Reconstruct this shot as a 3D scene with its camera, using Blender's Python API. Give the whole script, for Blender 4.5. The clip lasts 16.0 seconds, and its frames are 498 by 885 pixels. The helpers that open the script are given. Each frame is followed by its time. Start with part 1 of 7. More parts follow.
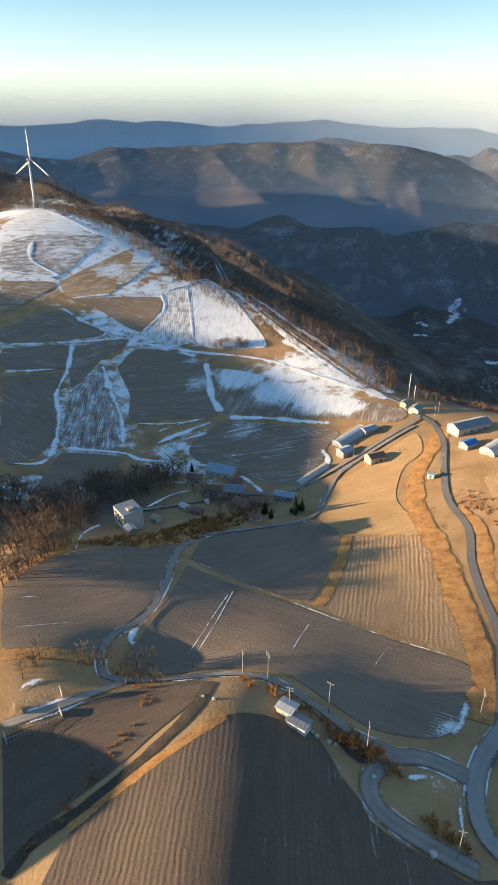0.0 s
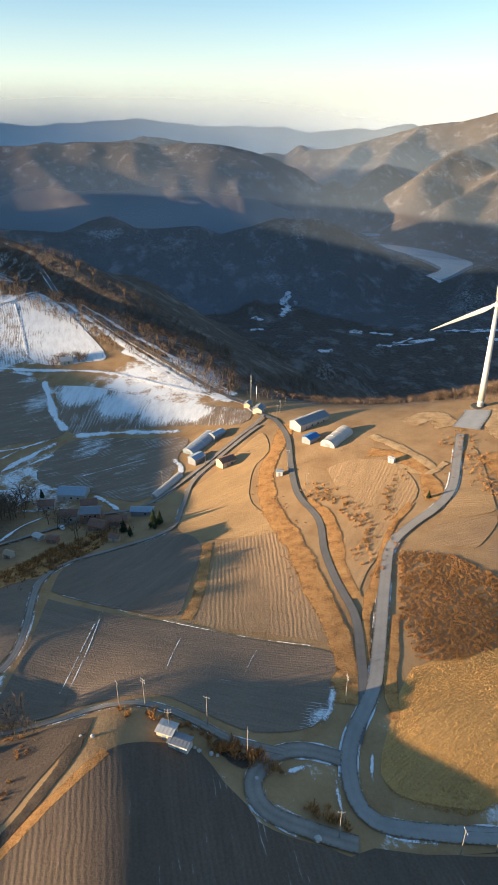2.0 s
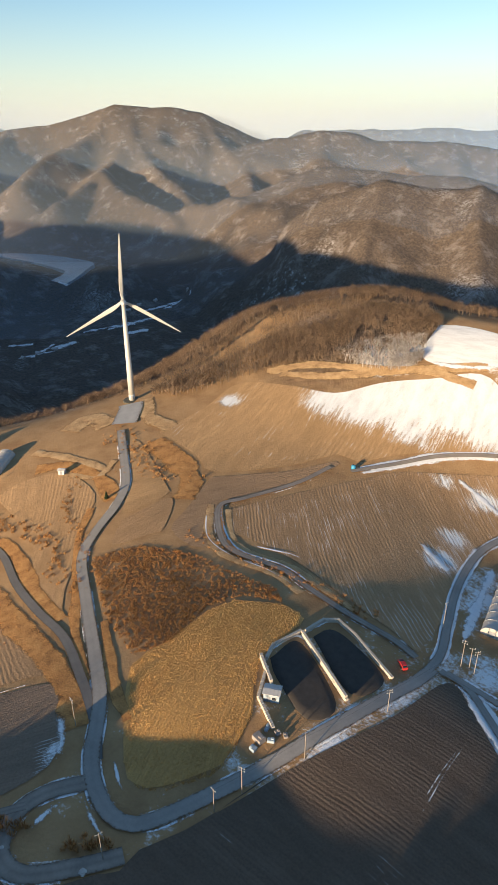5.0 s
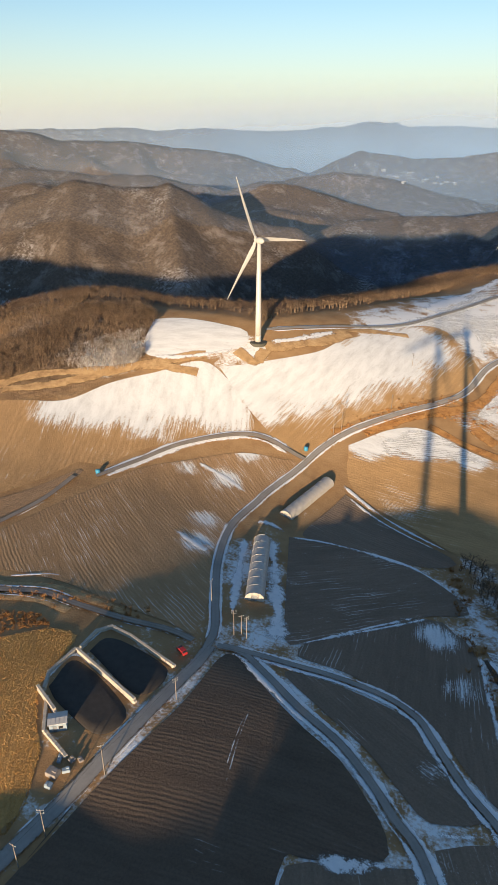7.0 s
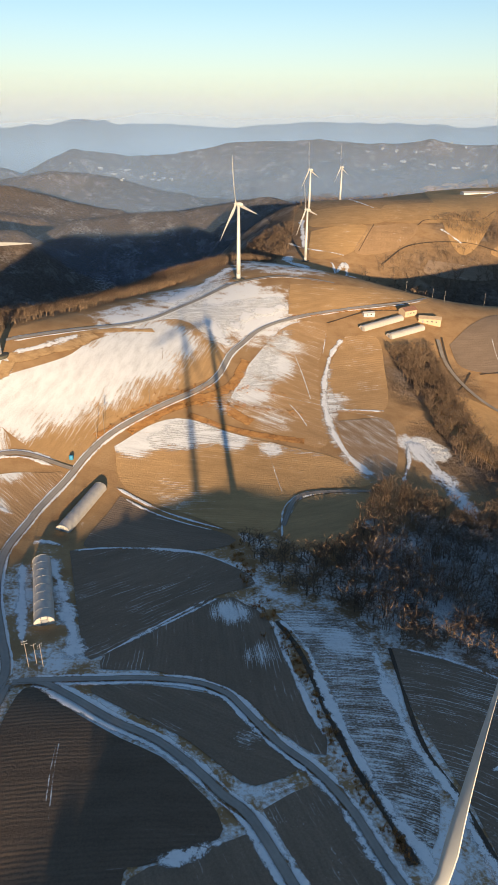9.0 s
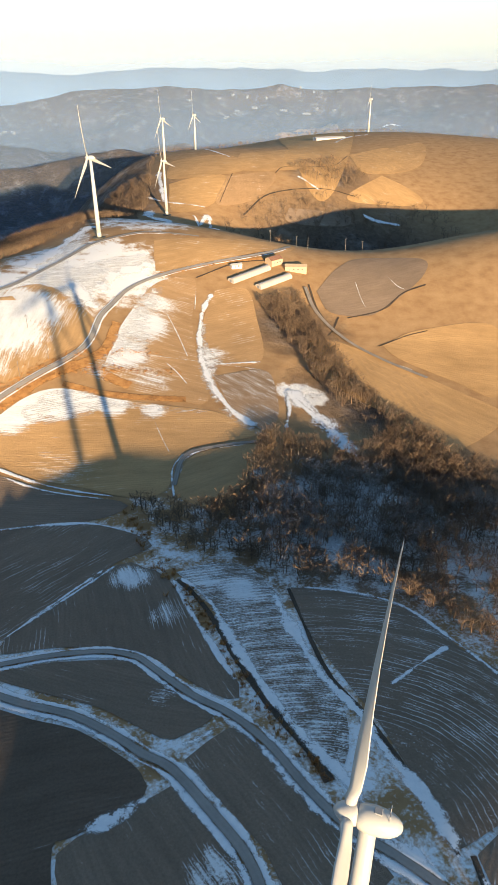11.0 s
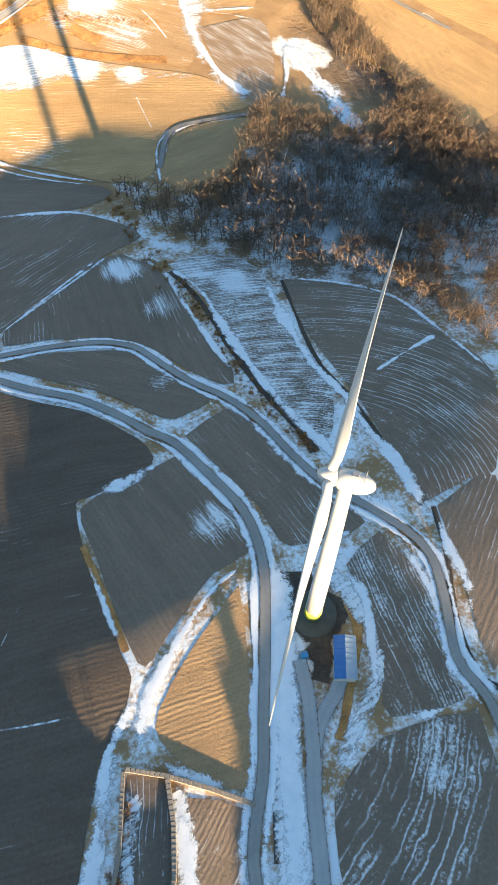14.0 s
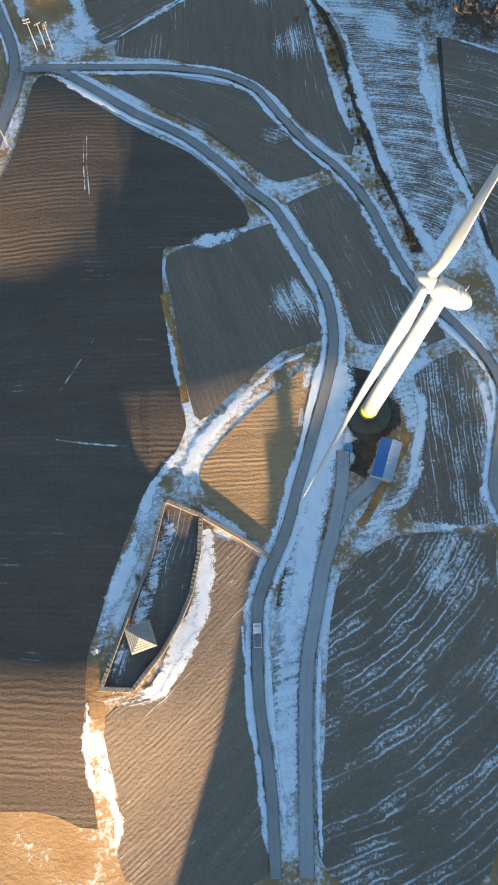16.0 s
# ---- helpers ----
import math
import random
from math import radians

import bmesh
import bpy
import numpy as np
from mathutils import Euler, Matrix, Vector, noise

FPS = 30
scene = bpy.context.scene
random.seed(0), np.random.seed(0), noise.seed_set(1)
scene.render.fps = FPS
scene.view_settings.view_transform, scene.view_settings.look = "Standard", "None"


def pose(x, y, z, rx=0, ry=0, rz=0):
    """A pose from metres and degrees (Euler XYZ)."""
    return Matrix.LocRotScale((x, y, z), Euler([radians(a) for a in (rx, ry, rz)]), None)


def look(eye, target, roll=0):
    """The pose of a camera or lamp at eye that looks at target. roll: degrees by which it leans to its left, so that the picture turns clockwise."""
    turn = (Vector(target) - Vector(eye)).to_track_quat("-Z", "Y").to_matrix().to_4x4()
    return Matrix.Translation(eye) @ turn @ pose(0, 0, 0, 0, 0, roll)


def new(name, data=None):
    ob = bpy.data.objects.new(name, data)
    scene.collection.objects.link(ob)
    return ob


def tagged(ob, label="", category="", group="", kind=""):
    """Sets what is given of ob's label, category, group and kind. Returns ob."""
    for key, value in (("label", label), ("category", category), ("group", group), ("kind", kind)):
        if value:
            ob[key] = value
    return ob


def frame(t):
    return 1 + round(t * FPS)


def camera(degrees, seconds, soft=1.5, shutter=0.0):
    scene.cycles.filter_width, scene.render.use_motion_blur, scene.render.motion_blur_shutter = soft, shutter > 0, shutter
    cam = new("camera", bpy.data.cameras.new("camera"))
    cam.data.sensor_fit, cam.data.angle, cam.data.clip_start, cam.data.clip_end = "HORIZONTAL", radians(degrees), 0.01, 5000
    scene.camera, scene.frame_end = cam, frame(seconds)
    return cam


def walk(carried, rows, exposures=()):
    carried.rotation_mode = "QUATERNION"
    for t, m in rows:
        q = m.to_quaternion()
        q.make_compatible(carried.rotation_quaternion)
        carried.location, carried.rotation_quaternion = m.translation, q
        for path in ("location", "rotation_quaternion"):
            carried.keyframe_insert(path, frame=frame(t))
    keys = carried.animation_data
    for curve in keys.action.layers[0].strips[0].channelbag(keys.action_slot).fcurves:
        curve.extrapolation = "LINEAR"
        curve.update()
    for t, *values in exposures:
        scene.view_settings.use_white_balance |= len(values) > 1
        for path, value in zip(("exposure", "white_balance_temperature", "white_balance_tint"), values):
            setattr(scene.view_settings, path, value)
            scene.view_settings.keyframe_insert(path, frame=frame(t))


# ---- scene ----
cam = camera(42.24, 16.0, soft=0.8)
# seconds, place, tilt, lean, heading
PATH = [
    (0.0, -2.04, -2.83, 129.38, 63.56, -0.11, 95.03),
    (0.5, -1.77, -2.56, 131.41, 63.51, -0.08, 91.08),
    (1.0, -1.62, -2.38, 133.34, 63.46, -0.06, 87.21),
    (1.5, -1.70, -2.17, 135.04, 63.42, -0.10, 84.20),
    (2.0, -1.82, -1.69, 136.45, 63.37, -0.12, 80.46),
    (2.5, -1.59, -0.95, 137.47, 63.37, -0.20, 73.81),
    (3.0, -0.83, -0.23, 138.38, 63.42, -0.36, 68.33),
    (3.2, -0.41, 0.00, 138.66, 63.49, -0.42, 66.75),
    (5.3, -0.02, -0.02, 138.62, 63.49, -0.21, 44.86),
    (5.5, 0.01, -0.01, 138.61, 63.49, -0.13, 42.40),
    (6.0, 0.04, -0.03, 138.60, 63.47, 0.04, 35.74),
    (6.5, 0.05, -0.04, 138.61, 63.46, 0.19, 29.20),
    (7.0, 0.02, 0.05, 138.57, 63.46, 0.26, 23.01),
    (7.5, 0.01, 0.04, 138.62, 63.44, 0.29, 16.90),
    (8.0, -0.01, 0.06, 138.63, 63.45, 0.34, 11.05),
    (8.5, 0.00, 0.07, 138.62, 63.41, 0.45, 5.46),
    (9.0, -0.00, 0.00, 138.60, 63.43, 0.53, -0.00),
    (9.5, -0.04, 0.02, 138.63, 63.42, 0.62, -5.58),
    (9.7, -0.06, 0.03, 138.65, 63.40, 0.66, -7.83),
    (11.8, 0.10, -0.21, 138.48, 54.06, 0.51, -12.43),
    (12.0, 0.09, -0.20, 138.49, 52.18, 0.48, -12.45),
    (12.5, 0.09, -0.10, 138.55, 47.46, 0.41, -12.49),
    (13.0, 0.11, -0.01, 138.54, 42.59, 0.30, -12.51),
    (13.5, 0.16, -0.05, 138.53, 37.72, 0.22, -12.52),
    (14.0, 0.10, -0.01, 138.58, 32.82, 0.19, -12.55),
    (14.5, 0.06, 0.02, 138.60, 27.96, 0.21, -12.62),
    (15.0, 0.07, -0.00, 138.60, 23.16, 0.15, -12.63),
    (15.5, -0.01, 0.01, 138.60, 18.23, -0.25, -7.49),
    (15.7, -0.11, 0.00, 138.61, 16.21, -0.50, -3.66),
    (16.0, -0.57, -0.03, 138.66, 13.34, -0.96, 3.47),
]
walk(cam, [(t, pose(x, y, z, tilt, 0, heading) @ pose(0, 0, 0, 0, 0, lean)) for t, x, y, z, tilt, lean, heading in PATH],
     [(0, 1.95, 6250, 9), (3, 1.75, 6250, 10), (5.5, 1.37, 6250, 11), (7, 1.2, 6300, 12), (9.5, 1.28, 6500, 13), (12, 2.0, 6550, 7), (13, 2.2, 6550, 6), (14.5, 2.6, 6550, 8), (16, 2.35, 6450, 9)])


# ---- the lie of the land ----
# broad mounds and hollows of the plateau: x, y, rise
CREST = [(0, 0, 2.5), (0, 48, 18.7), (24, 40, 23.7), (-60, -25, 16.7), (-60, 12, -17.8), (-42, 32, -22.8), (60, -40, -13.1), (0, -60, 4.1), (0, -130, -2.2), (-120, -100, -7.3), (-130, -55, -11.4), (120, -60, 16.1), (20, 120, -12.6), (-63, 137, -2.6), (-92, 102, 3.6), (-85, 47, -8.6), (-115, -6, 30.3), (-133, 68, 15.0), (-170, 58, -4.8), (-174, 0, -21.1), (-67, 166, 16.8), (0, 92, 5.7), (60, 64, -13.8), (96, 132, 21.3), (43, 160, -6.3), (130, 30, 1.4), (-185, -75, 31.8)]
BOWL = [(-74, 236, -13.0), (-89, 279, -13.0), (-124, 296, -15.1), (-161, 316, 1.0), (-140, 343, 51.7), (-15, 348, -24.0), (-7, 235, 4.1), (-10, 191, -1.2), (94, 337, 8.4), (72, 283, 0.9), (18, 255, 4.0), (87, 361, 10.0), (116, 475, -65.2), (74, 455, 23.3), (-233, 113, 3.2), (-302, 88, -3.8), (-318, 31, 16.7), (-268, -9, -2.3), (-278, -40, -37.0), (-311, 183, -24.0), (-217, 158, 12.8), (-259, 210, 20.8), (-169, 211, -31.7), (-40, 440, -7.7), (160, 260, -15.9), (240, 220, -0.1), (300, 690, -31.3), (180, 660, -65.6), (420, 740, -39.0), (135, 568, 78.3), (215, 545, -0.3), (330, 555, 41.7)]
OUTER = [(-10, 541, 53.1), (-270, 330, 9.8), (66, 796, -58.3), (86, 1015, 30.1), (162, 1252, -13.9), (522, 1345, 30.4), (300, 1000, 36.1), (520, 880, -50.1), (10, 890, 43.9), (-30, 960, -7.1), (240, 430, -39.9), (380, 420, 35.6), (-383, -65, -9.9), (-483, -74, 8.5), (-395, 63, 11.7), (-874, -362, 69.9), (-700, -150, -6.4), (-600, -330, 29.6), (-500, -230, -24.1), (-350, -180, -42.2), (-450, -420, 2.0), (-250, -200, 27.7), (-720, -520, -14.3), (-880, -500, -32.9), (0, -300, -3.1), (200, -250, -25.7), (-200, -320, 13.2), (300, -50, 44.1), (330, 150, -56.8), (550, 250, 1.0), (600, 650, 20.6), (700, 1000, 41.2)]
# unseen hills to the south, added to shade the western slopes: x, y, rise
BEHIND = [(-900, -1000, 76.7), (-720, -970, 18.9), (-520, -940, 38.7), (-300, -900, 0.6), (-180, -900, 114.8), (-60, -900, -23.0), (-900, -800, -10.9), (0, -650, -29.4), (-300, -600, -45.4)]
# small rises: x, y, rise, radius
HUMPS = [(-42, 132, 1.6, 20), (-140, 195, 2.6, 28), (-42, 258, -2, 22), (-134, -40, -2.5, 13), (-134, -18, 0.8, 13), (-134, 4, 1.2, 13), (-118, -40, 2.4, 13), (-118, -18, 3.9, 13),
         (-102, -40, -0.5, 13), (-86, -40, -0.5, 13), (-86, -18, 3.3, 13), (-86, 4, 1.1, 13), (-70, -18, 2.2, 13), (-54, -18, 1.4, 13), (-38, -40, 0.5, 13),
         (-38, -18, 3, 13), (-38, 4, -0.5, 13), (-22, -40, 0.9, 13), (-22, -18, 3.6, 13), (-22, 4, 1.5, 13), (-6, -40, -0.7, 13), (-6, -18, -0.8, 13),
         (-6, 4, -0.4, 13), (10, -40, -0.6, 13), (10, -18, -1.2, 13), (10, 4, -0.7, 13), (-142, -48, -2.5, 13), (-142, -25, -2.5, 13), (-175, -30, -0.6, 16),
         (-75, 35, -2.1, 16), (-75, 65, -2.5, 16), (-100, 45, -2.5, 14), (-16, 24, 0.5, 13), (10, 52, 2.6, 12), (-20, 44, 2.1, 13)]
# the saddle, the knoll and the edge behind the snowfields
HUMPS += [(-432, 124, -22, 50), (-400, 180, -13, 40), (-391, 237, -10, 40), (-335, 325, 7, 36), (-300, 375, 4, 36), (-215, 420, -13, 38), (-161, 445, -13, 38), (-117, 507, -9, 38), (-75, 560, -10, 36), (-50, 1010, -48, 80), (-45, 850, -34, 70)]
# unseen rises south of the crest, added to cast shade on the fields: x, y, rise, radius
HUMPS += [(-255, -235, 24, 42), (-192, -165, 8, 18), (-200, -150, -5, 22), (-174, -150, -5, 22), (-148, -150, -5, 22), (-122, -150, -5, 22), (-96, -150, 15.4, 22), (-70, -150, 14.3, 22),
          (-18, -150, 4.8, 22), (8, -150, 13.9, 22), (34, -150, 20.4, 22), (60, -150, 19.4, 22), (86, -150, 16.5, 22), (112, -150, 7, 22), (138, -150, 9, 22),
          (164, -150, 6, 22), (190, -150, 5.2, 22), (216, -150, 11.4, 22), (242, -150, 6.7, 22), (268, -150, 1, 22), (-200, -75, 2.8, 16), (-160, -75, -2.2, 16),
          (-120, -75, 2.8, 16), (-80, -75, -5, 16)]
# the plateau's rim, from the western hill past the saddle and the knolls to the far fields: bearing, distance
RIM = [(135, 1300), (122, 1080), (114, 960), (106, 760), (99, 610), (92, 500), (85, 415), (76, 385), (66, 375), (56, 400), (47, 455),
       (38, 470), (30, 430), (22, 402), (13, 470), (8, 540), (5, 580), (2.5, 600), (0.5, 640), (-1, 700), (-2, 800), (-3, 900), (-4, 1100), (-9, 1400), (-20, 1600), (-35, 1750), (-60, 1700)]
# ridges beyond the rim: steepness, then bearing, distance and height along the crest
RANGES = []


def ridge(slope, *crest):
    RANGES.append((slope, crest))


# the blue ranges on the horizon
ridge(0.45, (126, 4900, 130), (114, 4900, 122), (109, 4900, 134), (106.3, 4900, 167), (104, 4900, 140), (102, 4900, 150), (98.6, 4900, 119), (95.5, 4900, 115), (92, 4900, 135), (89, 4900, 155), (87, 4900, 131), (84.8, 4900, 103), (80.5, 4900, 120), (78, 4900, 93), (75.6, 4900, 71), (71.5, 4900, 94), (68, 4900, 56))
ridge(0.45, (44, 4900, 84), (29, 4900, 87), (25.4, 4900, 99), (22.7, 4900, 86), (18, 4900, 91), (16, 4900, 112), (13.8, 4900, 142), (11.6, 4900, 138), (10.5, 4900, 112), (8.3, 4900, 124), (5.4, 4900, 105), (1.5, 4900, 94), (-2, 4900, 131), (-4.4, 4900, 147), (-8, 4900, 136), (-10.6, 4900, 128), (-14.2, 4900, 134), (-17, 4900, 116), (-24, 4900, 130), (-45, 4900, 120))
ridge(0.5, (99, 4600, 20), (95.9, 4600, 61), (93, 4600, 74), (89.6, 4600, 93), (87.3, 4600, 105), (85, 4600, 92), (81.7, 4600, 50), (79, 4600, 60), (77.6, 4600, 20), (76.3, 4600, 79), (74.7, 4600, 36), (72.4, 4600, 52), (70, 4600, 84), (67.7, 4600, 113))
# the long ridge over the western valley, and its sunlit spur
ridge(0.5, (124, 3300, 10), (114, 3300, 4), (110, 3300, -18), (108, 3300, -1), (105.9, 3300, 33), (103.7, 3300, 23), (98.4, 3300, 38), (95.5, 3300, 33), (92, 3300, 35), (89.8, 3300, 54), (87.8, 3300, 35), (83.3, 3300, 34), (81.5, 3300, 13), (79.3, 3300, -10), (76.6, 3300, -75), (74.3, 3300, -150))
ridge(0.5, (98.2, 3250, 20), (96.6, 3000, -50), (94.6, 2750, -108), (90.5, 2350, -190))
# an unseen ridge farther south, added to shade the valley floor
ridge(0.5, (123, 2600, 110), (128, 2300, 115), (136, 2100, 115), (146, 2000, 110))
# the wooded edge behind the western hill
ridge(0.5, (118, 1120, 74), (113.4, 1060, 66), (110.6, 1000, 51), (106.3, 920, 31), (101.7, 840, 12), (97, 740, 11), (92, 650, -16), (87, 580, -35), (82, 530, -48), (78, 510, -75))
# the dark wooded hills at the foot of the plateau
ridge(0.5, (118, 2050, -70), (108, 2050, -110), (100, 2050, -135), (94, 2050, -148), (90.7, 2050, -141), (87.5, 2050, -158), (84.6, 2050, -157), (82.9, 2050, -174), (80.4, 2050, -154), (78.2, 2050, -131), (75.9, 2050, -124), (73.3, 2050, -143), (71, 2050, -168), (69, 2050, -209), (66, 2050, -267), (63.5, 2050, -312))
ridge(0.55, (65.4, 1950, -315), (62, 1950, -243), (60.3, 1950, -222), (58.4, 1950, -246), (56.4, 1950, -282), (54.4, 1950, -320))
# the high mountain and its spurs
ridge(0.55, (77, 4250, -85), (75.6, 4250, -14), (73.3, 4250, -9), (71.5, 4250, 22), (69, 4250, 58), (67, 4250, 111), (64.4, 4250, 134), (62.3, 4250, 165), (60.6, 4250, 205), (58.8, 4250, 238), (56.7, 4250, 227), (54.6, 4250, 225), (52, 4250, 182), (49.6, 4250, 117), (47.4, 4250, 53), (45, 4250, 25), (42.8, 4250, 6), (40.6, 4250, -37), (38.7, 4250, -56), (36.4, 4250, -108))
ridge(0.65, (58.6, 4220, 210), (61.3, 3900, 59), (64.3, 3600, 1), (66.8, 3300, -97))
ridge(0.65, (54.9, 4200, 175), (55.7, 3900, 45), (59.4, 3600, -36), (61.8, 3200, -111), (64.4, 2950, -170))
ridge(0.65, (57.6, 4100, 150), (57.5, 3800, 30), (54.4, 3300, -125), (52.3, 2900, -213))
ridge(0.65, (52, 4220, 165), (50.5, 3900, 14), (48.4, 3600, -82), (47.6, 3000, -229))
ridge(0.6, (45, 4220, 15), (44.2, 3900, -31), (42.4, 3500, -78), (44.3, 3000, -161))
ridge(0.6, (60.3, 3400, -60), (58.6, 3000, -132), (55.9, 2800, -175), (54.2, 2600, -215))
ridge(0.65, (67, 4200, 95), (69, 3800, -10), (70.5, 3400, -130))
ridge(0.65, (71.5, 4200, 10), (73, 3800, -80), (74, 3500, -180))
# the brown hill with the cliff across the gorge, and the ridges behind it
ridge(0.55, (47, 1750, -200), (45.3, 1750, -98), (44.3, 1750, -72), (41.9, 1750, -45), (39.6, 1750, -25), (37.3, 1750, 0), (35, 1750, -2), (33.3, 1750, -12), (30.6, 1750, -15), (29.7, 1750, -4), (27.8, 1750, -33), (26, 1750, -62), (23.6, 1750, -86), (21.2, 1750, -99), (19, 1750, -108), (15, 1800, -190))
ridge(0.6, (37.3, 1740, -5), (38.5, 1500, -120), (39.5, 1300, -220))
ridge(0.6, (30, 1740, -12), (29.2, 1500, -120), (28.5, 1300, -220))
ridge(0.45, (43, 2700, -10), (40.5, 2700, -9), (36.9, 2700, -29), (34.5, 2700, -42), (31, 2700, -48), (28.3, 2700, -67), (25, 2700, -102))
ridge(0.4, (27, 2500, -120), (24, 2500, -74), (21.8, 2500, -51), (19.4, 2500, -64), (16.6, 2500, -91), (13.8, 2500, -130))
ridge(0.45, (46.5, 4000, 52), (43.7, 4000, 75), (42.3, 4000, 95), (39.8, 4000, 75), (37.6, 4000, 35), (33, 4000, 34), (30.9, 4000, 11), (28.2, 4000, 0), (25, 4000, -29), (22.7, 4000, -67), (19.5, 4000, -105))
ridge(0.35, (20.4, 3100, -96), (17.6, 3100, -67), (15.8, 3100, -52), (13.5, 3100, -62), (11.2, 3100, -89), (8.5, 3100, -120))
ridge(0.35, (18, 2000, -165), (14.7, 2000, -118), (10.6, 2000, -101), (6.2, 2000, -92), (1.7, 2000, -73), (-2, 1950, -68))
ridge(0.4, (14, 4300, -18), (9.9, 4300, -49), (5.6, 4300, -43), (2, 4300, 14), (-1.6, 4300, 34), (-5.7, 4300, 46), (-10.7, 4300, 29), (-14.3, 4300, 44), (-17.8, 4300, 30), (-24.6, 4300, 44), (-40, 4300, 40))


def polar(bearing, distance):
    a = radians(bearing)
    return -math.sin(a) * distance, math.cos(a) * distance


def wave(x, y, size, seed):
    """Smooth value noise on a lattice, -1 to 1."""
    u, v = x / size + seed * 17.3, y / size - seed * 9.1
    i, j = np.floor(u), np.floor(v)
    p, q = u - i, v - j
    p, q = p * p * p * (p * (6 * p - 15) + 10), q * q * q * (q * (6 * q - 15) + 10)

    def corner(a, b):
        n = np.sin(a * 127.1 + b * 311.7 + seed * 74.7) * 43758.5453
        return 2 * (n - np.floor(n)) - 1
    low = corner(i, j) * (1 - p) + corner(i + 1, j) * p
    high = corner(i, j + 1) * (1 - p) + corner(i + 1, j + 1) * p
    return low * (1 - q) + high * q


def along(x, y, line):
    """Distance to a polyline and the value (third number of its points) at the nearest place."""
    best, val = np.full(x.shape, 1e9), np.zeros(x.shape)
    for (ax, ay, av), (bx, by, bv) in zip(line[:-1], line[1:]):
        dx, dy = bx - ax, by - ay
        s = np.clip(((x - ax) * dx + (y - ay) * dy) / (dx * dx + dy * dy), 0, 1)
        d = np.hypot(x - ax - s * dx, y - ay - s * dy)
        near = d < best
        best, val = np.where(near, d, best), np.where(near, av + s * (bv - av), val)
    return best, val


def plateau(x, y):
    z = np.full(x.shape, -12.0)
    for hills, r in ((CREST, 75), (BOWL, 100), (OUTER, 200), (BEHIND, 200)):
        for hx, hy, h in hills:
            z = z + h * np.exp(-((x - hx) ** 2 + (y - hy) ** 2) / (2 * r * r))
    for hx, hy, h, r in HUMPS:
        z = z + h * np.exp(-((x - hx) ** 2 + (y - hy) ** 2) / (2 * r * r))
    return z


RIM_XY = [polar(b, d) for b, d in RIM]
RIM_B, RIM_D = np.array([b for b, d in RIM][::-1], float), np.array([d for b, d in RIM][::-1], float)


def beyond(x, y):
    """Metres outside the plateau's rim; negative on the plateau."""
    bearing = np.degrees(np.arctan2(-x, y))
    rim = np.interp(bearing, RIM_B, RIM_D)
    back = (bearing > 135) | (bearing < -60)
    d, _ = along(x, y, [(a, b, 0) for a, b in RIM_XY])
    out = np.where(np.hypot(x, y) > rim, d, -d)
    return np.where(back, np.minimum(out, np.hypot(x, y) - 1700), out)


def land(x, y):
    """Height of the ground."""
    x, y = np.asarray(x, float), np.asarray(y, float)
    out = beyond(x, y)
    top = plateau(x, y) + 0.15 * wave(x, y, 31, 3)
    rough = wave(x, y, 260, 1) * 0.55 + wave(x, y, 120, 2) * 0.3 + wave(x, y, 55, 4) * 0.15
    gullies = sum(size * 0.2 * (0.42 - np.abs(wave(x + 60 * wave(x, y, 300, 13), y + 60 * wave(x, y, 280, 14), size, 5 + i))) for i, size in enumerate((520, 270, 140, 72, 38)))
    far = np.hypot(x, y)
    bearing = np.degrees(np.arctan2(-x, y))
    floor = -330 + 200 * np.clip((far - 2600) / 2000, 0, 1) * np.clip((28 - bearing) / 20, 0, 1) + 12 * rough
    fall = np.clip(out / 420, 0, 1)
    fall = fall * fall * (3 - 2 * fall)
    wild = np.clip(out / 250, 0, 1)
    z = top * (1 - fall) + floor * fall + (20 * rough + 0.5 * gullies) * wild * (1 - fall)
    for slope, crest in RANGES:
        line = [(*polar(b, d), h) for b, d, h in crest]
        dist, h = along(x, y, line)
        r = h + 8 * wave(x, y, 150, 9) + 5 * wave(x, y, 60, 11) - dist * slope + gullies * np.clip(dist / 450, 0.12, 1)
        k = 30.0
        z = np.where(out > 0, np.maximum(z, r) + k * 0.25 * np.exp(-np.abs(z - r) / k) * np.clip(out / 300, 0, 1), z)
    return z


def ground_z(x, y):
    return float(land(np.array([x]), np.array([y]))[0])


# ---- light: a low winter sun behind the plateau's crest, and a clear sky ----
SUN_EL, SUN_AZ = 6.8, 187.5
world = bpy.data.worlds.new("sky")
scene.world = world
world.use_nodes = True
wn = world.node_tree
wn.nodes.clear()
sky = wn.nodes.new("ShaderNodeTexSky")
sky.sky_type = "NISHITA"
sky.sun_disc = False
sky.sun_elevation = radians(SUN_EL)
sky.sun_rotation = radians(172.5)
sky.altitude = 1200
sky.air_density, sky.dust_density, sky.ozone_density = 1.0, 0.02, 1.8
wb = wn.nodes.new("ShaderNodeBackground")
wb.inputs["Strength"].default_value = 0.078
wo = wn.nodes.new("ShaderNodeOutputWorld")
wn.links.new(sky.outputs[0], wb.inputs[0])
wn.links.new(wb.outputs[0], wo.inputs[0])
sun_data = bpy.data.lights.new("sun", "SUN")
sun_data.energy, sun_data.angle, sun_data.color = 3.9, radians(0.55), (1.0, 0.72, 0.42)
sun = new("sun", sun_data)
sx, sy = polar(SUN_AZ, math.cos(radians(SUN_EL)))
sun.matrix_world = look((sx * 100, sy * 100, 100 * math.sin(radians(SUN_EL))), (0, 0, 0))


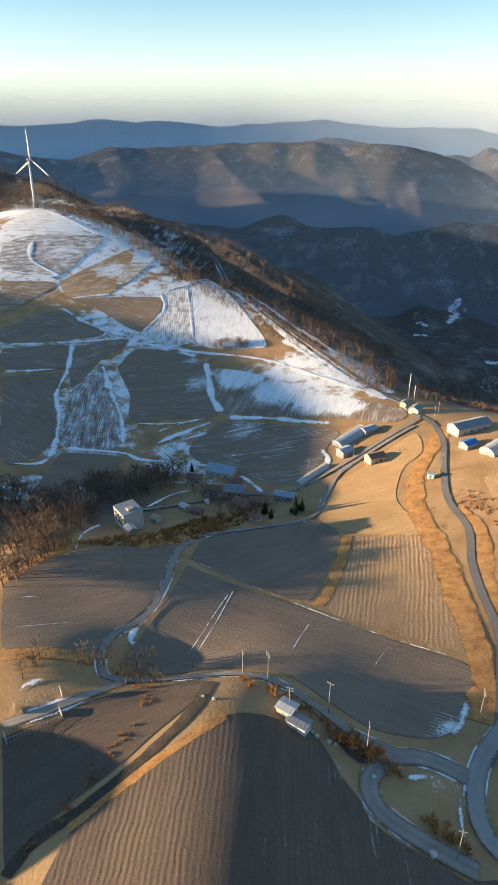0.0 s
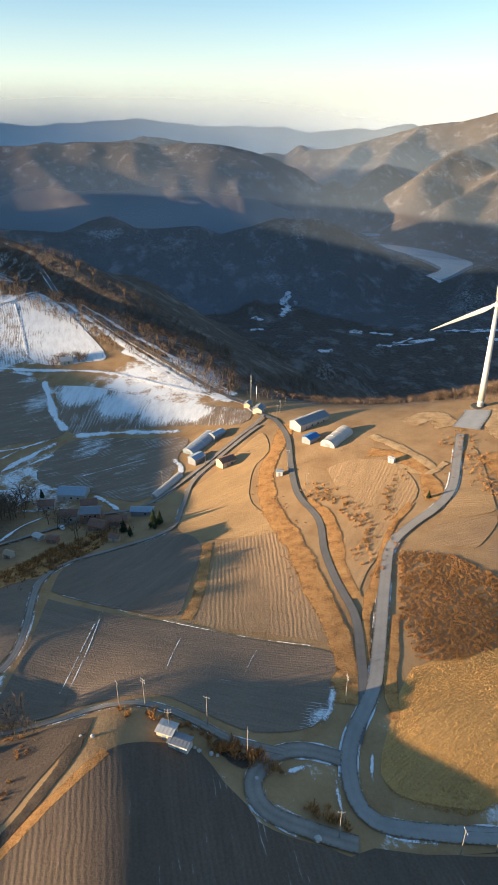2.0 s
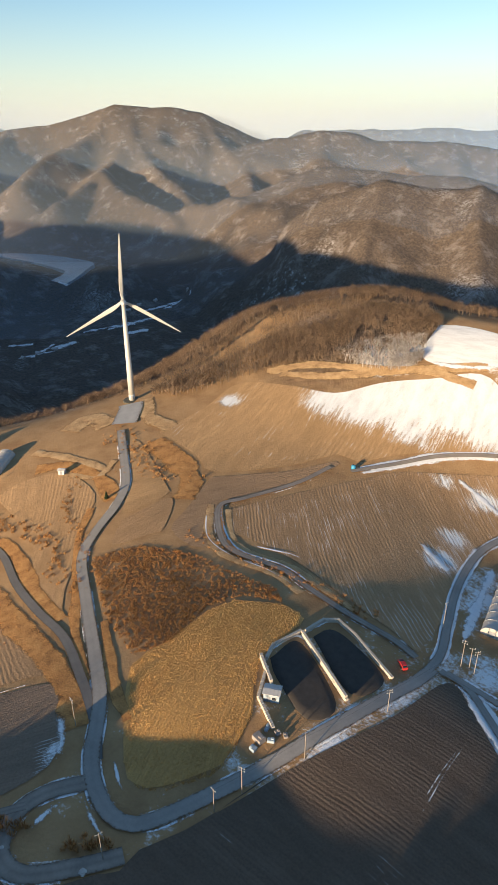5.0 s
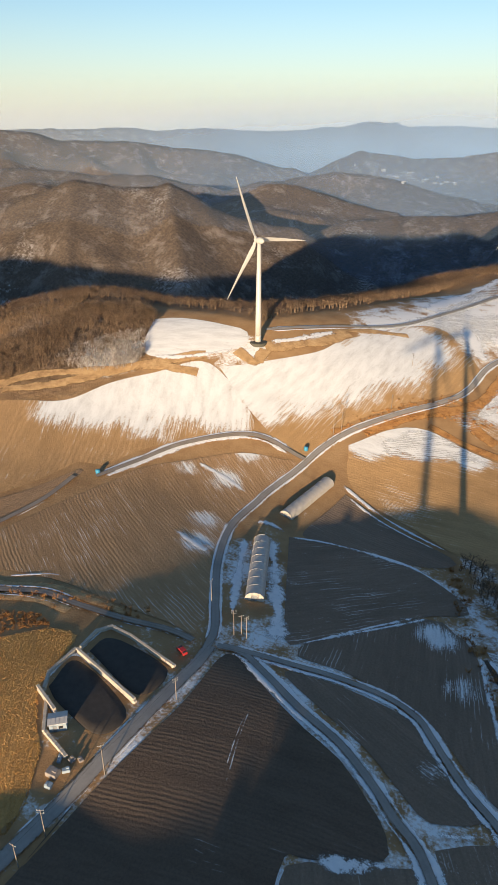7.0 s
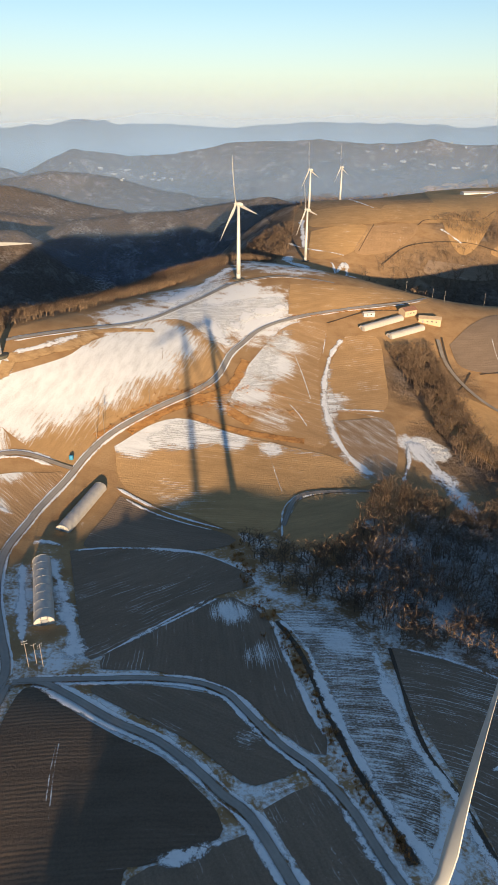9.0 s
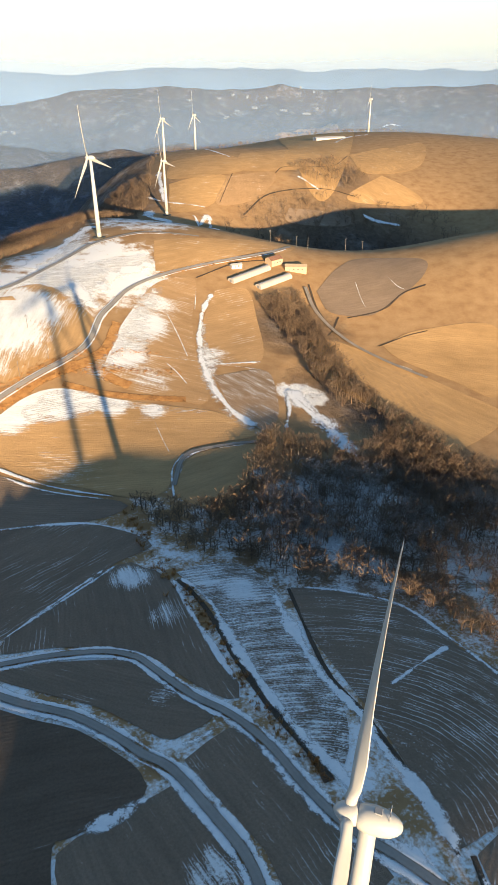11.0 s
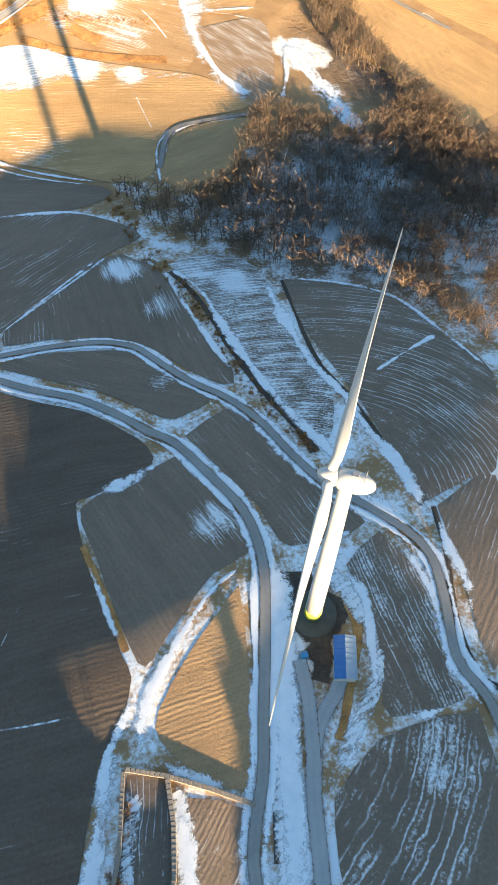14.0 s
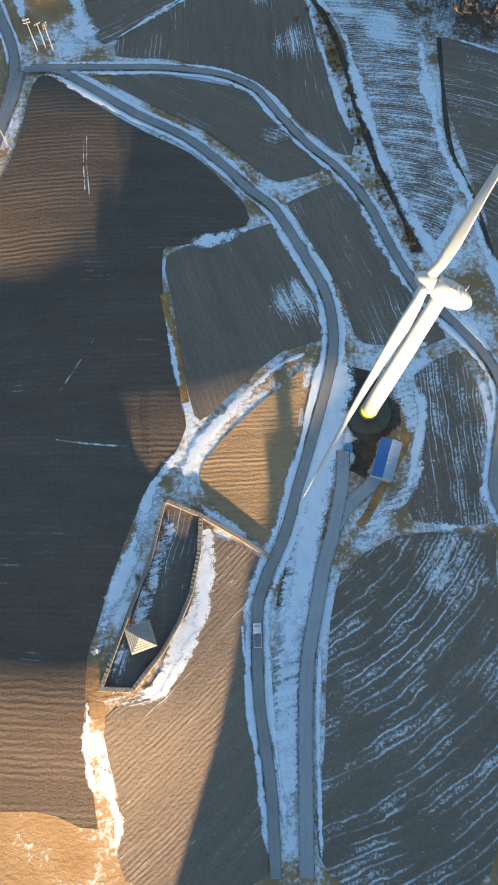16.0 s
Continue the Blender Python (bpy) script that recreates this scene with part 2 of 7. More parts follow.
# ---- materials ----
def material(name):
    m = bpy.data.materials.new(name)
    m.use_nodes = True
    t = m.node_tree
    return m, t, t.nodes["Principled BSDF"]


def nd(t, kind, **put):
    n = t.nodes.new(kind)
    for k, v in put.items():
        n.inputs[k].default_value = v
    return n


def coords(t, scale=(1, 1, 1), turn=0.0, world_space=True):
    m = nd(t, "ShaderNodeMapping")
    m.inputs["Scale"].default_value, m.inputs["Rotation"].default_value = scale, (0, 0, turn)
    t.links.new(t.nodes.new("ShaderNodeNewGeometry").outputs["Position"] if world_space else t.nodes.new("ShaderNodeTexCoord").outputs["Object"], m.inputs[0])
    return m.outputs[0]


def noise_tex(t, vec, scale, detail=4.0, rough=0.55):
    n = nd(t, "ShaderNodeTexNoise", Scale=scale, Detail=detail, Roughness=rough)
    t.links.new(vec, n.inputs["Vector"])
    return n.outputs["Fac"]


def ramp(t, fac, stops, mode="LINEAR"):
    r = t.nodes.new("ShaderNodeValToRGB")
    r.color_ramp.interpolation = mode
    while len(r.color_ramp.elements) < len(stops):
        r.color_ramp.elements.new(0.5)
    for e, (p, c) in zip(r.color_ramp.elements, stops):
        e.position, e.color = p, (*c, 1) if len(c) == 3 else c
    t.links.new(fac, r.inputs[0])
    return r.outputs[0]


def grey(v):
    return (v, v, v)


def mix(t, fac, a, b, kind="MIX"):
    n = t.nodes.new("ShaderNodeMix")
    n.data_type, n.blend_type = "RGBA", kind
    for sock, v in ((n.inputs[0], fac), (n.inputs[6], a), (n.inputs[7], b)):
        if isinstance(v, (int, float)):
            sock.default_value = v
        elif isinstance(v, tuple):
            sock.default_value = (*v, 1)
        else:
            t.links.new(v, sock)
    return n.outputs[2]


def calc(t, op, a, b=0.0, c=0.0, clamp=False):
    n = t.nodes.new("ShaderNodeMath")
    n.operation, n.use_clamp = op, clamp
    for i, v in enumerate((a, b, c)):
        if isinstance(v, (int, float)):
            n.inputs[i].default_value = v
        else:
            t.links.new(v, n.inputs[i])
    return n.outputs[0]


def attr(t, name):
    n = t.nodes.new("ShaderNodeAttribute")
    n.attribute_name = name
    return n.outputs["Fac"]


def bump(t, bs, height, strength, distance):
    b = nd(t, "ShaderNodeBump", Strength=strength, Distance=distance)
    t.links.new(height, b.inputs["Height"])
    t.links.new(b.outputs[0], bs.inputs["Normal"])
    return b


def plain(name, colour, rough=0.7, metal=0.0, vary=0.18, size=1.5, relief=0.0):
    """A painted or natural surface with mottling at two scales."""
    m, t, bs = material(name)
    v = coords(t, world_space=False)
    n = calc(t, "ADD", calc(t, "MULTIPLY", noise_tex(t, v, size), 0.6), calc(t, "MULTIPLY", noise_tex(t, v, size * 9), 0.4))
    dark, light = tuple(c * (1 - vary) for c in colour), tuple(min(1, c * (1 + vary)) for c in colour)
    t.links.new(ramp(t, n, [(0.3, dark), (0.7, light)]), bs.inputs["Base Color"])
    bs.inputs["Roughness"].default_value, bs.inputs["Metallic"].default_value = rough, metal
    if relief:
        bump(t, bs, n, 0.6, relief)
    return m


SNOW = (0.83, 0.86, 0.88)


def ground_material():
    """Dry winter grass on the plateau, brown oak woods on the slopes, old snow in patches."""
    m, t, bs = material("winter_ground")
    v = coords(t)
    big, mid, fine = noise_tex(t, v, 0.011, 5), noise_tex(t, v, 0.09, 5), noise_tex(t, v, 0.9, 4, 0.7)
    grass = ramp(t, mid, [(0.3, (0.36, 0.215, 0.10)), (0.5, (0.46, 0.29, 0.14)), (0.72, (0.54, 0.355, 0.18))])
    grass = mix(t, calc(t, "MULTIPLY", fine, 0.5), grass, (0.18, 0.115, 0.07))
    wild = attr(t, "wild")
    tree_grain = noise_tex(t, v, 0.16, 6, 0.75)
    tree_big = noise_tex(t, v, 0.006, 6, 0.6)
    wood = ramp(t, tree_grain, [(0.34, (0.085, 0.066, 0.054)), (0.5, (0.17, 0.13, 0.10)), (0.68, (0.28, 0.215, 0.165))])
    wood = mix(t, calc(t, "MULTIPLY", tree_big, 0.6), wood, (0.07, 0.062, 0.052))
    pale = ramp(t, noise_tex(t, coords(t, (1, 1, 0.35)), 0.02, 8, 0.72), [(0.52, grey(0.0)), (0.66, grey(1.0))])
    wood = mix(t, calc(t, "MULTIPLY", pale, 0.75), wood, (0.34, 0.30, 0.275))
    rime = ramp(t, noise_tex(t, v, 0.0045, 7, 0.7), [(0.56, grey(0.0)), (0.64, grey(1.0))])
    rime = calc(t, "MULTIPLY", rime, ramp(t, tree_grain, [(0.46, grey(0.0)), (0.58, grey(1.0))]))
    wood = mix(t, calc(t, "MULTIPLY", rime, 0.55), wood, (0.55, 0.55, 0.56))
    col = mix(t, wild, grass, wood)
    fade = attr(t, "snow")
    sn = calc(t, "ADD", calc(t, "MULTIPLY", mid, 0.6), calc(t, "MULTIPLY", fine, 0.4))
    patch = calc(t, "MULTIPLY_ADD", calc(t, "SUBTRACT", calc(t, "ADD", sn, fade), 1.0), 9.0, 0.5, clamp=True)
    col = mix(t, patch, col, SNOW)
    t.links.new(col, bs.inputs["Base Color"])
    bs.inputs["Roughness"].default_value = 0.9
    bs.inputs["Specular IOR Level"].default_value = 0.2
    h = calc(t, "ADD", calc(t, "MULTIPLY", fine, 0.5), calc(t, "MULTIPLY", calc(t, "MULTIPLY", tree_grain, 18.0), wild))
    bump(t, bs, h, 0.8, 0.5)
    return m


M_GROUND = ground_material()


# ---- haze in the valleys: tinted sheets that imitate it, denser low down ----
def haze_material(name, amount, top):
    m = bpy.data.materials.new(name)
    m.use_nodes = True
    t = m.node_tree
    t.nodes.clear()
    out, mixer = t.nodes.new("ShaderNodeOutputMaterial"), t.nodes.new("ShaderNodeMixShader")
    clear, veil = t.nodes.new("ShaderNodeBsdfTransparent"), t.nodes.new("ShaderNodeBsdfDiffuse")
    # haze painted as sheet colour: pale in the west, bluer in the north
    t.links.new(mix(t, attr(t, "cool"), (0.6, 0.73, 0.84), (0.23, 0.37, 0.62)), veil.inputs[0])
    # a bent normal makes the sheet take light from above and from the open side of the valley
    place = t.nodes.new("ShaderNodeNewGeometry")
    inward, up, facing = t.nodes.new("ShaderNodeVectorMath"), t.nodes.new("ShaderNodeVectorMath"), t.nodes.new("ShaderNodeVectorMath")
    inward.operation, up.operation, facing.operation = "MULTIPLY", "ADD", "NORMALIZE"
    t.links.new(place.outputs["Position"], inward.inputs[0])
    inward.inputs[1].default_value, up.inputs[1].default_value = (-0.0003, -0.0003, 0), (0, 0, 1.1)
    t.links.new(inward.outputs[0], up.inputs[0])
    t.links.new(up.outputs[0], facing.inputs[0])
    t.links.new(facing.outputs[0], veil.inputs["Normal"])
    sep = t.nodes.new("ShaderNodeSeparateXYZ")
    g = t.nodes.new("ShaderNodeNewGeometry")
    t.links.new(g.outputs["Position"], sep.inputs[0])
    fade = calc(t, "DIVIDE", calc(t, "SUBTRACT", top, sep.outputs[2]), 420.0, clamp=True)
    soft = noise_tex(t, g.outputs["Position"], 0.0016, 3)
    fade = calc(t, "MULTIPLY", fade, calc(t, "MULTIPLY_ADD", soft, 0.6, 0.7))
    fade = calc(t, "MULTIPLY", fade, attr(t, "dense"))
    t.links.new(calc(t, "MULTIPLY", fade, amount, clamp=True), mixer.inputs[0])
    t.links.new(clear.outputs[0], mixer.inputs[1])
    t.links.new(veil.outputs[0], mixer.inputs[2])
    t.links.new(mixer.outputs[0], out.inputs[0])
    return m


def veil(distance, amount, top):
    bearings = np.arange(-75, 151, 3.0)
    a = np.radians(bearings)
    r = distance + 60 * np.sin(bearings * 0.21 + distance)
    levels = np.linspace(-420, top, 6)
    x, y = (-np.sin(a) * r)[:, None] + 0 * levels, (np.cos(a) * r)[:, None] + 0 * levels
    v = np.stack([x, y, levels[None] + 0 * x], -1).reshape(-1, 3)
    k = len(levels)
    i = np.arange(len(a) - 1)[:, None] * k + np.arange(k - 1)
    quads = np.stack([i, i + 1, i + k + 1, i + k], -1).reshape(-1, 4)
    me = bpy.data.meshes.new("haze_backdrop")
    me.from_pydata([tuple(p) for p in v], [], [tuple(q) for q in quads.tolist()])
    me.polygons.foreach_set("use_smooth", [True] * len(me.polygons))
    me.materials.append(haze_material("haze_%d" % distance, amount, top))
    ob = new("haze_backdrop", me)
    # the sheets are thin before the high mountain and dense over the western valley
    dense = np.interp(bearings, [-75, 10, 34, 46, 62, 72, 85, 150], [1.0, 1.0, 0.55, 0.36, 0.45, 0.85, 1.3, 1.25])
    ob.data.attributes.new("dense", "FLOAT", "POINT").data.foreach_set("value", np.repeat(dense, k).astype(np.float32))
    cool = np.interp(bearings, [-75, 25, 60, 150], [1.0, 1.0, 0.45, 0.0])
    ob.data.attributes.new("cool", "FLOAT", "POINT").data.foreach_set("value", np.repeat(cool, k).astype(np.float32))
    return tagged(ob, "tinted sheet imitating blue haze over the valley", "haze", kind="structure")


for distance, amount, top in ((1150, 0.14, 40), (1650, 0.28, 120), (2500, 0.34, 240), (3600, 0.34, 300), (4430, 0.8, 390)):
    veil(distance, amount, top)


def horizon_glow_material():
    """Emission that imitates a pale hazy horizon far off, thinning out upwards into the sky."""
    m = bpy.data.materials.new("horizon_glow")
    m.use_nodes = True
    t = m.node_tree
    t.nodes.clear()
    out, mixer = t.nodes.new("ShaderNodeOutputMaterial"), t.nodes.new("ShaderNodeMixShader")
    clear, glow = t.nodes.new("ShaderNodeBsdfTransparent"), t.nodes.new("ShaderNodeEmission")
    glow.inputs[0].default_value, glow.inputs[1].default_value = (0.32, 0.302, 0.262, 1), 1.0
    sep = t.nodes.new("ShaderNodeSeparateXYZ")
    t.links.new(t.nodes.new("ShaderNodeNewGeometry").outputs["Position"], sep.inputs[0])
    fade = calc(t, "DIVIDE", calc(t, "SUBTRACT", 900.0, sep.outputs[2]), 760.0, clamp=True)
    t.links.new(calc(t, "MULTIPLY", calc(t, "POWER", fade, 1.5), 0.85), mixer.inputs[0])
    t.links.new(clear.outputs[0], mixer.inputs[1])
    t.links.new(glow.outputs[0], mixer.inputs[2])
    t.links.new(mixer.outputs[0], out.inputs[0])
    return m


# an added ring that glows by itself to whiten the low sky
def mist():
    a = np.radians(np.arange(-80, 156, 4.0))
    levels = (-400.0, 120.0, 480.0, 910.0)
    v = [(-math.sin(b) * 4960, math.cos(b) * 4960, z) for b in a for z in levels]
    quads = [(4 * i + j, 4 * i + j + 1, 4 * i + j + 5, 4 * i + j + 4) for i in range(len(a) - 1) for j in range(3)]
    me = bpy.data.meshes.new("horizon_glow_backdrop")
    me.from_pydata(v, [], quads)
    me.materials.append(horizon_glow_material())
    return tagged(new("horizon_glow_backdrop", me), "glowing ring that pales the sky along the far horizon", "mist", kind="structure")


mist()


# ---- the ground: one sheet from below the camera to the far ranges ----
def link_mesh(name, verts, faces, mat, parent=None, smooth=False):
    me = bpy.data.meshes.new(name)
    me.from_pydata([tuple(v) for v in verts], [], faces)
    if smooth:
        me.polygons.foreach_set("use_smooth", [True] * len(me.polygons))
    me.materials.append(mat)
    ob = new(name, me)
    ob.parent = parent
    return ob


def paint(ob, name, values):
    ob.data.attributes.new(name, "FLOAT", "POINT").data.foreach_set("value", np.asarray(values, np.float32))


# where woods stand on the plateau, and where snow lies outside the fields: x, y, radius, depth
WOODED = [(90, 200, 60, 1), (140, 230, 50, 1), (140, 330, 45, 1), (120, 420, 35, 1), (-250, 310, 55, 1), (-260, -110, 45, 1), (-60, 650, 80, 1), (-10, 740, 60, 1), (300, 740, 150, 1), (10, 890, 80, 1), (310, 950, 60, 1)]
SNOWY = [(-215, 300, 28, 0.62), (85, 215, 50, 0.61), (120, 185, 50, 0.52), (150, 180, 50, 0.48), (30, 195, 40, 0.45), (100, 330, 22, 0.6), (-270, -125, 40, 0.5), (-330, -60, 50, 0.5), (-420, 0, 70, 0.5), (-430, -120, 90, 0.5), (-360, -150, 80, 0.47), (-480, -200, 80, 0.48), (-560, -120, 120, 0.56),
         (-700, -250, 180, 0.58), (-850, -360, 90, 0.62), (-60, 420, 60, 0.6), (-20, 480, 80, 0.62), (30, 600, 70, 0.52), (20, 720, 50, 0.55), (-150, 330, 30, 0.5), (-80, 190, 26, 0.5), (30, 70, 26, 0.5),
         (60, 90, 30, 0.48), (-430, 10, 60, 0.58), (-1100, 1000, 220, 0.4)]


def build_ground():
    bearings = np.concatenate([np.arange(-50, 140, 0.4), np.arange(140, 310, 2.5)])
    radii = np.concatenate([[0.0], np.geomspace(6, 4990, 520)])
    n, k = len(bearings), len(radii)
    a = np.radians(bearings)
    x = (-np.sin(a)[None] * radii[1:, None]).ravel()
    y = (np.cos(a)[None] * radii[1:, None]).ravel()
    x, y = np.concatenate([[0.0], x]), np.concatenate([[0.0], y])
    z = land(x, y)
    ring = np.arange(n)
    faces = [(0, 1 + (i + 1) % n, 1 + i) for i in range(n)]
    i = np.arange(k - 2)[:, None] * n + 1
    quads = np.stack([i + ring, i + n + ring, i + n + np.roll(ring, -1), i + np.roll(ring, -1)], -1).reshape(-1, 4)
    faces += [tuple(q[::-1]) for q in quads.tolist()]
    ob = link_mesh("ground", np.stack([x, y, z], 1), faces, M_GROUND, smooth=True)
    out = beyond(x, y)
    wild = np.clip((out + 8) / 20, 0, 1)
    snow = 0.22 + 0.27 * np.clip(2.2 - np.hypot((x - 25) / 75, (y - 95) / 110), 0, 1)
    for cx, cy, r, deep in WOODED:
        wild = np.maximum(wild, np.clip(1.5 - 1.2 * np.hypot(x - cx, y - cy) / r, 0, 1))
    for cx, cy, r, deep in SNOWY:
        snow = np.maximum(snow, deep * np.clip(1.6 - 1.2 * np.hypot(x - cx, y - cy) / r, 0, 1))
    paint(ob, "wild", wild)
    paint(ob, "snow", snow)
    return tagged(ob, "winter farmland, dry grass and brown wooded slopes", "ground", kind="structure")


build_ground()


# ---- wind turbines ----
M_WHITE = plain("turbine_white", (0.5, 0.505, 0.49), 0.35, vary=0.05, size=0.15)
M_YELLOW = plain("tower_yellow", (0.62, 0.60, 0.08), 0.4, vary=0.1, size=0.3)
M_GREY = plain("fitting_grey", (0.3, 0.31, 0.32), 0.5, vary=0.15)


def empty(name, m=None):
    ob = new(name)
    if m is not None:
        ob.matrix_world = m
    return ob


def part(name, bm, mat, parent, label="", smooth=False):
    me = bpy.data.meshes.new(name)
    bm.to_mesh(me)
    bm.free()
    if smooth:
        me.polygons.foreach_set("use_smooth", [True] * len(me.polygons))
    me.materials.append(mat)
    ob = new(name, me)
    ob.parent = parent
    if label:
        tagged(ob, label)
    return ob


def loft(bm, rings, close=True):
    """Skins rings of points into a tube, capped."""
    vs = [[bm.verts.new(p) for p in r] for r in rings]
    for a, b in zip(vs[:-1], vs[1:]):
        n = len(a)
        for i in range(n):
            bm.faces.new((a[i], a[(i + 1) % n], b[(i + 1) % n], b[i]))
    if close:
        bm.faces.new(vs[0][::-1])
        bm.faces.new(vs[-1])
    return bm


def lathe(profile, n=24, axis="z"):
    bm = bmesh.new()
    rings = []
    for r, h in profile:
        ring = []
        for i in range(n):
            a = 2 * math.pi * i / n
            p = (r * math.cos(a), r * math.sin(a), h)
            ring.append(p if axis == "z" else (p[0], h, p[1]))
        rings.append(ring if axis == "z" else ring[::-1])
    return loft(bm, rings)


def box(bm, cx, cy, cz, sx, sy, sz, bevel=0.0):
    """A box whose centre is (cx, cy) and whose foot is at cz."""
    made = bmesh.ops.create_cube(bm, size=1.0, matrix=Matrix.Translation((cx, cy, cz + sz / 2)) @ Matrix.Diagonal((sx, sy, sz, 1)))
    if bevel:
        edges = {e for v in made["verts"] for e in v.link_edges}
        bmesh.ops.bevel(bm, geom=list(edges), offset=bevel, segments=1, affect="EDGES")
    return bm


HUB = 58.5
BLADE = 36.0


def blade_mesh():
    bm = bmesh.new()
    rings = []
    for s in (0, 0.03, 0.07, 0.12, 0.18, 0.26, 0.38, 0.52, 0.66, 0.8, 0.91, 0.97, 1.0):
        r = 1.0 + s * BLADE
        if s < 0.05:
            chord, thick = 1.5 + s * 8, 1.5 - s * 6
        else:
            rise = min(1.0, 0.62 + (s - 0.05) * 2.9)
            chord, thick = rise * (2.75 * (1 - s) ** 0.85 + 0.32), 0.85 * (1 - s) ** 1.3 + 0.06
        if s == 1.0:
            chord, thick = 0.14, 0.05
        twist = radians(34 * (1 - s) ** 2)
        ring = []
        for i in range(12):
            a = 2 * math.pi * i / 12
            u, w = chord * 0.5 * math.cos(a) - chord * (0.2 if s >= 0.05 else 0.0), thick * 0.5 * math.sin(a)
            if s >= 0.05 and math.cos(a) < 0:
                w *= 0.45
            ring.append((u * math.cos(twist) - w * math.sin(twist), u * math.sin(twist) + w * math.cos(twist) - 1.2 * s * s, r))
        rings.append(ring)
    return loft(bm, rings)


def turbine(x, y, z, facing, spin, pitch=0.0, reach=1.0):
    """A turbine whose rotor looks towards the bearing given, its first blade turned by spin from upright; a parked rotor has its blades pitched."""
    root = empty("wind_turbine", pose(x, y, z, 0, 0, facing))
    part("foundation", lathe([(5.2, -1.5), (5.2, 0.25), (4.6, 0.4), (2.4, 0.5)], 32), M_FOOT, root, "round dark footing")
    part("tower_foot", lathe([(1.86, 0.45), (1.8, 4.2)], 32), M_YELLOW if pitch else M_WHITE, root, "yellow painted foot of the tower" if pitch else "", True)
    part("tower", lathe([(1.8, 4.2), (1.64, 20), (1.6, 20.1), (1.38, 40), (1.34, 40.1), (1.05, HUB - 1.4)], 32), M_WHITE, root, "", True)
    door = bmesh.new()
    box(door, 0, -1.86, 1.2, 0.9, 0.16, 2.1, 0.04)
    part("tower_door", door, M_GREY, root)
    nac = part("nacelle", lathe([(1.05, 1.55), (1.45, 1.2), (1.66, 0.4), (1.72, -0.6), (1.62, -1.7), (1.38, -2.7), (1.0, -3.4), (0.55, -3.85), (0.15, -4.0)], 24, "y"), M_WHITE, root, "rounded white nacelle", True)
    nac.location = (0, 0, HUB)
    for n_, dx in (("wind_vane", -0.5), ("anemometer", 0.5)):
        bm = lathe([(0.05, 1.2), (0.05, 2.6)], 8)
        box(bm, 0, 0, 2.6, 0.5, 0.12, 0.2, 0.03)
        o = part(n_, bm, M_GREY, nac)
        o.location = (dx, -2.3, 0.05)
    bm = bmesh.new()
    box(bm, 0.2, -0.9, 1.55, 0.9, 1.0, 0.25, 0.06)
    part("roof_hatch", bm, M_GREY, nac)
    hub = part("hub", lathe([(1.25, 1.45), (1.4, 1.9), (1.36, 2.7), (1.1, 3.5), (0.7, 4.1), (0.18, 4.45)], 24, "y"), M_WHITE, root, "", True)
    hub.location = (0, 0, HUB)
    me = BLADES[0] if BLADES else None
    for i in range(3):
        if me is None:
            b = part("blade", blade_mesh(), M_WHITE, root, "", True)
            me = b.data
            BLADES.append(me)
        else:
            b = new("blade", me)
            b.parent = root
        b.matrix_local = Matrix.Translation((0, 2.5, HUB)) @ pose(0, 0, 0, 0, spin + 120 * i, 0) @ pose(0, 0, 0, 0, 0, pitch) @ Matrix.Diagonal((1, 1, reach, 1))
    return root


BLADES = []
M_FOOT = plain("mossy_footing", (0.085, 0.085, 0.07), 0.9, vary=0.3, size=0.5)
M_CONCRETE = plain("concrete", (0.36, 0.35, 0.33), 0.85, vary=0.2, size=0.4, relief=0.02)
# place, bearing of the rotor, turn of the first blade
TURBINES = [
    (23.3, 40.4, 60, 31, 20, 0.92), (-311, 183, 62, 2, 0, 1), (-140, 343, 62, -24, 0, 1), (-10, 541, 62, -12, 0, 1), (66, 796, 62, -14, 0, 1), (86, 1015, 62, -10, 0, 1),
    (162, 1252, 62, -8, 0, 1), (522, 1345, 62, 12, 0, 1), (-874, -362, 62, 0, 0, 1), (30, -150, 62, 25, 0, 1),
]
for tx, ty, facing, spin, pitch, reach in TURBINES:
    tagged(turbine(tx, ty, ground_z(tx, ty), facing, spin, pitch, reach), "tall white three-bladed wind turbine standing on the farmed plateau", "wind turbine", "wind turbines")


# ---- what lies on the ground: fields, lanes, snow and rough verges ----
from mathutils.geometry import delaunay_2d_cdt


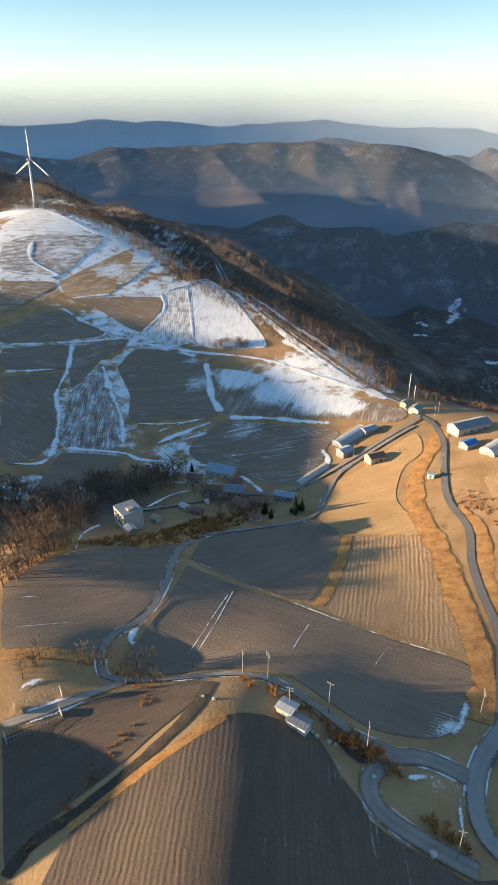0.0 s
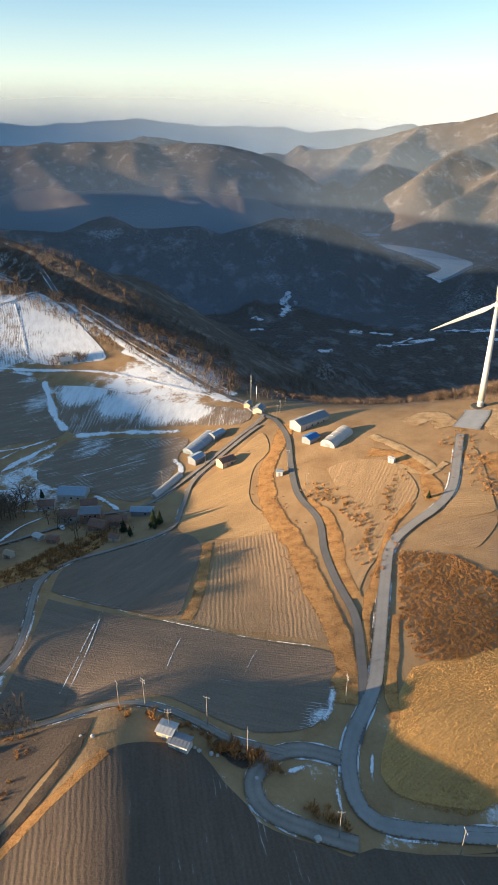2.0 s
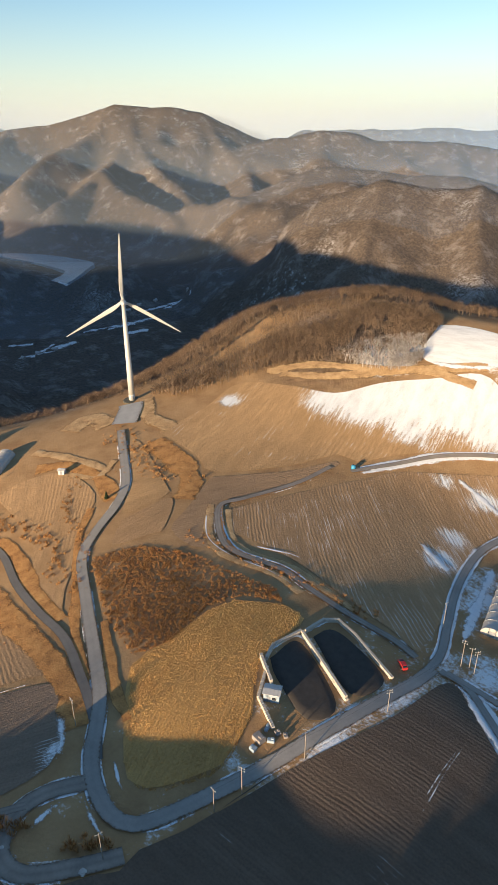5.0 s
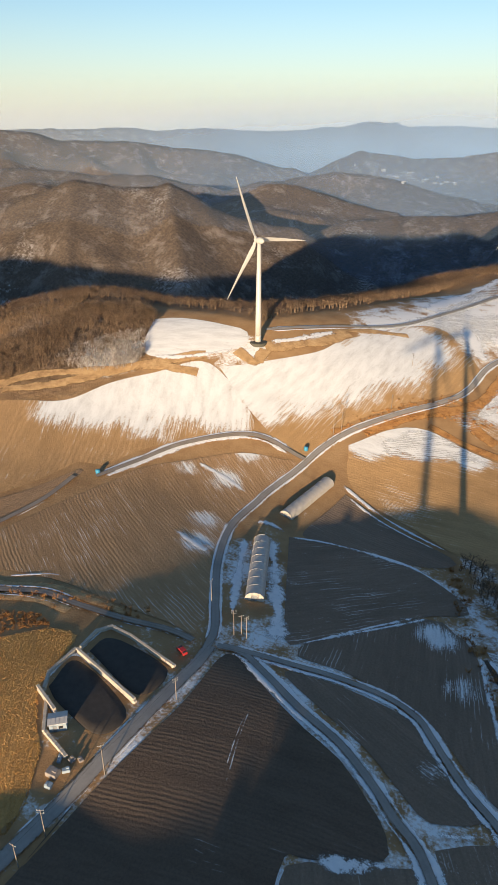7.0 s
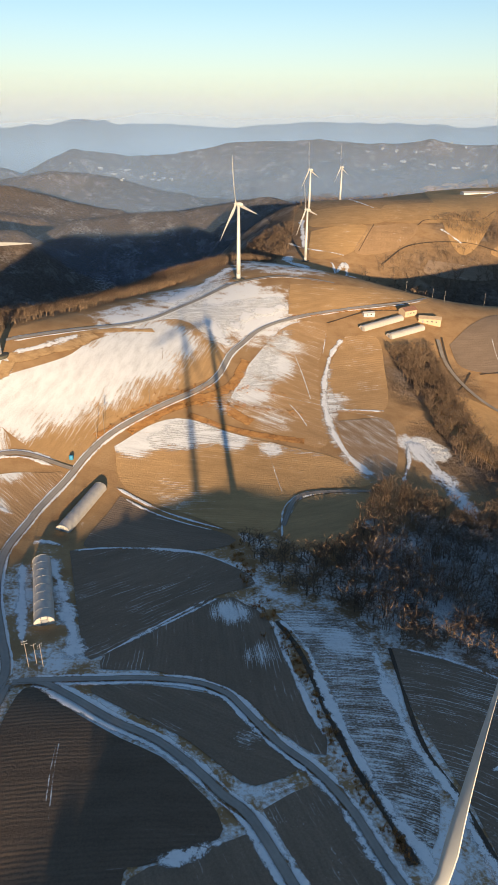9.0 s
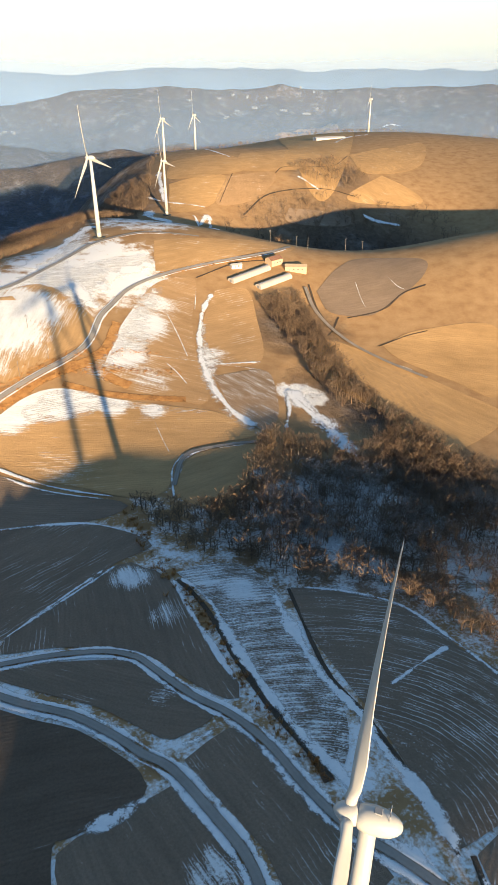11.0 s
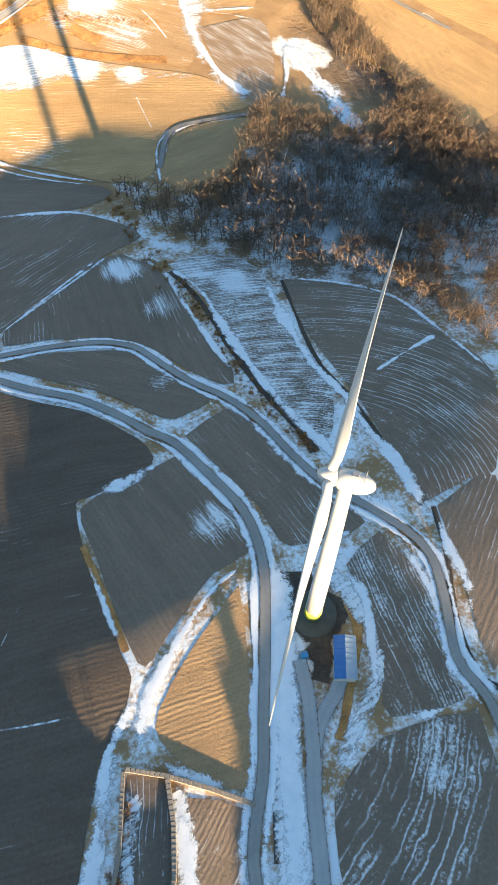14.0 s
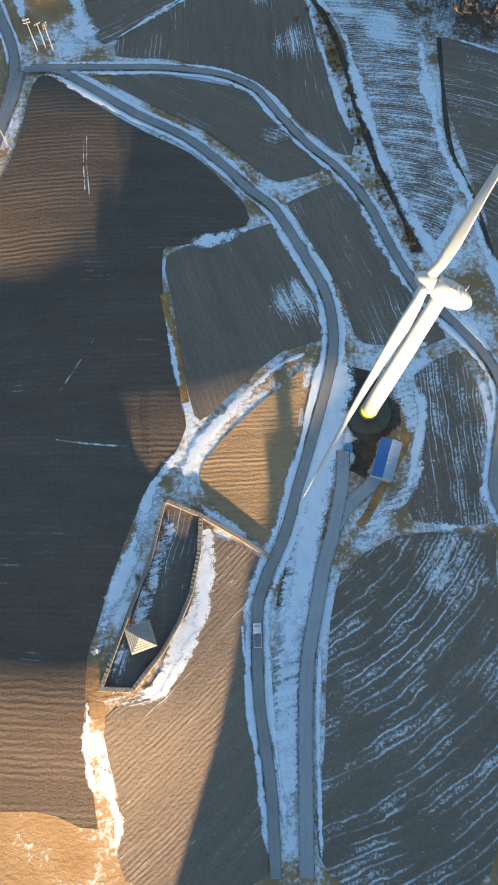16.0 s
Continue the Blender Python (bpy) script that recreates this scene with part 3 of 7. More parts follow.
def soil_material(name, sheet=False):
    """Ploughed or harvested ground; rows, along, tone and frost come with each field. A sheet is the broken snow alone."""
    m, t, bs = material(name)
    v = coords(t)
    rows, tone = attr(t, "rows"), attr(t, "tone")
    c = nd(t, "ShaderNodeCombineXYZ")
    t.links.new(calc(t, "MULTIPLY", attr(t, "along"), 0.07), c.inputs[0])
    t.links.new(calc(t, "MULTIPLY", rows, 0.55), c.inputs[1])
    streak = noise_tex(t, c.outputs[0], 1.0, 5, 0.6)
    c2 = nd(t, "ShaderNodeCombineXYZ")
    t.links.new(calc(t, "MULTIPLY", attr(t, "along"), 0.012), c2.inputs[0])
    t.links.new(calc(t, "MULTIPLY", rows, 0.12), c2.inputs[1])
    band = noise_tex(t, c2.outputs[0], 1.0, 4, 0.6)
    big, mid, fine = noise_tex(t, v, 0.018, 4), noise_tex(t, v, 0.14, 5, 0.6), noise_tex(t, v, 1.6, 4, 0.75)
    wob = calc(t, "ADD", rows, calc(t, "ADD", calc(t, "MULTIPLY", mid, 1.1), calc(t, "MULTIPLY", big, 2.0)))
    wave_ = calc(t, "SINE", calc(t, "MULTIPLY", wob, 2 * math.pi))
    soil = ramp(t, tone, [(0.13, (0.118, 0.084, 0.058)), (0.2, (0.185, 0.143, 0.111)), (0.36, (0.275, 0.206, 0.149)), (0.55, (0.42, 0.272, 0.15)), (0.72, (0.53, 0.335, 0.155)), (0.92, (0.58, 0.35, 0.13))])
    shade = ramp(t, calc(t, "ADD", calc(t, "MULTIPLY", big, 0.5), calc(t, "MULTIPLY", band, 0.5)), [(0.3, grey(0.78)), (0.5, grey(1.0)), (0.7, grey(1.16))])
    col = mix(t, 1.0, soil, shade, "MULTIPLY")
    clods = ramp(t, calc(t, "ADD", calc(t, "MULTIPLY", fine, 0.6), calc(t, "MULTIPLY", streak, 0.4)), [(0.32, grey(0.74)), (0.52, grey(1.0)), (0.70, grey(1.24))])
    col = mix(t, 1.0, col, clods, "MULTIPLY")
    uneven = calc(t, "MULTIPLY", attr(t, "relief"), calc(t, "MULTIPLY", calc(t, "SUBTRACT", band, 0.36), 4.0, clamp=True))
    # row shading put into the colour: furrows darker, ridge tops lighter
    furrow = ramp(t, calc(t, "MULTIPLY_ADD", wave_, 0.5, 0.5), [(0.0, grey(0.8)), (0.6, grey(1.06))])
    col = mix(t, uneven, col, mix(t, 1.0, col, furrow, "MULTIPLY"))
    cover = calc(t, "ADD", calc(t, "MULTIPLY", streak, 0.45), calc(t, "MULTIPLY", fine, 0.42))
    cover = calc(t, "ADD", cover, calc(t, "MULTIPLY", mid, 0.26))
    cover = calc(t, "ADD", cover, calc(t, "MULTIPLY", wave_, -0.05))
    cover = calc(t, "ADD", cover, attr(t, "frost"))
    cover = calc(t, "MULTIPLY", calc(t, "SUBTRACT", cover, 0.815), 9.0, clamp=True)
    patchy = noise_tex(t, v, 0.045, 3)
    # thin broken lines of snow left in the furrows
    crease = calc(t, "MULTIPLY", calc(t, "SUBTRACT", calc(t, "ADD", wave_, calc(t, "MULTIPLY", fine, 0.9)), 1.2), 3.5, clamp=True)
    where = calc(t, "ADD", calc(t, "MULTIPLY", streak, 0.4), calc(t, "ADD", calc(t, "MULTIPLY", patchy, 0.45), calc(t, "MULTIPLY", mid, 0.15)))
    where = calc(t, "ADD", where, calc(t, "MULTIPLY", attr(t, "frost"), 0.9))
    where = calc(t, "MULTIPLY", calc(t, "SUBTRACT", where, 0.63), 12.0, clamp=True)
    cover = calc(t, "MAXIMUM", cover, calc(t, "MULTIPLY", calc(t, "MULTIPLY", crease, where), 0.85))
    crust = ramp(t, calc(t, "ADD", calc(t, "MULTIPLY", streak, 0.5), calc(t, "MULTIPLY", fine, 0.5)), [(0.36, tuple(c * 0.72 for c in SNOW)), (0.56, SNOW)])
    col = mix(t, 1.0 if sheet else cover, col, crust)
    if sheet:
        t.links.new(cover, bs.inputs["Alpha"])
    t.links.new(col, bs.inputs["Base Color"])
    bs.inputs["Roughness"].default_value = 0.92
    bs.inputs["Specular IOR Level"].default_value = 0.15
    h = calc(t, "ADD", calc(t, "MULTIPLY", calc(t, "MULTIPLY", wave_, 0.55), uneven), calc(t, "MULTIPLY", fine, 1.1))
    h = calc(t, "ADD", h, calc(t, "MULTIPLY", streak, 0.7))
    h = calc(t, "MULTIPLY", h, calc(t, "MULTIPLY_ADD", cover, -0.85, 1.0))
    bump(t, bs, h, 1.0, 0.2)
    return m


def snow_material():
    """Old snow, thin and broken towards its edges where the ground shows through."""
    m, t, bs = material("old_snow")
    v = coords(t)
    mid, fine = noise_tex(t, v, 0.5, 6, 0.7), noise_tex(t, v, 2.8, 5, 0.8)
    t.links.new(ramp(t, mid, [(0.3, (0.74, 0.78, 0.82)), (0.7, (0.87, 0.89, 0.91))]), bs.inputs["Base Color"])
    bs.inputs["Roughness"].default_value = 0.75
    big = noise_tex(t, v, 0.09, 4, 0.6)
    n = calc(t, "ADD", calc(t, "MULTIPLY", mid, 0.9), calc(t, "MULTIPLY", fine, 0.9))
    n = calc(t, "ADD", n, calc(t, "MULTIPLY", calc(t, "SUBTRACT", big, 0.5), 0.8))
    a = calc(t, "MULTIPLY", calc(t, "SUBTRACT", calc(t, "ADD", n, attr(t, "core")), 1.28), 7.0, clamp=True)
    t.links.new(a, bs.inputs["Alpha"])
    bump(t, bs, n, 0.6, 0.12)
    return m


def verge_material(name, low, mid_, high, lift):
    m, t, bs = material(name)
    v = coords(t)
    a, fine = noise_tex(t, v, 0.22, 5, 0.65), noise_tex(t, v, 1.9, 4, 0.75)
    n = calc(t, "ADD", calc(t, "MULTIPLY", a, 0.55), calc(t, "MULTIPLY", fine, 0.45))
    t.links.new(ramp(t, n, [(0.34, low), (0.5, mid_), (0.66, high)]), bs.inputs["Base Color"])
    bs.inputs["Roughness"].default_value = 0.95
    k = calc(t, "MULTIPLY", calc(t, "SUBTRACT", calc(t, "ADD", n, attr(t, "core")), 0.95), 8.0, clamp=True)
    t.links.new(k, bs.inputs["Alpha"])
    bump(t, bs, n, 1.0, lift)
    return m


def paving(name, low, high, ruts=0.0):
    m, t, bs = material(name)
    v = coords(t)
    big, fine = noise_tex(t, v, 0.12, 5, 0.6), noise_tex(t, v, 1.3, 5, 0.7)
    n = calc(t, "ADD", calc(t, "MULTIPLY", big, 0.65), calc(t, "MULTIPLY", fine, 0.35))
    col = ramp(t, n, [(0.32, low), (0.68, high)])
    side = attr(t, "core")
    wheel = calc(t, "SINE", calc(t, "MULTIPLY", side, 9.0))
    col = mix(t, calc(t, "MULTIPLY", calc(t, "MULTIPLY_ADD", wheel, 0.5, 0.5), 0.12 + ruts), col, tuple(c * 0.55 for c in low))
    dirt = calc(t, "MULTIPLY", calc(t, "SUBTRACT", calc(t, "SUBTRACT", fine, side), 0.28), 6.0, clamp=True)
    col = mix(t, dirt, col, (0.12, 0.085, 0.055))
    t.links.new(col, bs.inputs["Base Color"])
    bs.inputs["Roughness"].default_value = 0.85
    bump(t, bs, fine, 0.4, 0.03 + ruts * 0.1)
    return m


M_SOIL, M_SHEET, M_SNOW = soil_material("field_soil"), soil_material("broken_snow", True), snow_material()
M_PAVE = {
    "road": paving("road_concrete", (0.25, 0.238, 0.22), (0.37, 0.352, 0.325)),
    "asphalt": paving("road_asphalt", (0.12, 0.118, 0.115), (0.19, 0.185, 0.178)),
    "drive": paving("pale_concrete", (0.32, 0.325, 0.325), (0.44, 0.44, 0.43)),
    "track": paving("gravel_track", (0.21, 0.185, 0.16), (0.36, 0.32, 0.275), 0.2),
}
M_VERGE = {
    "grass": verge_material("dry_grass", (0.17, 0.08, 0.03), (0.46, 0.225, 0.07), (0.62, 0.36, 0.13), 0.4),
    "bank": verge_material("cut_earth_bank", (0.25, 0.15, 0.075), (0.50, 0.32, 0.15), (0.66, 0.47, 0.26), 0.5),
    "ditch": verge_material("dark_brush_floor", (0.028, 0.022, 0.018), (0.07, 0.052, 0.038), (0.14, 0.095, 0.06), 0.4),
}


def lift(x, y, h):
    """Height of something laid h metres proud of the ground, a little more where it lies far off."""
    return land(x, y) + h * (1 + np.hypot(x, y) / 300.0)


def smooth_line(points, step):
    """A curve through the points, cut into even steps."""
    p = np.array(points, float)
    p = np.vstack([2 * p[0] - p[1], p, 2 * p[-1] - p[-2]])
    out = []
    for a, b, c, d in zip(p[:-3], p[1:-2], p[2:-1], p[3:]):
        n = max(2, int(np.hypot(*(c - b)) / step))
        s = np.linspace(0, 1, n, endpoint=False)[:, None]
        out.append(0.5 * (2 * b + (c - a) * s + (2 * a - 5 * b + 4 * c - d) * s ** 2 + (3 * b - a - 3 * c + d) * s ** 3))
    return np.vstack(out + [p[-2:-1]])


def ribbon(name, line, offsets, heights, core, mat, wander=0.0, seed=0):
    """A strip along a line: cross positions, heights over the ground and the core value at each."""
    d = np.gradient(line, axis=0)
    d /= np.maximum(np.hypot(d[:, 0], d[:, 1]), 1e-6)[:, None]
    side = np.stack([-d[:, 1], d[:, 0]], 1)
    n, k = len(line), len(offsets)
    sway = 1 + wander * wave(line[:, 0], line[:, 1], 11.0, seed + 20)
    xy = line[:, None] + side[:, None] * np.array(offsets)[None, :, None] * sway[:, None, None]
    x, y = xy[..., 0].ravel(), xy[..., 1].ravel()
    z = lift(x, y, 1.0) - land(x, y)
    z = land(x, y) + z * np.tile(heights, n)
    i = np.arange(n - 1)[:, None] * k + np.arange(k - 1)
    quads = np.stack([i, i + 1, i + k + 1, i + k], -1).reshape(-1, 4)
    ob = link_mesh(name, np.stack([x, y, z], 1), [tuple(q) for q in quads.tolist()], mat, smooth=True)
    paint(ob, "core", np.tile(core, n))
    return ob


COUNT = [0]


def field(label, outline, heading, tone, frost, row, snow=(), h=0.11, centre=None):
    """A field laid on the ground: outline, heading of its rows, paleness, frost, width of a row, snow as x, y, radius, depth; rows may circle a centre."""
    line = smooth_line(outline + outline[:1], 5.0)[:-1]
    far = float(np.hypot(*line.mean(0)))
    step = min(14.0, max(2.6, far * 0.014))
    lo, hi = line.min(0), line.max(0)
    gx, gy = np.meshgrid(np.arange(lo[0], hi[0], step), np.arange(lo[1], hi[1], step))
    g = np.stack([gx.ravel(), gy.ravel()], 1)
    inside = np.zeros(len(g), bool)
    for a, b in zip(line, np.roll(line, -1, 0)):
        cross = (a[1] > g[:, 1]) != (b[1] > g[:, 1])
        with np.errstate(divide="ignore", invalid="ignore"):
            inside ^= cross & (g[:, 0] < (b[0] - a[0]) * (g[:, 1] - a[1]) / (b[1] - a[1]) + a[0])
    pts = [Vector(p) for p in line.tolist()] + [Vector(p) for p in g[inside].tolist()]
    n = len(line)
    verts, _, faces, *_ = delaunay_2d_cdt(pts, [(i, (i + 1) % n) for i in range(n)], [list(range(n))], 1, 0.05)
    v = np.array([tuple(p) for p in verts])
    COUNT[0] += 1
    ob = link_mesh("field", np.column_stack([v, lift(v[:, 0], v[:, 1], h)]), [tuple(f) for f in faces], M_SHEET if h > 0.18 else M_SOIL, smooth=True)
    if ob.data.polygons and sum(p.normal.z for p in ob.data.polygons) < 0:
        ob.data.flip_normals()
    a = radians(heading)
    x, y = v[:, 0], v[:, 1]
    bend = 4.0 * wave(x, y, 95.0, 31)
    across = -x * math.sin(a) + y * math.cos(a) + bend
    if centre:
        across = np.hypot(x - centre[0], y - centre[1]) + 0.6 * bend
    paint(ob, "rows", across / row)
    ahead = np.arctan2(y - centre[1], x - centre[0]) * np.hypot(x - centre[0], y - centre[1]).mean() if centre else x * math.cos(a) + y * math.sin(a)
    paint(ob, "along", ahead + 37.0 * COUNT[0])
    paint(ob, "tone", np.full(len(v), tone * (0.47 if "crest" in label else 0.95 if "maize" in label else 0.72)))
    # the western hill keeps the night's frost
    f = np.full(len(v), float(frost) + (0.03 if frost else 0.0) + (0.05 if line[:, 0].mean() < -320 else 0.0))
    for bx, by, r, deep in snow:
        f = np.maximum(f, 0.62 * deep * np.exp(-(((x - bx) ** 2 + (y - by) ** 2) / (r * r)) ** 1.2))
    if h > 0.18:
        # broken snow thins out towards the edge of its sheet
        edge = np.array([np.min((line[:, 0] - a_) ** 2 + (line[:, 1] - b_) ** 2) for a_, b_ in v]) ** 0.5
        f = f - 0.22 * np.clip(1 - edge / (1.2 + far / 90.0), 0, 1)
    paint(ob, "frost", f)
    paint(ob, "relief", np.full(len(v), 0.05 if h > 0.15 else 0.34 if "crest" in label else 0.36 if "upright" in label else 0.3 if any(w in label for w in ("upright", "terraced", "along its top", "in its furrows")) else 0.25))
    return tagged(ob, label, "field", kind="structure")


def drift(points, width, density, label="strip of old snow along a field edge"):
    line = smooth_line(points, 2.2)
    w = width * 1.5
    ob = ribbon("snow_drift", line, [-0.5 * w, -0.28 * w, 0, 0.28 * w, 0.5 * w], [k * min(1.0, 0.45 + 0.35 * width) for k in (0.1, 0.2, 0.25, 0.2, 0.1)], [0.05, 0.42, density * 0.95, 0.42, 0.05], M_SNOW, 0.5, 1)
    # the strip thins out towards its ends and here and there along its length
    n = len(line)
    s = np.minimum(np.arange(n), np.arange(n)[::-1]) / 3.0
    thin = np.clip(s, 0, 1) * (1 + 0.3 * wave(line[:, 0], line[:, 1], 9.0, 6))
    core = np.array([0.05, 0.42, density * 0.95, 0.42, 0.05])[None] * thin[:, None]
    ob.data.attributes["core"].data.foreach_set("value", core.ravel().astype(np.float32))
    return tagged(ob, label, "snow", kind="stuff")


def verge(points, width, kind):
    line = smooth_line(points, 2.5)
    w = width * 1.25
    names = {"grass": "grass_verge", "bank": "earth_bank", "ditch": "ditch"}
    labels = {"grass": "rough strip of dry golden grass", "bank": "bare cut bank of sandy earth", "ditch": "dark overgrown ditch between fields"}
    ob = ribbon(names[kind], line, [-0.5 * w, -0.25 * w, 0, 0.25 * w, 0.5 * w], [0.08, 0.16, 0.18, 0.16, 0.08], [0.1, 0.6, 0.8, 0.6, 0.1], M_VERGE[kind], 0.3, 2)
    return tagged(ob, labels[kind], "verge", kind="stuff")


def lane(label, points, width, kind, verge=0.0):
    line = smooth_line(points, 2.5)
    h = 0.5 * width
    COUNT[0] += 1
    up = 0.25 + 0.022 * (COUNT[0] % 9)
    ob = ribbon("road", line, [-h, -0.5 * h, 0, 0.5 * h, h], [up] * 5, [0.1, 0.5, 0.8, 0.5, 0.1], M_PAVE[kind])
    tagged(ob, label, "road", kind="structure")
    if verge:
        d = np.gradient(line, axis=0)
        d /= np.hypot(d[:, 0], d[:, 1])[:, None]
        side = np.stack([-d[:, 1], d[:, 0]], 1) * (h + 0.5 * verge)
        for s in (-1, 1):
            drift((line + s * side)[::3].tolist(), verge * 1.25, 0.75 if verge >= 0.8 else 0.4, "strip of old snow beside a lane")
    return ob


# ---- fields, lanes, drifts and verges of the plateau ----
field('broad dark ploughed field on the crest', [(-72.5, -50), (-83, -48), (-89.5, -43), (-96.5, -34.5), (-106, -26), (-112.5, -18.5), (-114.5, -13), (-114.5, -4.5), (-112, 4), (-102.5, 9), (-96, 13.5), (-91.5, 15.5), (-87.5, 22.5), (-85, 30), (-82.5, 34.5), (-84, 40.5), (-81, 51), (-78, 70.5), (-76, 89.5), (-79.5, 59), (-74.5, 83.5), (-68, 111.5), (-66.5, 133), (-64, 137), (-60, 137), (-48.5, 127.5), (-33.5, 118.5), (-22, 113), (-12.5, 104), (-6.5, 96.5), (-6.5, 88.5), (-22.5, 83.5), (-26, 82), (-24.5, 67), (-20, 51), (-18, 40.5), (-16.5, 35.5), (-19.5, 27.5), (-25.5, 17), (-29, 5.5), (-31.5, -8.5), (-32.5, -13.5), (-32, -22.5), (-32, -31), (-28.5, -45.5), (-37, -43.5), (-47.5, -43.5)], -179, 0.35, 0.02, 1.3)
field('pale tan harvested field with fine furrows', [(-105, -72.5), (-111, -61), (-120, -49), (-126, -35.5), (-127.5, -26), (-121.5, -26), (-115, -28.5), (-106.5, -35.5), (-97.5, -42.5), (-89.5, -50.5), (-82.5, -55.5), (-75.5, -59)], 124, 0.22, 0, 1.4)
field('pale tan harvested field with fine furrows', [(-172.5, -103.5), (-191, -91.5), (-201.5, -69), (-215, -50), (-190.5, -49.5), (-163.5, -51), (-150.5, -58), (-139, -59.5), (-138.5, -66), (-135, -77), (-137, -87)], 117, 0.42, 0, 1.6)
field('dark square ploughed field beside a farm lane', [(-203, -43.5), (-225, -41.5), (-240, -29), (-248.5, -9.5), (-252.5, 4.5), (-235.5, 16), (-198.5, 8), (-177.5, 2), (-182.5, -11), (-192.5, -28.5)], 145, 0.4, 0, 1.2)
field('long ploughed field crossed by tractor tracks', [(-196.5, -43.5), (-187.5, -27.5), (-178, -11), (-170.5, 3), (-163, 15.5), (-155, 28.5), (-147.5, 44), (-143, 48.5), (-136.5, 47), (-124.5, 42), (-117.5, 35), (-116.5, 23.5), (-118.5, 15.5), (-126.5, 4), (-133, -5), (-134.5, -16.5), (-135, -29), (-132, -41.5), (-137, -51.5), (-150, -49.5), (-168, -45.5)], 67, 0.42, 0, 1.1, snow=[(-119, 38, 6, 0.6)])
field('pale field with close upright furrows', [(-233.5, 25), (-232, 38.5), (-229, 50), (-202, 49.5), (-174.5, 49), (-150.5, 49.5), (-152, 45), (-160, 29), (-173, 7.5), (-199, 14.5)], 173, 0.75, 0, 1.6)
field('smooth tan stubble field below the road', [(-289, 14.5), (-300.5, 29.5), (-316.5, 45.5), (-330, 61), (-308, 61), (-298, 52), (-282.5, 46), (-261.5, 43.5), (-233, 52), (-236.5, 25), (-242, 16), (-254.5, 7), (-275, 12)], 103, 0.95, 0, 2.5)
field('dark ploughed field with frost in its furrows', [(-449, -141.5), (-482.5, -130.5), (-463, -82.5), (-415, -68), (-381.5, -55.5), (-376.5, -87.5), (-373.5, -112), (-408, -121.5)], 97, 0.5, 0.03, 1.5, snow=[(-424, -76, 14, 0.55), (-460, -86, 10, 0.5)])
field('field banded with blown snow', [(-447.5, -68), (-434, -37), (-398.5, 6.5), (-383, 34.5), (-365, 59.5), (-348, 51.5), (-360, 20), (-373.5, -21.5), (-381.5, -52.5)], 167, 0.5, 0.1, 2.2, snow=[(-433, -45, 22, 1), (-406, -16, 22, 1), (-388, 10, 22, 1), (-376, 24, 14, 1)])
field('dark ploughed field with frost in its furrows', [(-345, -69), (-370.5, -50), (-357.5, -7), (-344.5, 19), (-329.5, 13), (-308, 6.5), (-291, -11), (-309.5, -36.5), (-328, -64)], 91, 0.5, 0.06, 1.5, snow=[(-361, -38, 16, 0.5)])
field('striped field on the western slope', [(-601.5, -138), (-612, -117.5), (-496.5, -92), (-505, -133.5), (-548, -127)], 12, 0.55, 0.25, 2)
field('smooth snow-covered field on the western slope', [(-615.5, -113), (-640.5, -91.5), (-496.5, -34), (-478, -45), (-496.5, -89)], 11, 0.55, 0.3, 2, snow=[(-576, -79, 40, 1), (-523, -58, 40, 1), (-493, -46, 20, 1), (-537, -84, 25, 0.7)])
field('pale tan harvested field with fine furrows', [(-571, -216), (-588, -140), (-560, -131.5), (-514.5, -138), (-550, -181.5)], 71, 0.6, 0.04, 2.2)
field('dark ploughed field with frost in its furrows', [(-506.5, -253.5), (-545, -220.5), (-512, -168.5), (-494.5, -189.5), (-480.5, -242.5)], 111, 0.5, 0.03, 2.5)
field('dark ploughed field with frost in its furrows', [(-470.5, -238.5), (-483, -189), (-445, -178.5), (-438, -225)], 99, 0.5, 0.02, 2.5)
field('dark ploughed field with frost in its furrows', [(-423.5, -218.5), (-435.5, -178), (-401.5, -173.5), (-370.5, -159), (-330.5, -150), (-299, -164)], 50, 0.48, 0.02, 2.5)
field('dark ploughed field with frost in its furrows', [(-482.5, -184.5), (-498.5, -144.5), (-459, -157), (-413.5, -164.5)], 137, 0.5, 0.05, 2.5)
field('dark field streaked with snow', [(-448, -153.5), (-406.5, -136), (-342.5, -111), (-332, -142.5), (-367.5, -154), (-410, -163.5)], -168, 0.5, 0.17, 2.6)
field('dark ploughed field with frost in its furrows', [(-324.5, -140), (-326.5, -107), (-304.5, -106.5), (-267.5, -122), (-256.5, -130.5), (-309.5, -140)], 139, 0.5, 0, 2.5)
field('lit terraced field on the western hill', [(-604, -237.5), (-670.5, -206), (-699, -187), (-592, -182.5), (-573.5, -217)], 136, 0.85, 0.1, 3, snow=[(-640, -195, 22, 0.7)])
field('dark ploughed field with frost in its furrows', [(-688, -327), (-714, -302.5), (-721.5, -230), (-670.5, -232.5), (-618, -245), (-622, -300)], 111, 0.5, 0.2, 3, snow=[(-675, -258, 30, 0.6)])
field('pale tan harvested field with fine furrows', [(-597.5, -290.5), (-601, -240.5), (-568, -249.5), (-537.5, -266)], 109, 0.6, 0.1, 3)
field('snowy slope below the hilltop turbine', [(-842.5, -351.5), (-735.5, -248.5), (-737.5, -347.5)], 85, 0.8, 0.3, 3, snow=[(-753, -277, 50, 0.8)])
field('snowy hillside with bare earth showing', [(-705.5, -224.5), (-758, -158.5), (-631.5, -170), (-614.5, -185.5), (-684.5, -185.5)], 101, 0.95, 0.2, 3, snow=[(-697, -210, 30, 1), (-686, -165, 30, 0.9)])
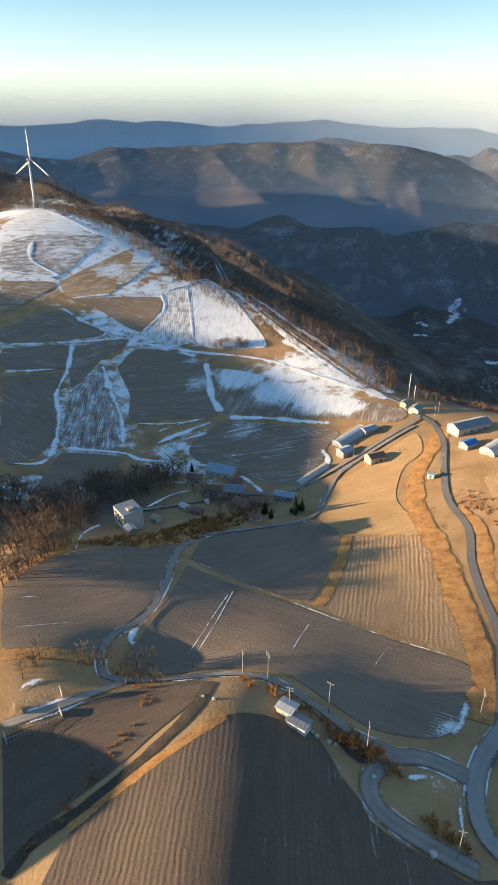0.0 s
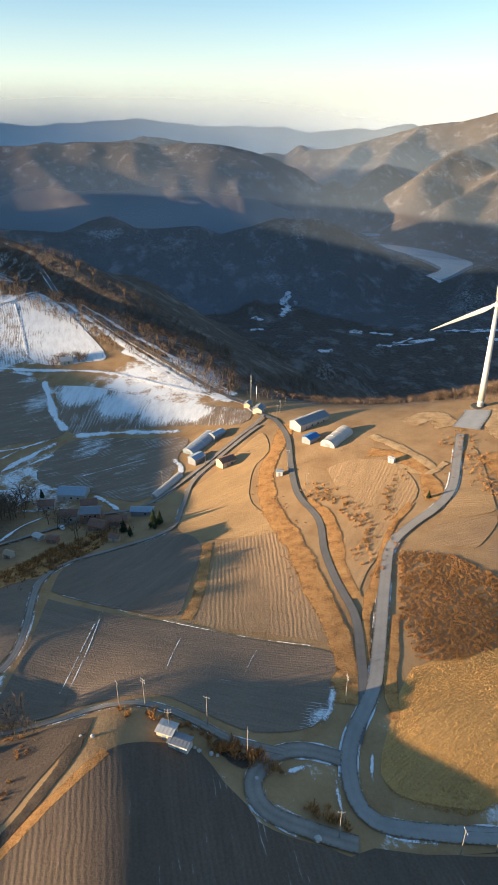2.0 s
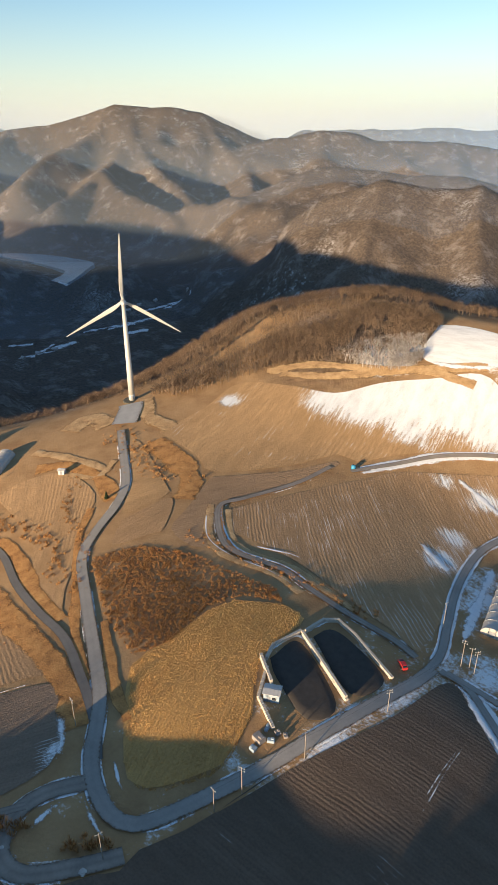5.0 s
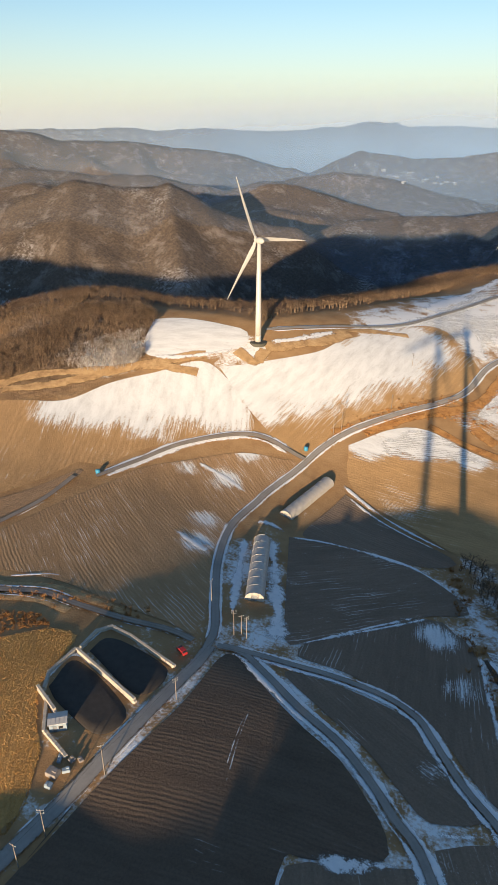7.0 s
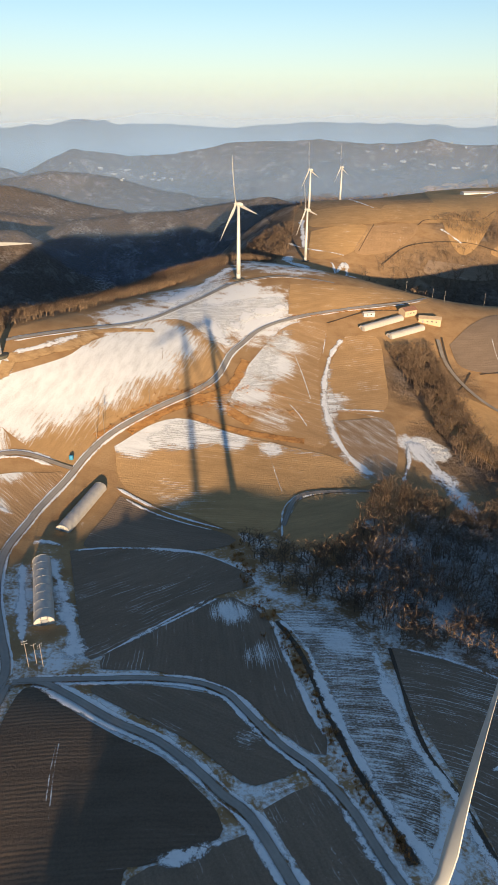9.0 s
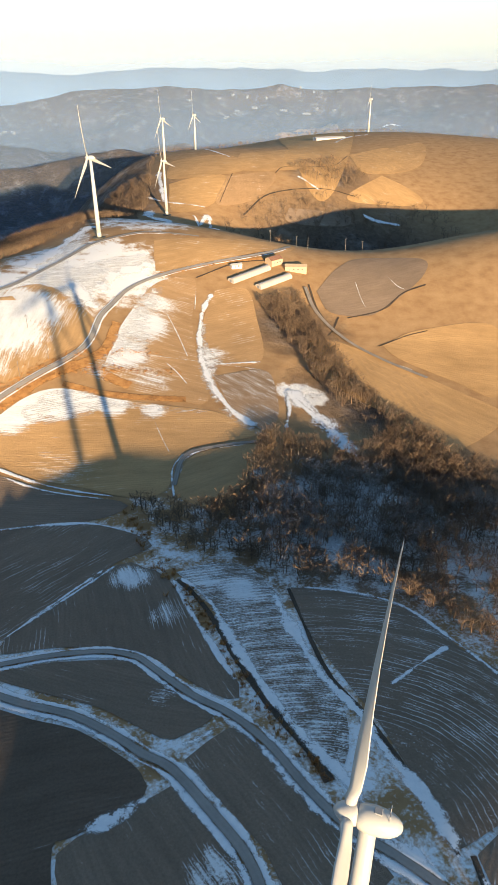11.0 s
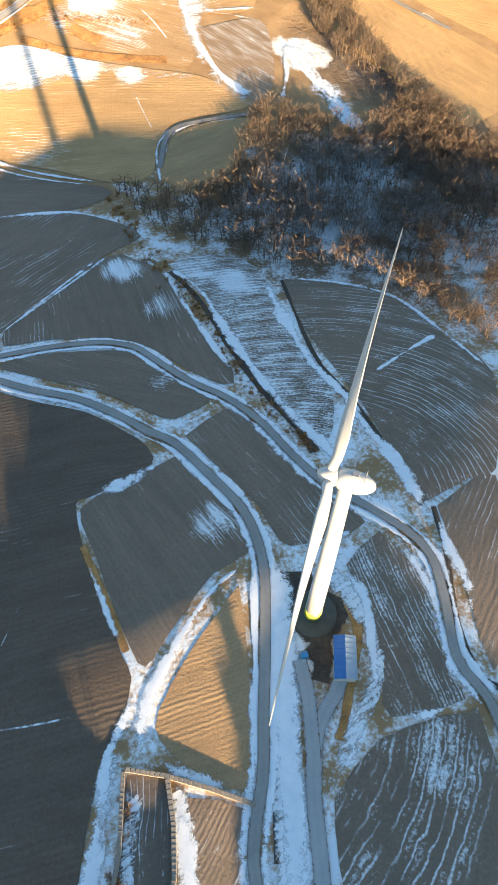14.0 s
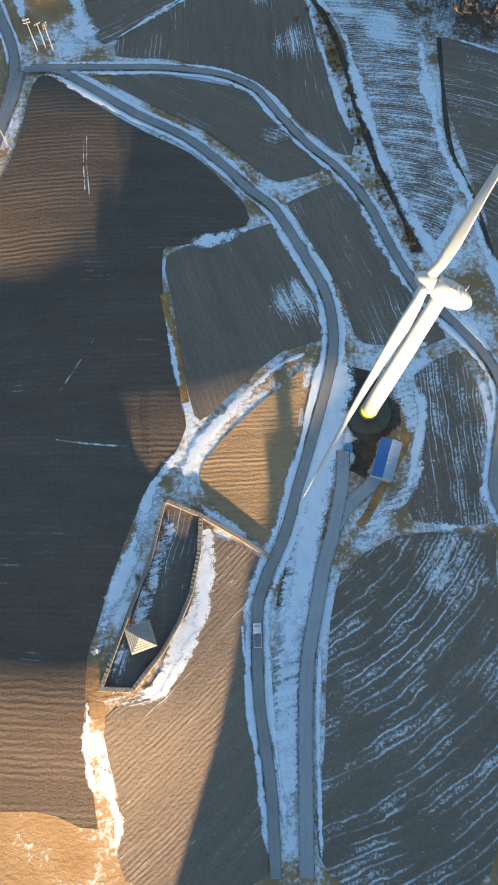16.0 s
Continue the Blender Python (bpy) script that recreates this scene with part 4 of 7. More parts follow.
field('round tan field ringed by a grassy bank', [(-274.5, 83.5), (-277, 96.5), (-267, 114), (-244.5, 117), (-231, 112), (-220.5, 99), (-201, 86.5), (-185.5, 73.5), (-170.5, 64), (-187, 66), (-208, 71.5), (-232, 81.5), (-254.5, 83)], 142, 0.85, 0, 1.6)
field('narrow tan field beside the turbine road', [(-266, 153), (-260, 155.5), (-218.5, 142), (-210.5, 136.5), (-212.5, 116), (-231.5, 131)], 75, 0.9, 0, 1.8)
field('small tan stubble field', [(-209, 112.5), (-207, 137), (-190, 121), (-190.5, 116), (-196.5, 100.5)], 94, 0.8, 0, 2)
field('broad hillside field with snow along its top', [(-261.5, 168), (-264, 201), (-269.5, 231), (-242.5, 246), (-216.5, 255.5), (-201.5, 276.5), (-182.5, 293.5), (-157.5, 313), (-117, 283.5), (-140.5, 262), (-159.5, 241), (-170.5, 221), (-181, 218.5), (-191, 193), (-211, 164.5), (-229, 167.5)], 109, 0.9, 0.05, 2.6, snow=[(-258, 215, 7, 0.9), (-215, 249, 16, 0.8), (-199, 263, 24, 1), (-185, 275, 28, 1), (-171, 287, 30, 1), (-154, 294, 30, 1), (-136, 287, 22, 0.8), (-168, 262, 20, 0.7)])
field('narrow ploughed strip below the hillside', [(-208, 160.5), (-188, 189.5), (-177.5, 213.5), (-174.5, 206.5), (-178.5, 179.5), (-186, 159), (-188.5, 148.5), (-167.5, 129), (-171, 121.5), (-187.5, 123), (-195.5, 137.5)], 67, 0.7, 0, 1.5)
field('large ploughed field with snow in its furrows', [(-182.5, 146.5), (-169, 138.5), (-157, 142), (-135.5, 144.5), (-109, 142.5), (-89, 142), (-79.5, 140), (-79.5, 145), (-83.5, 161.5), (-93.5, 188.5), (-100.5, 217.5), (-93.5, 247), (-89, 270.5), (-96, 269.5), (-115.5, 263.5), (-135, 246.5), (-153, 228), (-159, 211), (-161, 207.5), (-173.5, 174.5)], 145, 0.78, 0.1, 1.5, snow=[(-109, 209, 10, 0.6), (-104, 192, 10, 0.6), (-115, 242, 9, 0.7), (-113, 266, 8, 0.8), (-135, 240, 7, 0.6)])
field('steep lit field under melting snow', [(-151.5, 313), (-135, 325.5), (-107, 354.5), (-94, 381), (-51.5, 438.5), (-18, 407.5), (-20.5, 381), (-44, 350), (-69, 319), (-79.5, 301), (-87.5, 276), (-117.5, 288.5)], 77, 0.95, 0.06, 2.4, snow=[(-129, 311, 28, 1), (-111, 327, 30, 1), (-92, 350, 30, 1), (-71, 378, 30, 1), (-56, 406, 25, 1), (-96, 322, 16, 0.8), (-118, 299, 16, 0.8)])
field('level snowfield beside the turbine', [(-210, 341), (-194.5, 347.5), (-164, 349.5), (-149.5, 348.5), (-148.5, 331), (-193, 305)], 23, 0.8, 0.4, 2.5, snow=[(-182, 331, 40, 1), (-158, 336, 30, 1)])
field('dry golden maize field', [(-136, 101.5), (-134, 111.5), (-122, 122), (-114, 123.5), (-110.5, 120), (-108.5, 101), (-99.5, 89), (-95, 85), (-89, 71), (-89, 65.5), (-94, 53.5), (-99, 49), (-107, 50.5), (-132.5, 69), (-133.5, 83)], 113, 1.3, 0, 0.9)
field('dark ploughed field with frost in its furrows', [(-73.5, 217.5), (-52.5, 222.5), (-24, 223), (-4.5, 213), (3, 202.5), (-10.5, 193.5), (-20.5, 182), (-36.5, 165), (-49, 150.5), (-55.5, 163)], 42, 0.45, 0.09, 1.6)
field('dark ploughed field with frost in its furrows', [(-61, 262.5), (-39.5, 250.5), (-8.5, 238.5), (-7.5, 231), (-22, 225), (-53, 223), (-69, 222), (-63.5, 251.5)], -10, 0.45, 0.03, 1.6)
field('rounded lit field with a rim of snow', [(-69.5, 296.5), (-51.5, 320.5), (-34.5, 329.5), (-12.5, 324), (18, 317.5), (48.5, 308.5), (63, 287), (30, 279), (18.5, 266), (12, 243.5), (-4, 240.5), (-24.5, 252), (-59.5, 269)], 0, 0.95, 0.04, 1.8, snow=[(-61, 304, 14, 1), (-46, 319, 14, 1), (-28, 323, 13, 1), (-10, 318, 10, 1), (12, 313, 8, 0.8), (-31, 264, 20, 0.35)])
field('small orange-brown field beside the wood', [(20.5, 257.5), (29.5, 272), (61, 278), (52.5, 251), (43, 233), (36.5, 220.5), (16, 239.5)], 24, 0.9, 0, 1.4)
field('hill field with patches of old snow', [(-12.5, 352.5), (1, 403.5), (27, 461), (56.5, 472.5), (47.5, 419), (44, 375), (43, 321), (18.5, 326), (-9.5, 336.5)], -19, 0.85, 0.1, 2, snow=[(9, 407, 24, 0.95), (-3, 370, 20, 0.9), (25, 435, 16, 0.7), (13, 343, 16, 0.5)])
field('tan field beside a terraced lane', [(70, 460.5), (94, 466), (94.5, 431), (85, 371.5), (52.5, 364.5), (54, 413.5)], 26, 0.9, 0.08, 2.2, snow=[(54, 377, 12, 0.6)])
field('dull field flecked with snow', [(51, 348.5), (84.5, 358), (84, 323.5), (77.5, 300), (67.5, 291.5), (56, 313.5)], -49, 0.6, 0.16, 2)
field('tan field along the ridge road', [(32.5, 531), (99.5, 542.5), (127, 534), (104, 515), (37, 480), (29.5, 488)], 24, 0.95, 0.08, 3)
field('brown ploughed field on the eastern slope', [(150, 467), (177.5, 500), (205.5, 516.5), (249.5, 498.5), (239, 472), (194, 440.5), (179, 434.5), (153, 440.5)], 8, 0.5, 0, 3)
field('golden field across the gully', [(126, 405.5), (146.5, 402.5), (179.5, 371.5), (211, 334), (224, 316), (217, 302), (184.5, 280.5), (147, 262.5), (152, 302), (129, 337.5), (118.5, 370.5)], -51, 1, 0, 2.2)
field('golden field across the gully', [(178, 397.5), (211.5, 411), (265.5, 400), (232, 331), (210, 349.5), (183, 380)], -23, 1, 0, 2.4)
field('dark ploughed field with frost in its furrows', [(-45, 154.5), (-12, 191), (-1.5, 188.5), (7, 179.5), (13, 155.5), (22, 120), (18, 115), (9.5, 123.5), (-1, 137), (-11.5, 142), (-28.5, 146.5), (-45, 146)], -79, 0.42, 0.06, 1.3, snow=[(-6, 182, 8, 0.8), (5, 158, 8, 0.5)])
field('dark ploughed field with frost in its furrows', [(-45, 138), (-28.5, 139.5), (-10, 137.5), (-4, 133), (7.5, 117.5), (15, 111), (2.5, 104.5), (-4.5, 109), (-16.5, 119.5), (-29, 126), (-45, 135)], -28, 0.42, 0.05, 1.3, snow=[(0, 121, 6, 0.5)])
field('dark ploughed field with frost in its furrows', [(4, 97.5), (16.5, 105), (22, 99.5), (27, 88), (33, 73.5), (42, 60), (26.5, 57), (20.5, 59), (18, 70.5), (11.5, 83)], -70, 0.42, 0.1, 1.3)
field('dark ploughed field with frost in its furrows', [(1.5, 91.5), (9.5, 77.5), (12.5, 66), (13, 57.5), (4, 54), (-8.5, 42), (-13.5, 37), (-16.5, 43), (-22, 65.5), (-25, 80.5), (-14.5, 85)], -69, 0.42, 0.04, 1.3, snow=[(7, 68, 7, 0.6), (-10, 94, 4, 0.5)])
field('frosted strip of ploughed land between two ditches', [(10.5, 182.5), (24.5, 186.5), (37.5, 180), (42.5, 166.5), (42, 149), (46, 118.5), (47.5, 103.5), (41.5, 87.5), (35.5, 95), (29.5, 115.5), (25, 144), (18, 168)], -5, 0.42, 0.25, 1.7, centre=(24, 60), snow=[(31, 167, 9, 0.8), (21, 174, 5, 0.8)])
field('large field with curved plough lines and thin snow', [(49, 164), (66, 157), (81.5, 145), (88, 131.5), (90.5, 121), (97.5, 103.5), (81, 69), (72.5, 67.5), (61, 63.5), (56.5, 64.5), (56, 80), (54.5, 97.5), (51, 117.5), (47.5, 141.5)], -46, 0.42, 0.14, 1.9, centre=(36, 68))
field('dark ploughed field with frost in its furrows', [(61, 61), (80, 67), (60, 23), (57, 26.5), (59.5, 42.5)], 45, 0.42, 0.08, 1.5)
field('frosted plot beside the turbine yard', [(44.5, 57), (48.5, 48.5), (51, 42), (48.5, 33.5), (47.5, 22), (49, 17), (33, 17), (33.5, 24), (36.5, 38.5), (34, 50)], -84, 0.42, 0.17, 1.6)
field('dark field with long curved bands of snow', [(18, 5.5), (29.5, 13.5), (48.5, 14.5), (50.5, 8.5), (48, -50.5), (17, -52.5), (15.5, -26.5), (16, -4.5)], 20, 0.4, 0.15, 2.4, centre=(-20, 42), snow=[(41, 8, 12, 0.5)])
field('lit triangular grass field bordered by snow', [(9, 50), (8, 36.5), (5.5, 22), (3, 10), (-7, 16), (-12.5, 22.5), (-12, 28), (-4, 38), (3, 44.5)], 3, 0.8, 0.03, 1)
field('rough stubble field beside the lane', [(-9.5, 12), (1.5, 7.5), (-1.5, -0.5), (-2, -5), (-1, -14), (1.5, -27), (4.5, -53.5), (-22.5, -55), (-23.5, -44), (-28, -28), (-26, -22.5), (-16.5, -18), (-11, -7)], 46, 0.45, 0.08, 1)
field('far tan field on the plateau', [(80, 900.5), (154.5, 910.5), (128.5, 834.5), (75.5, 807.5)], 8, 1, 0.05, 4)
field('far tan field on the plateau', [(157.5, 905), (218.5, 914.5), (191.5, 857), (132, 831.5)], 9, 0.8, 0.05, 4)
field('far tan field on the plateau', [(94, 1012.5), (178, 1004), (180.5, 925), (85.5, 917)], -6, 0.95, 0.05, 4)
field('far tan field on the plateau', [(197.5, 1017.5), (368.5, 1113.5), (308, 973), (181.5, 929.5)], 29, 0.95, 0.05, 4)
field('far tan field on the plateau', [(452, 1182.5), (299.5, 1144.5)], 0, 0.9, 0.05, 4)
field('far tan field on the plateau', [(385, 1047.5), (539, 1145), (478.5, 1003), (383, 963)], 32, 0.95, 0.05, 4)
field('far tan field on the plateau', [(398, 956.5), (425.5, 915), (428, 877.5), (360.5, 871), (319, 880.5)], -56, 1, 0.05, 4)
field('far tan field on the plateau', [(227, 842), (304, 842.5), (298, 820.5), (221, 814.5)], 0, 0.5, 0.05, 4)
field('far tan field on the plateau', [(100, 546), (151.5, 553), (146, 531), (125, 523.5)], 8, 0.9, 0.05, 4)
lane('grey concrete farm road', [(-71.5, 137.5), (-71.5, 128.5), (-73, 118.5), (-75, 105), (-77, 93), (-79.5, 78.5), (-83.5, 62.5), (-86.5, 51.5), (-90, 43), (-96, 40), (-105, 41), (-113, 44.5), (-122, 51.5), (-130.5, 57), (-149.5, 65.5), (-176, 77), (-199, 88), (-210.5, 100.5), (-220.5, 116.5), (-233, 129.5), (-255.5, 142.5), (-279, 155.5)], 4.2, 'road', verge=0.5)
lane('grey concrete farm road climbing to the ridge', [(-72, 135.5), (-74, 146), (-80.5, 160), (-91, 184), (-97.5, 210.5), (-95, 235.5), (-93, 246.5), (-86.5, 268), (-81, 287), (-71.5, 306.5), (-53, 331.5), (-29.5, 360), (-19.5, 378.5), (-13, 405.5), (-6, 422.5), (10, 452.5), (36.5, 476.5), (73.5, 496.5), (124.5, 521.5), (148.5, 541.5)], 2.8, 'road', verge=0.9)
lane('narrow lane along the crest', [(-140.5, 356.5), (-107, 386.5), (-73.5, 419), (-50.5, 461), (-18, 524), (-35, 491), (-14.5, 524), (13.5, 542.5), (32.5, 547), (70, 541)], 2.6, 'road', verge=1)
lane('concrete lane between ploughed fields', [(-69.5, 138.5), (-61, 139), (-50.5, 133), (-37, 124.5), (-23.5, 118), (-12.5, 109), (-5.5, 101.5), (1, 95.5), (9, 81), (14, 70), (15.5, 60.5), (15, 50.5), (11.5, 35), (8.5, 23.5), (6, 13), (3, 5.5), (1, -1), (1, -8.5), (2, -21.5), (5, -37.5), (6.5, -53.5)], 2.4, 'road', verge=1.6)
lane('concrete lane between ploughed fields', [(-68, 139.5), (-59, 140), (-44.5, 141), (-30.5, 142.5), (-14.5, 142), (-6, 138), (-3.5, 135.5), (8, 119.5), (17.5, 109.5), (25, 97.5), (30.5, 83.5), (36.5, 72), (44, 64), (51, 55.5), (54, 48), (53, 38), (50.5, 25), (53.5, 16.5), (54, 9)], 2.2, 'road', verge=1.6)
lane('driveway of pale concrete to the turbine yard', [(25.5, 26.5), (23.5, 23.5), (18.5, 18.5), (15, 9.5), (13, -2.5), (11.5, -13.5), (11.5, -26.5), (12.5, -53)], 3.1, 'drive')
lane('driveway of pale concrete to the turbine yard', [(18, 31.5), (18, 25), (17, 18.5), (16, 13)], 3, 'drive')
lane('asphalt lane winding up to the saddle', [(-111, 45), (-121.5, 50.5), (-140, 56), (-161, 61), (-183, 61.5), (-206.5, 63.5), (-232.5, 68), (-258.5, 65), (-286.5, 68), (-316.5, 73), (-340.5, 72), (-350, 68.5), (-358, 64)], 3.0, 'asphalt')
lane('gravel turning loop beside the junction', [(-106.5, 41.5), (-110.5, 30.5), (-109, 22), (-102, 16), (-94, 18), (-88.5, 28.5), (-85, 37)], 4.5, 'track', verge=0.4)
lane('farm lane to the village', [(-110, 25.5), (-113, 17.5), (-115, 12.5), (-121.5, 4), (-128, -6.5), (-131, -17.5), (-129.5, -36), (-127, -50.5), (-130, -55), (-138.5, -58), (-149, -57.5), (-160, -50), (-176.5, -48), (-211, -48.5), (-231.5, -40.5), (-243, -22), (-255.5, 3.5), (-276.5, 11), (-297.5, 18), (-314, 33.5), (-329, 49.5), (-340, 61.5)], 2.4, 'track', verge=0.5)
lane('dirt track beside terraced plots', [(-108, -73.5), (-113.5, -62), (-121, -52.5), (-125.5, -48.5)], 2.6, 'track', verge=0.8)
lane('ridge road above the snowy slope', [(-357, 64), (-377.5, 59), (-387.5, 52.5), (-440.5, 22.5), (-504.5, -11), (-591, -49.5), (-718, -104)], 3, 'asphalt', verge=0.8)
lane('village street', [(-354, 66), (-345.5, 61.5), (-331, 47), (-310.5, 24.5), (-295, 6.5), (-283, -10.5), (-282.5, -30.5), (-273, -52.5), (-255, -76.5)], 2.4, 'track', verge=0.4)
lane('sunken farm lane', [(-176, 207.5), (-177, 185.5), (-183.5, 160), (-186, 147.5), (-168, 133.5), (-155.5, 131), (-136.5, 136.5), (-122, 136), (-104.5, 136.5), (-87, 138.5), (-77.5, 137.5)], 2.6, 'track', verge=0.4)
lane('snowy lane along the field foot', [(-167, 212), (-157.5, 231), (-143, 255.5), (-115, 277.5), (-86, 275)], 2.6, 'track', verge=1.5)
lane('dirt track across the far slope', [(142, 471.5), (142, 439.5), (153, 405), (172, 377), (193, 354.5)], 3, 'track')
lane('track round the small field', [(16, 247), (23, 269.5), (35.5, 276.5), (62, 280.5)], 2.4, 'track', verge=0.5)
lane('paved turbine yard', [(-284.5, 161), (-298.5, 174), (-305.5, 178.5)], 14, 'drive')
drift([(1, 92.5), (-6.5, 88.5), (-15, 85), (-22.5, 83.5)], 3.2, 0.75)
drift([(18.5, 108), (10, 104), (1.5, 101)], 3.2, 0.75)
drift([(12.5, 55), (3.5, 50.5), (-4.5, 42.5), (-10.5, 35), (-14.5, 29), (-16.5, 23.5), (-17.5, 20)], 3.2, 0.9)
drift([(13.5, 55), (10.5, 42), (8.5, 29.5), (6, 18.5), (3.5, 9.5)], 2, 0.75)
drift([(19, 57), (15.5, 40.5), (13, 26), (11, 12), (8.5, -3), (6.5, -17)], 5.5, 0.75)
drift([(21, 55.5), (29, 57), (38, 58), (44.5, 59)], 2.6, 0.75)
drift([(-16, 35), (-18, 28.5), (-22.5, 22.5), (-25, 14.5), (-27, 5), (-29.5, -3.5), (-31, -8.5)], 2.8, 0.75)
drift([(-15.5, 23.5), (-12, 18), (-4, 13), (2.5, 9.5)], 2, 0.75)
drift([(-10.5, 13), (-10.5, 6.5), (-10.5, -3.5), (-12, -7.5), (-15.5, -10.5)], 3.4, 0.75)
drift([(43, 167), (42.5, 149), (45.5, 119), (50.5, 103), (52.5, 89), (56, 76.5), (57, 65), (55.5, 57)], 3.6, 0.75)
drift([(9.5, 182), (19, 164.5), (24.5, 135.5), (29, 115.5), (34.5, 97.5), (40, 83.5), (45, 67.5), (52.5, 59)], 3.2, 0.75)
drift([(24.5, 100), (29.5, 86), (34.5, 75)], 2.6, 0.75)
drift([(48, 55), (50.5, 42.5), (50, 33), (49, 24), (51.5, 17.5)], 3.2, 0.75)
drift([(60, 61), (59, 50), (59.5, 41), (56.5, 30.5)], 3.4, 0.75)
drift([(59, 108), (74.5, 116.5), (91, 124.5)], 1.6, 0.75)
drift([(31, 17), (39.5, 16), (49, 16)], 2.6, 0.75)
drift([(32.5, 50), (35.5, 41.5), (33.5, 30), (32, 23), (30.5, 17.5)], 2.6, 0.75)
drift([(17.5, 7), (21, 10.5), (29.5, 15.5)], 2.4, 0.75)
drift([(-45, 153.5), (-31, 171.5), (-12, 193)], 1.4, 0.75)
drift([(8, 182), (13.5, 154.5), (22, 118.5)], 1.6, 0.75)
drift([(48.5, 164.5), (66, 157.5), (82, 145.5), (90.5, 124), (97.5, 103.5)], 2, 0.75)
drift([(-17, 43), (-14, 36)], 1.8, 0.75)
drift([(-25, 68), (-20.5, 51.5), (-18, 41.5)], 1.4, 0.75)
drift([(-32, -14), (-31.5, -22.5), (-31, -33), (-27.5, -44)], 1.5, 0.75)
drift([(-29, -27), (-27.5, -35.5), (-24.5, -43.5), (-25, -47), (-29, -48)], 2.2, 0.75)
drift([(-14, -4.5), (-11.5, -7), (-14.5, -14.5), (-18.5, -20.5), (-25, -21.5)], 3.2, 0.75)
drift([(14, -6.5), (14, -26.5), (15.5, -52.5)], 1.2, 0.75)
drift([(1.5, -25), (3, -37.5), (5.5, -53.5)], 1.8, 0.75)
drift([(-2, -0.5), (-2, -8.5), (0.5, -20.5)], 1.2, 0.75)
drift([(-75, 217), (-53, 223), (-24, 223.5), (-4.5, 214)], 1.6, 0.75)
drift([(-48.5, 150), (-36.5, 164), (-20.5, 181), (-8.5, 194)], 1.4, 0.75)
drift([(-63.5, 263.5), (-39.5, 251), (-8, 238.5)], 1.5, 0.75)
drift([(-80.5, 214), (-67, 184.5), (-57.5, 161.5), (-53.5, 147)], 6, 0.75)
drift([(-89.5, 208), (-79.5, 176.5), (-71.5, 153.5)], 3, 0.75)
drift([(-83, 161.5), (-93.5, 191), (-101.5, 216)], 2.4, 0.75)
drift([(-73, 218.5), (-83.5, 222), (-91, 220)], 3, 0.75)
drift([(-165, 215.5), (-142.5, 254.5), (-114, 279)], 4, 0.75)
drift([(-191.5, 304), (-172, 312), (-148, 330)], 3, 0.75)
drift([(-135, 247), (-115, 242), (-99.5, 237)], 3, 0.75)
drift([(-119, 195), (-103, 190), (-93.5, 186)], 3, 0.75)
drift([(-136, 345), (-120, 359.5), (-102, 383.5)], 5, 0.75)
drift([(-61.5, 461.5), (-41, 522), (-15.5, 583)], 14, 0.75)
drift([(-13.5, 437), (-1.5, 467), (29, 492.5)], 14, 0.75)
drift([(-33.5, 455), (-21, 426), (-17, 412)], 16, 0.75)
drift([(68.5, 458), (56, 429), (47.5, 383), (47.5, 346), (54, 313.5), (67.5, 291.5)], 5, 0.75)
drift([(52, 362), (85.5, 369)], 2.2, 0.75)
drift([(93.5, 338), (104.5, 303), (111.5, 266)], 12, 0.75)
drift([(71.5, 759), (46.5, 782), (45.5, 822)], 12, 0.75)
drift([(98.5, 764.5), (115.5, 790), (88.5, 569.5)], 6, 0.75)
drift([(56.5, 281.5), (20.5, 268), (14.5, 234)], 1.4, 0.75)
drift([(-66, 269), (-37.5, 254), (-6.5, 240.5)], 1.8, 0.75)
drift([(-296, -162.5), (-305, -146), (-325.5, -146), (-370.5, -158.5), (-402, -171.5), (-442.5, -177), (-486, -187.5)], 3.6, 0.75)
drift([(-430.5, -221.5), (-442, -181)], 3.6, 0.75)
drift([(-476.5, -241), (-489, -187.5), (-503, -145)], 3.4, 0.75)
drift([(-493, -135.5), (-475, -84.5), (-456.5, -34.5), (-416.5, 14), (-381, 55)], 4.5, 0.75)
drift([(-488.5, -136.5), (-451, -143)], 1.4, 0.75)
drift([(-615, -116), (-496.5, -91)], 2.4, 0.75)
drift([(-597.5, -138), (-560.5, -128), (-510, -137)], 2.4, 0.75)
drift([(-654.5, -98), (-622, -118), (-600, -138.5)], 5, 0.75)
drift([(-454.5, -154.5), (-415, -137.5), (-377, -119.5), (-341, -109)], 4.5, 0.75)
drift([(-330.5, -142.5), (-331.5, -107.5), (-324.5, -94), (-323, -67)], 3.2, 0.75)
drift([(-459.5, -75.5), (-407, -64), (-380, -53.5)], 4.5, 0.75)
drift([(-376.5, -52.5), (-369.5, -21.5), (-353, 20)], 5, 0.75)
drift([(-553, -220.5), (-520, -178), (-501, -139.5)], 6, 0.75)
drift([(-710, -301), (-649, -281.5), (-615.5, -244), (-619.5, -299)], 5, 0.75)
drift([(-329, -45), (-332.5, -19), (-333.5, 3.5)], 1, 0.75)
drift([(-370.5, -112), (-370, -86), (-378, -54.5)], 2.4, 0.75)
drift([(-343, -91.5), (-357.5, -76.5), (-375.5, -54)], 5, 0.75)
drift([(-463.5, 15), (-427, 37.5), (-390.5, 56)], 7, 0.75)
drift([(-1814.5, -203), (-1720, -109.5)], 12, 0.75)
drift([(-494, -19.5), (-421.5, 22), (-387.5, 52.5)], 10, 0.75)
drift([(-730.5, -344.5), (-729.5, -295), (-725.5, -230)], 4, 0.75)
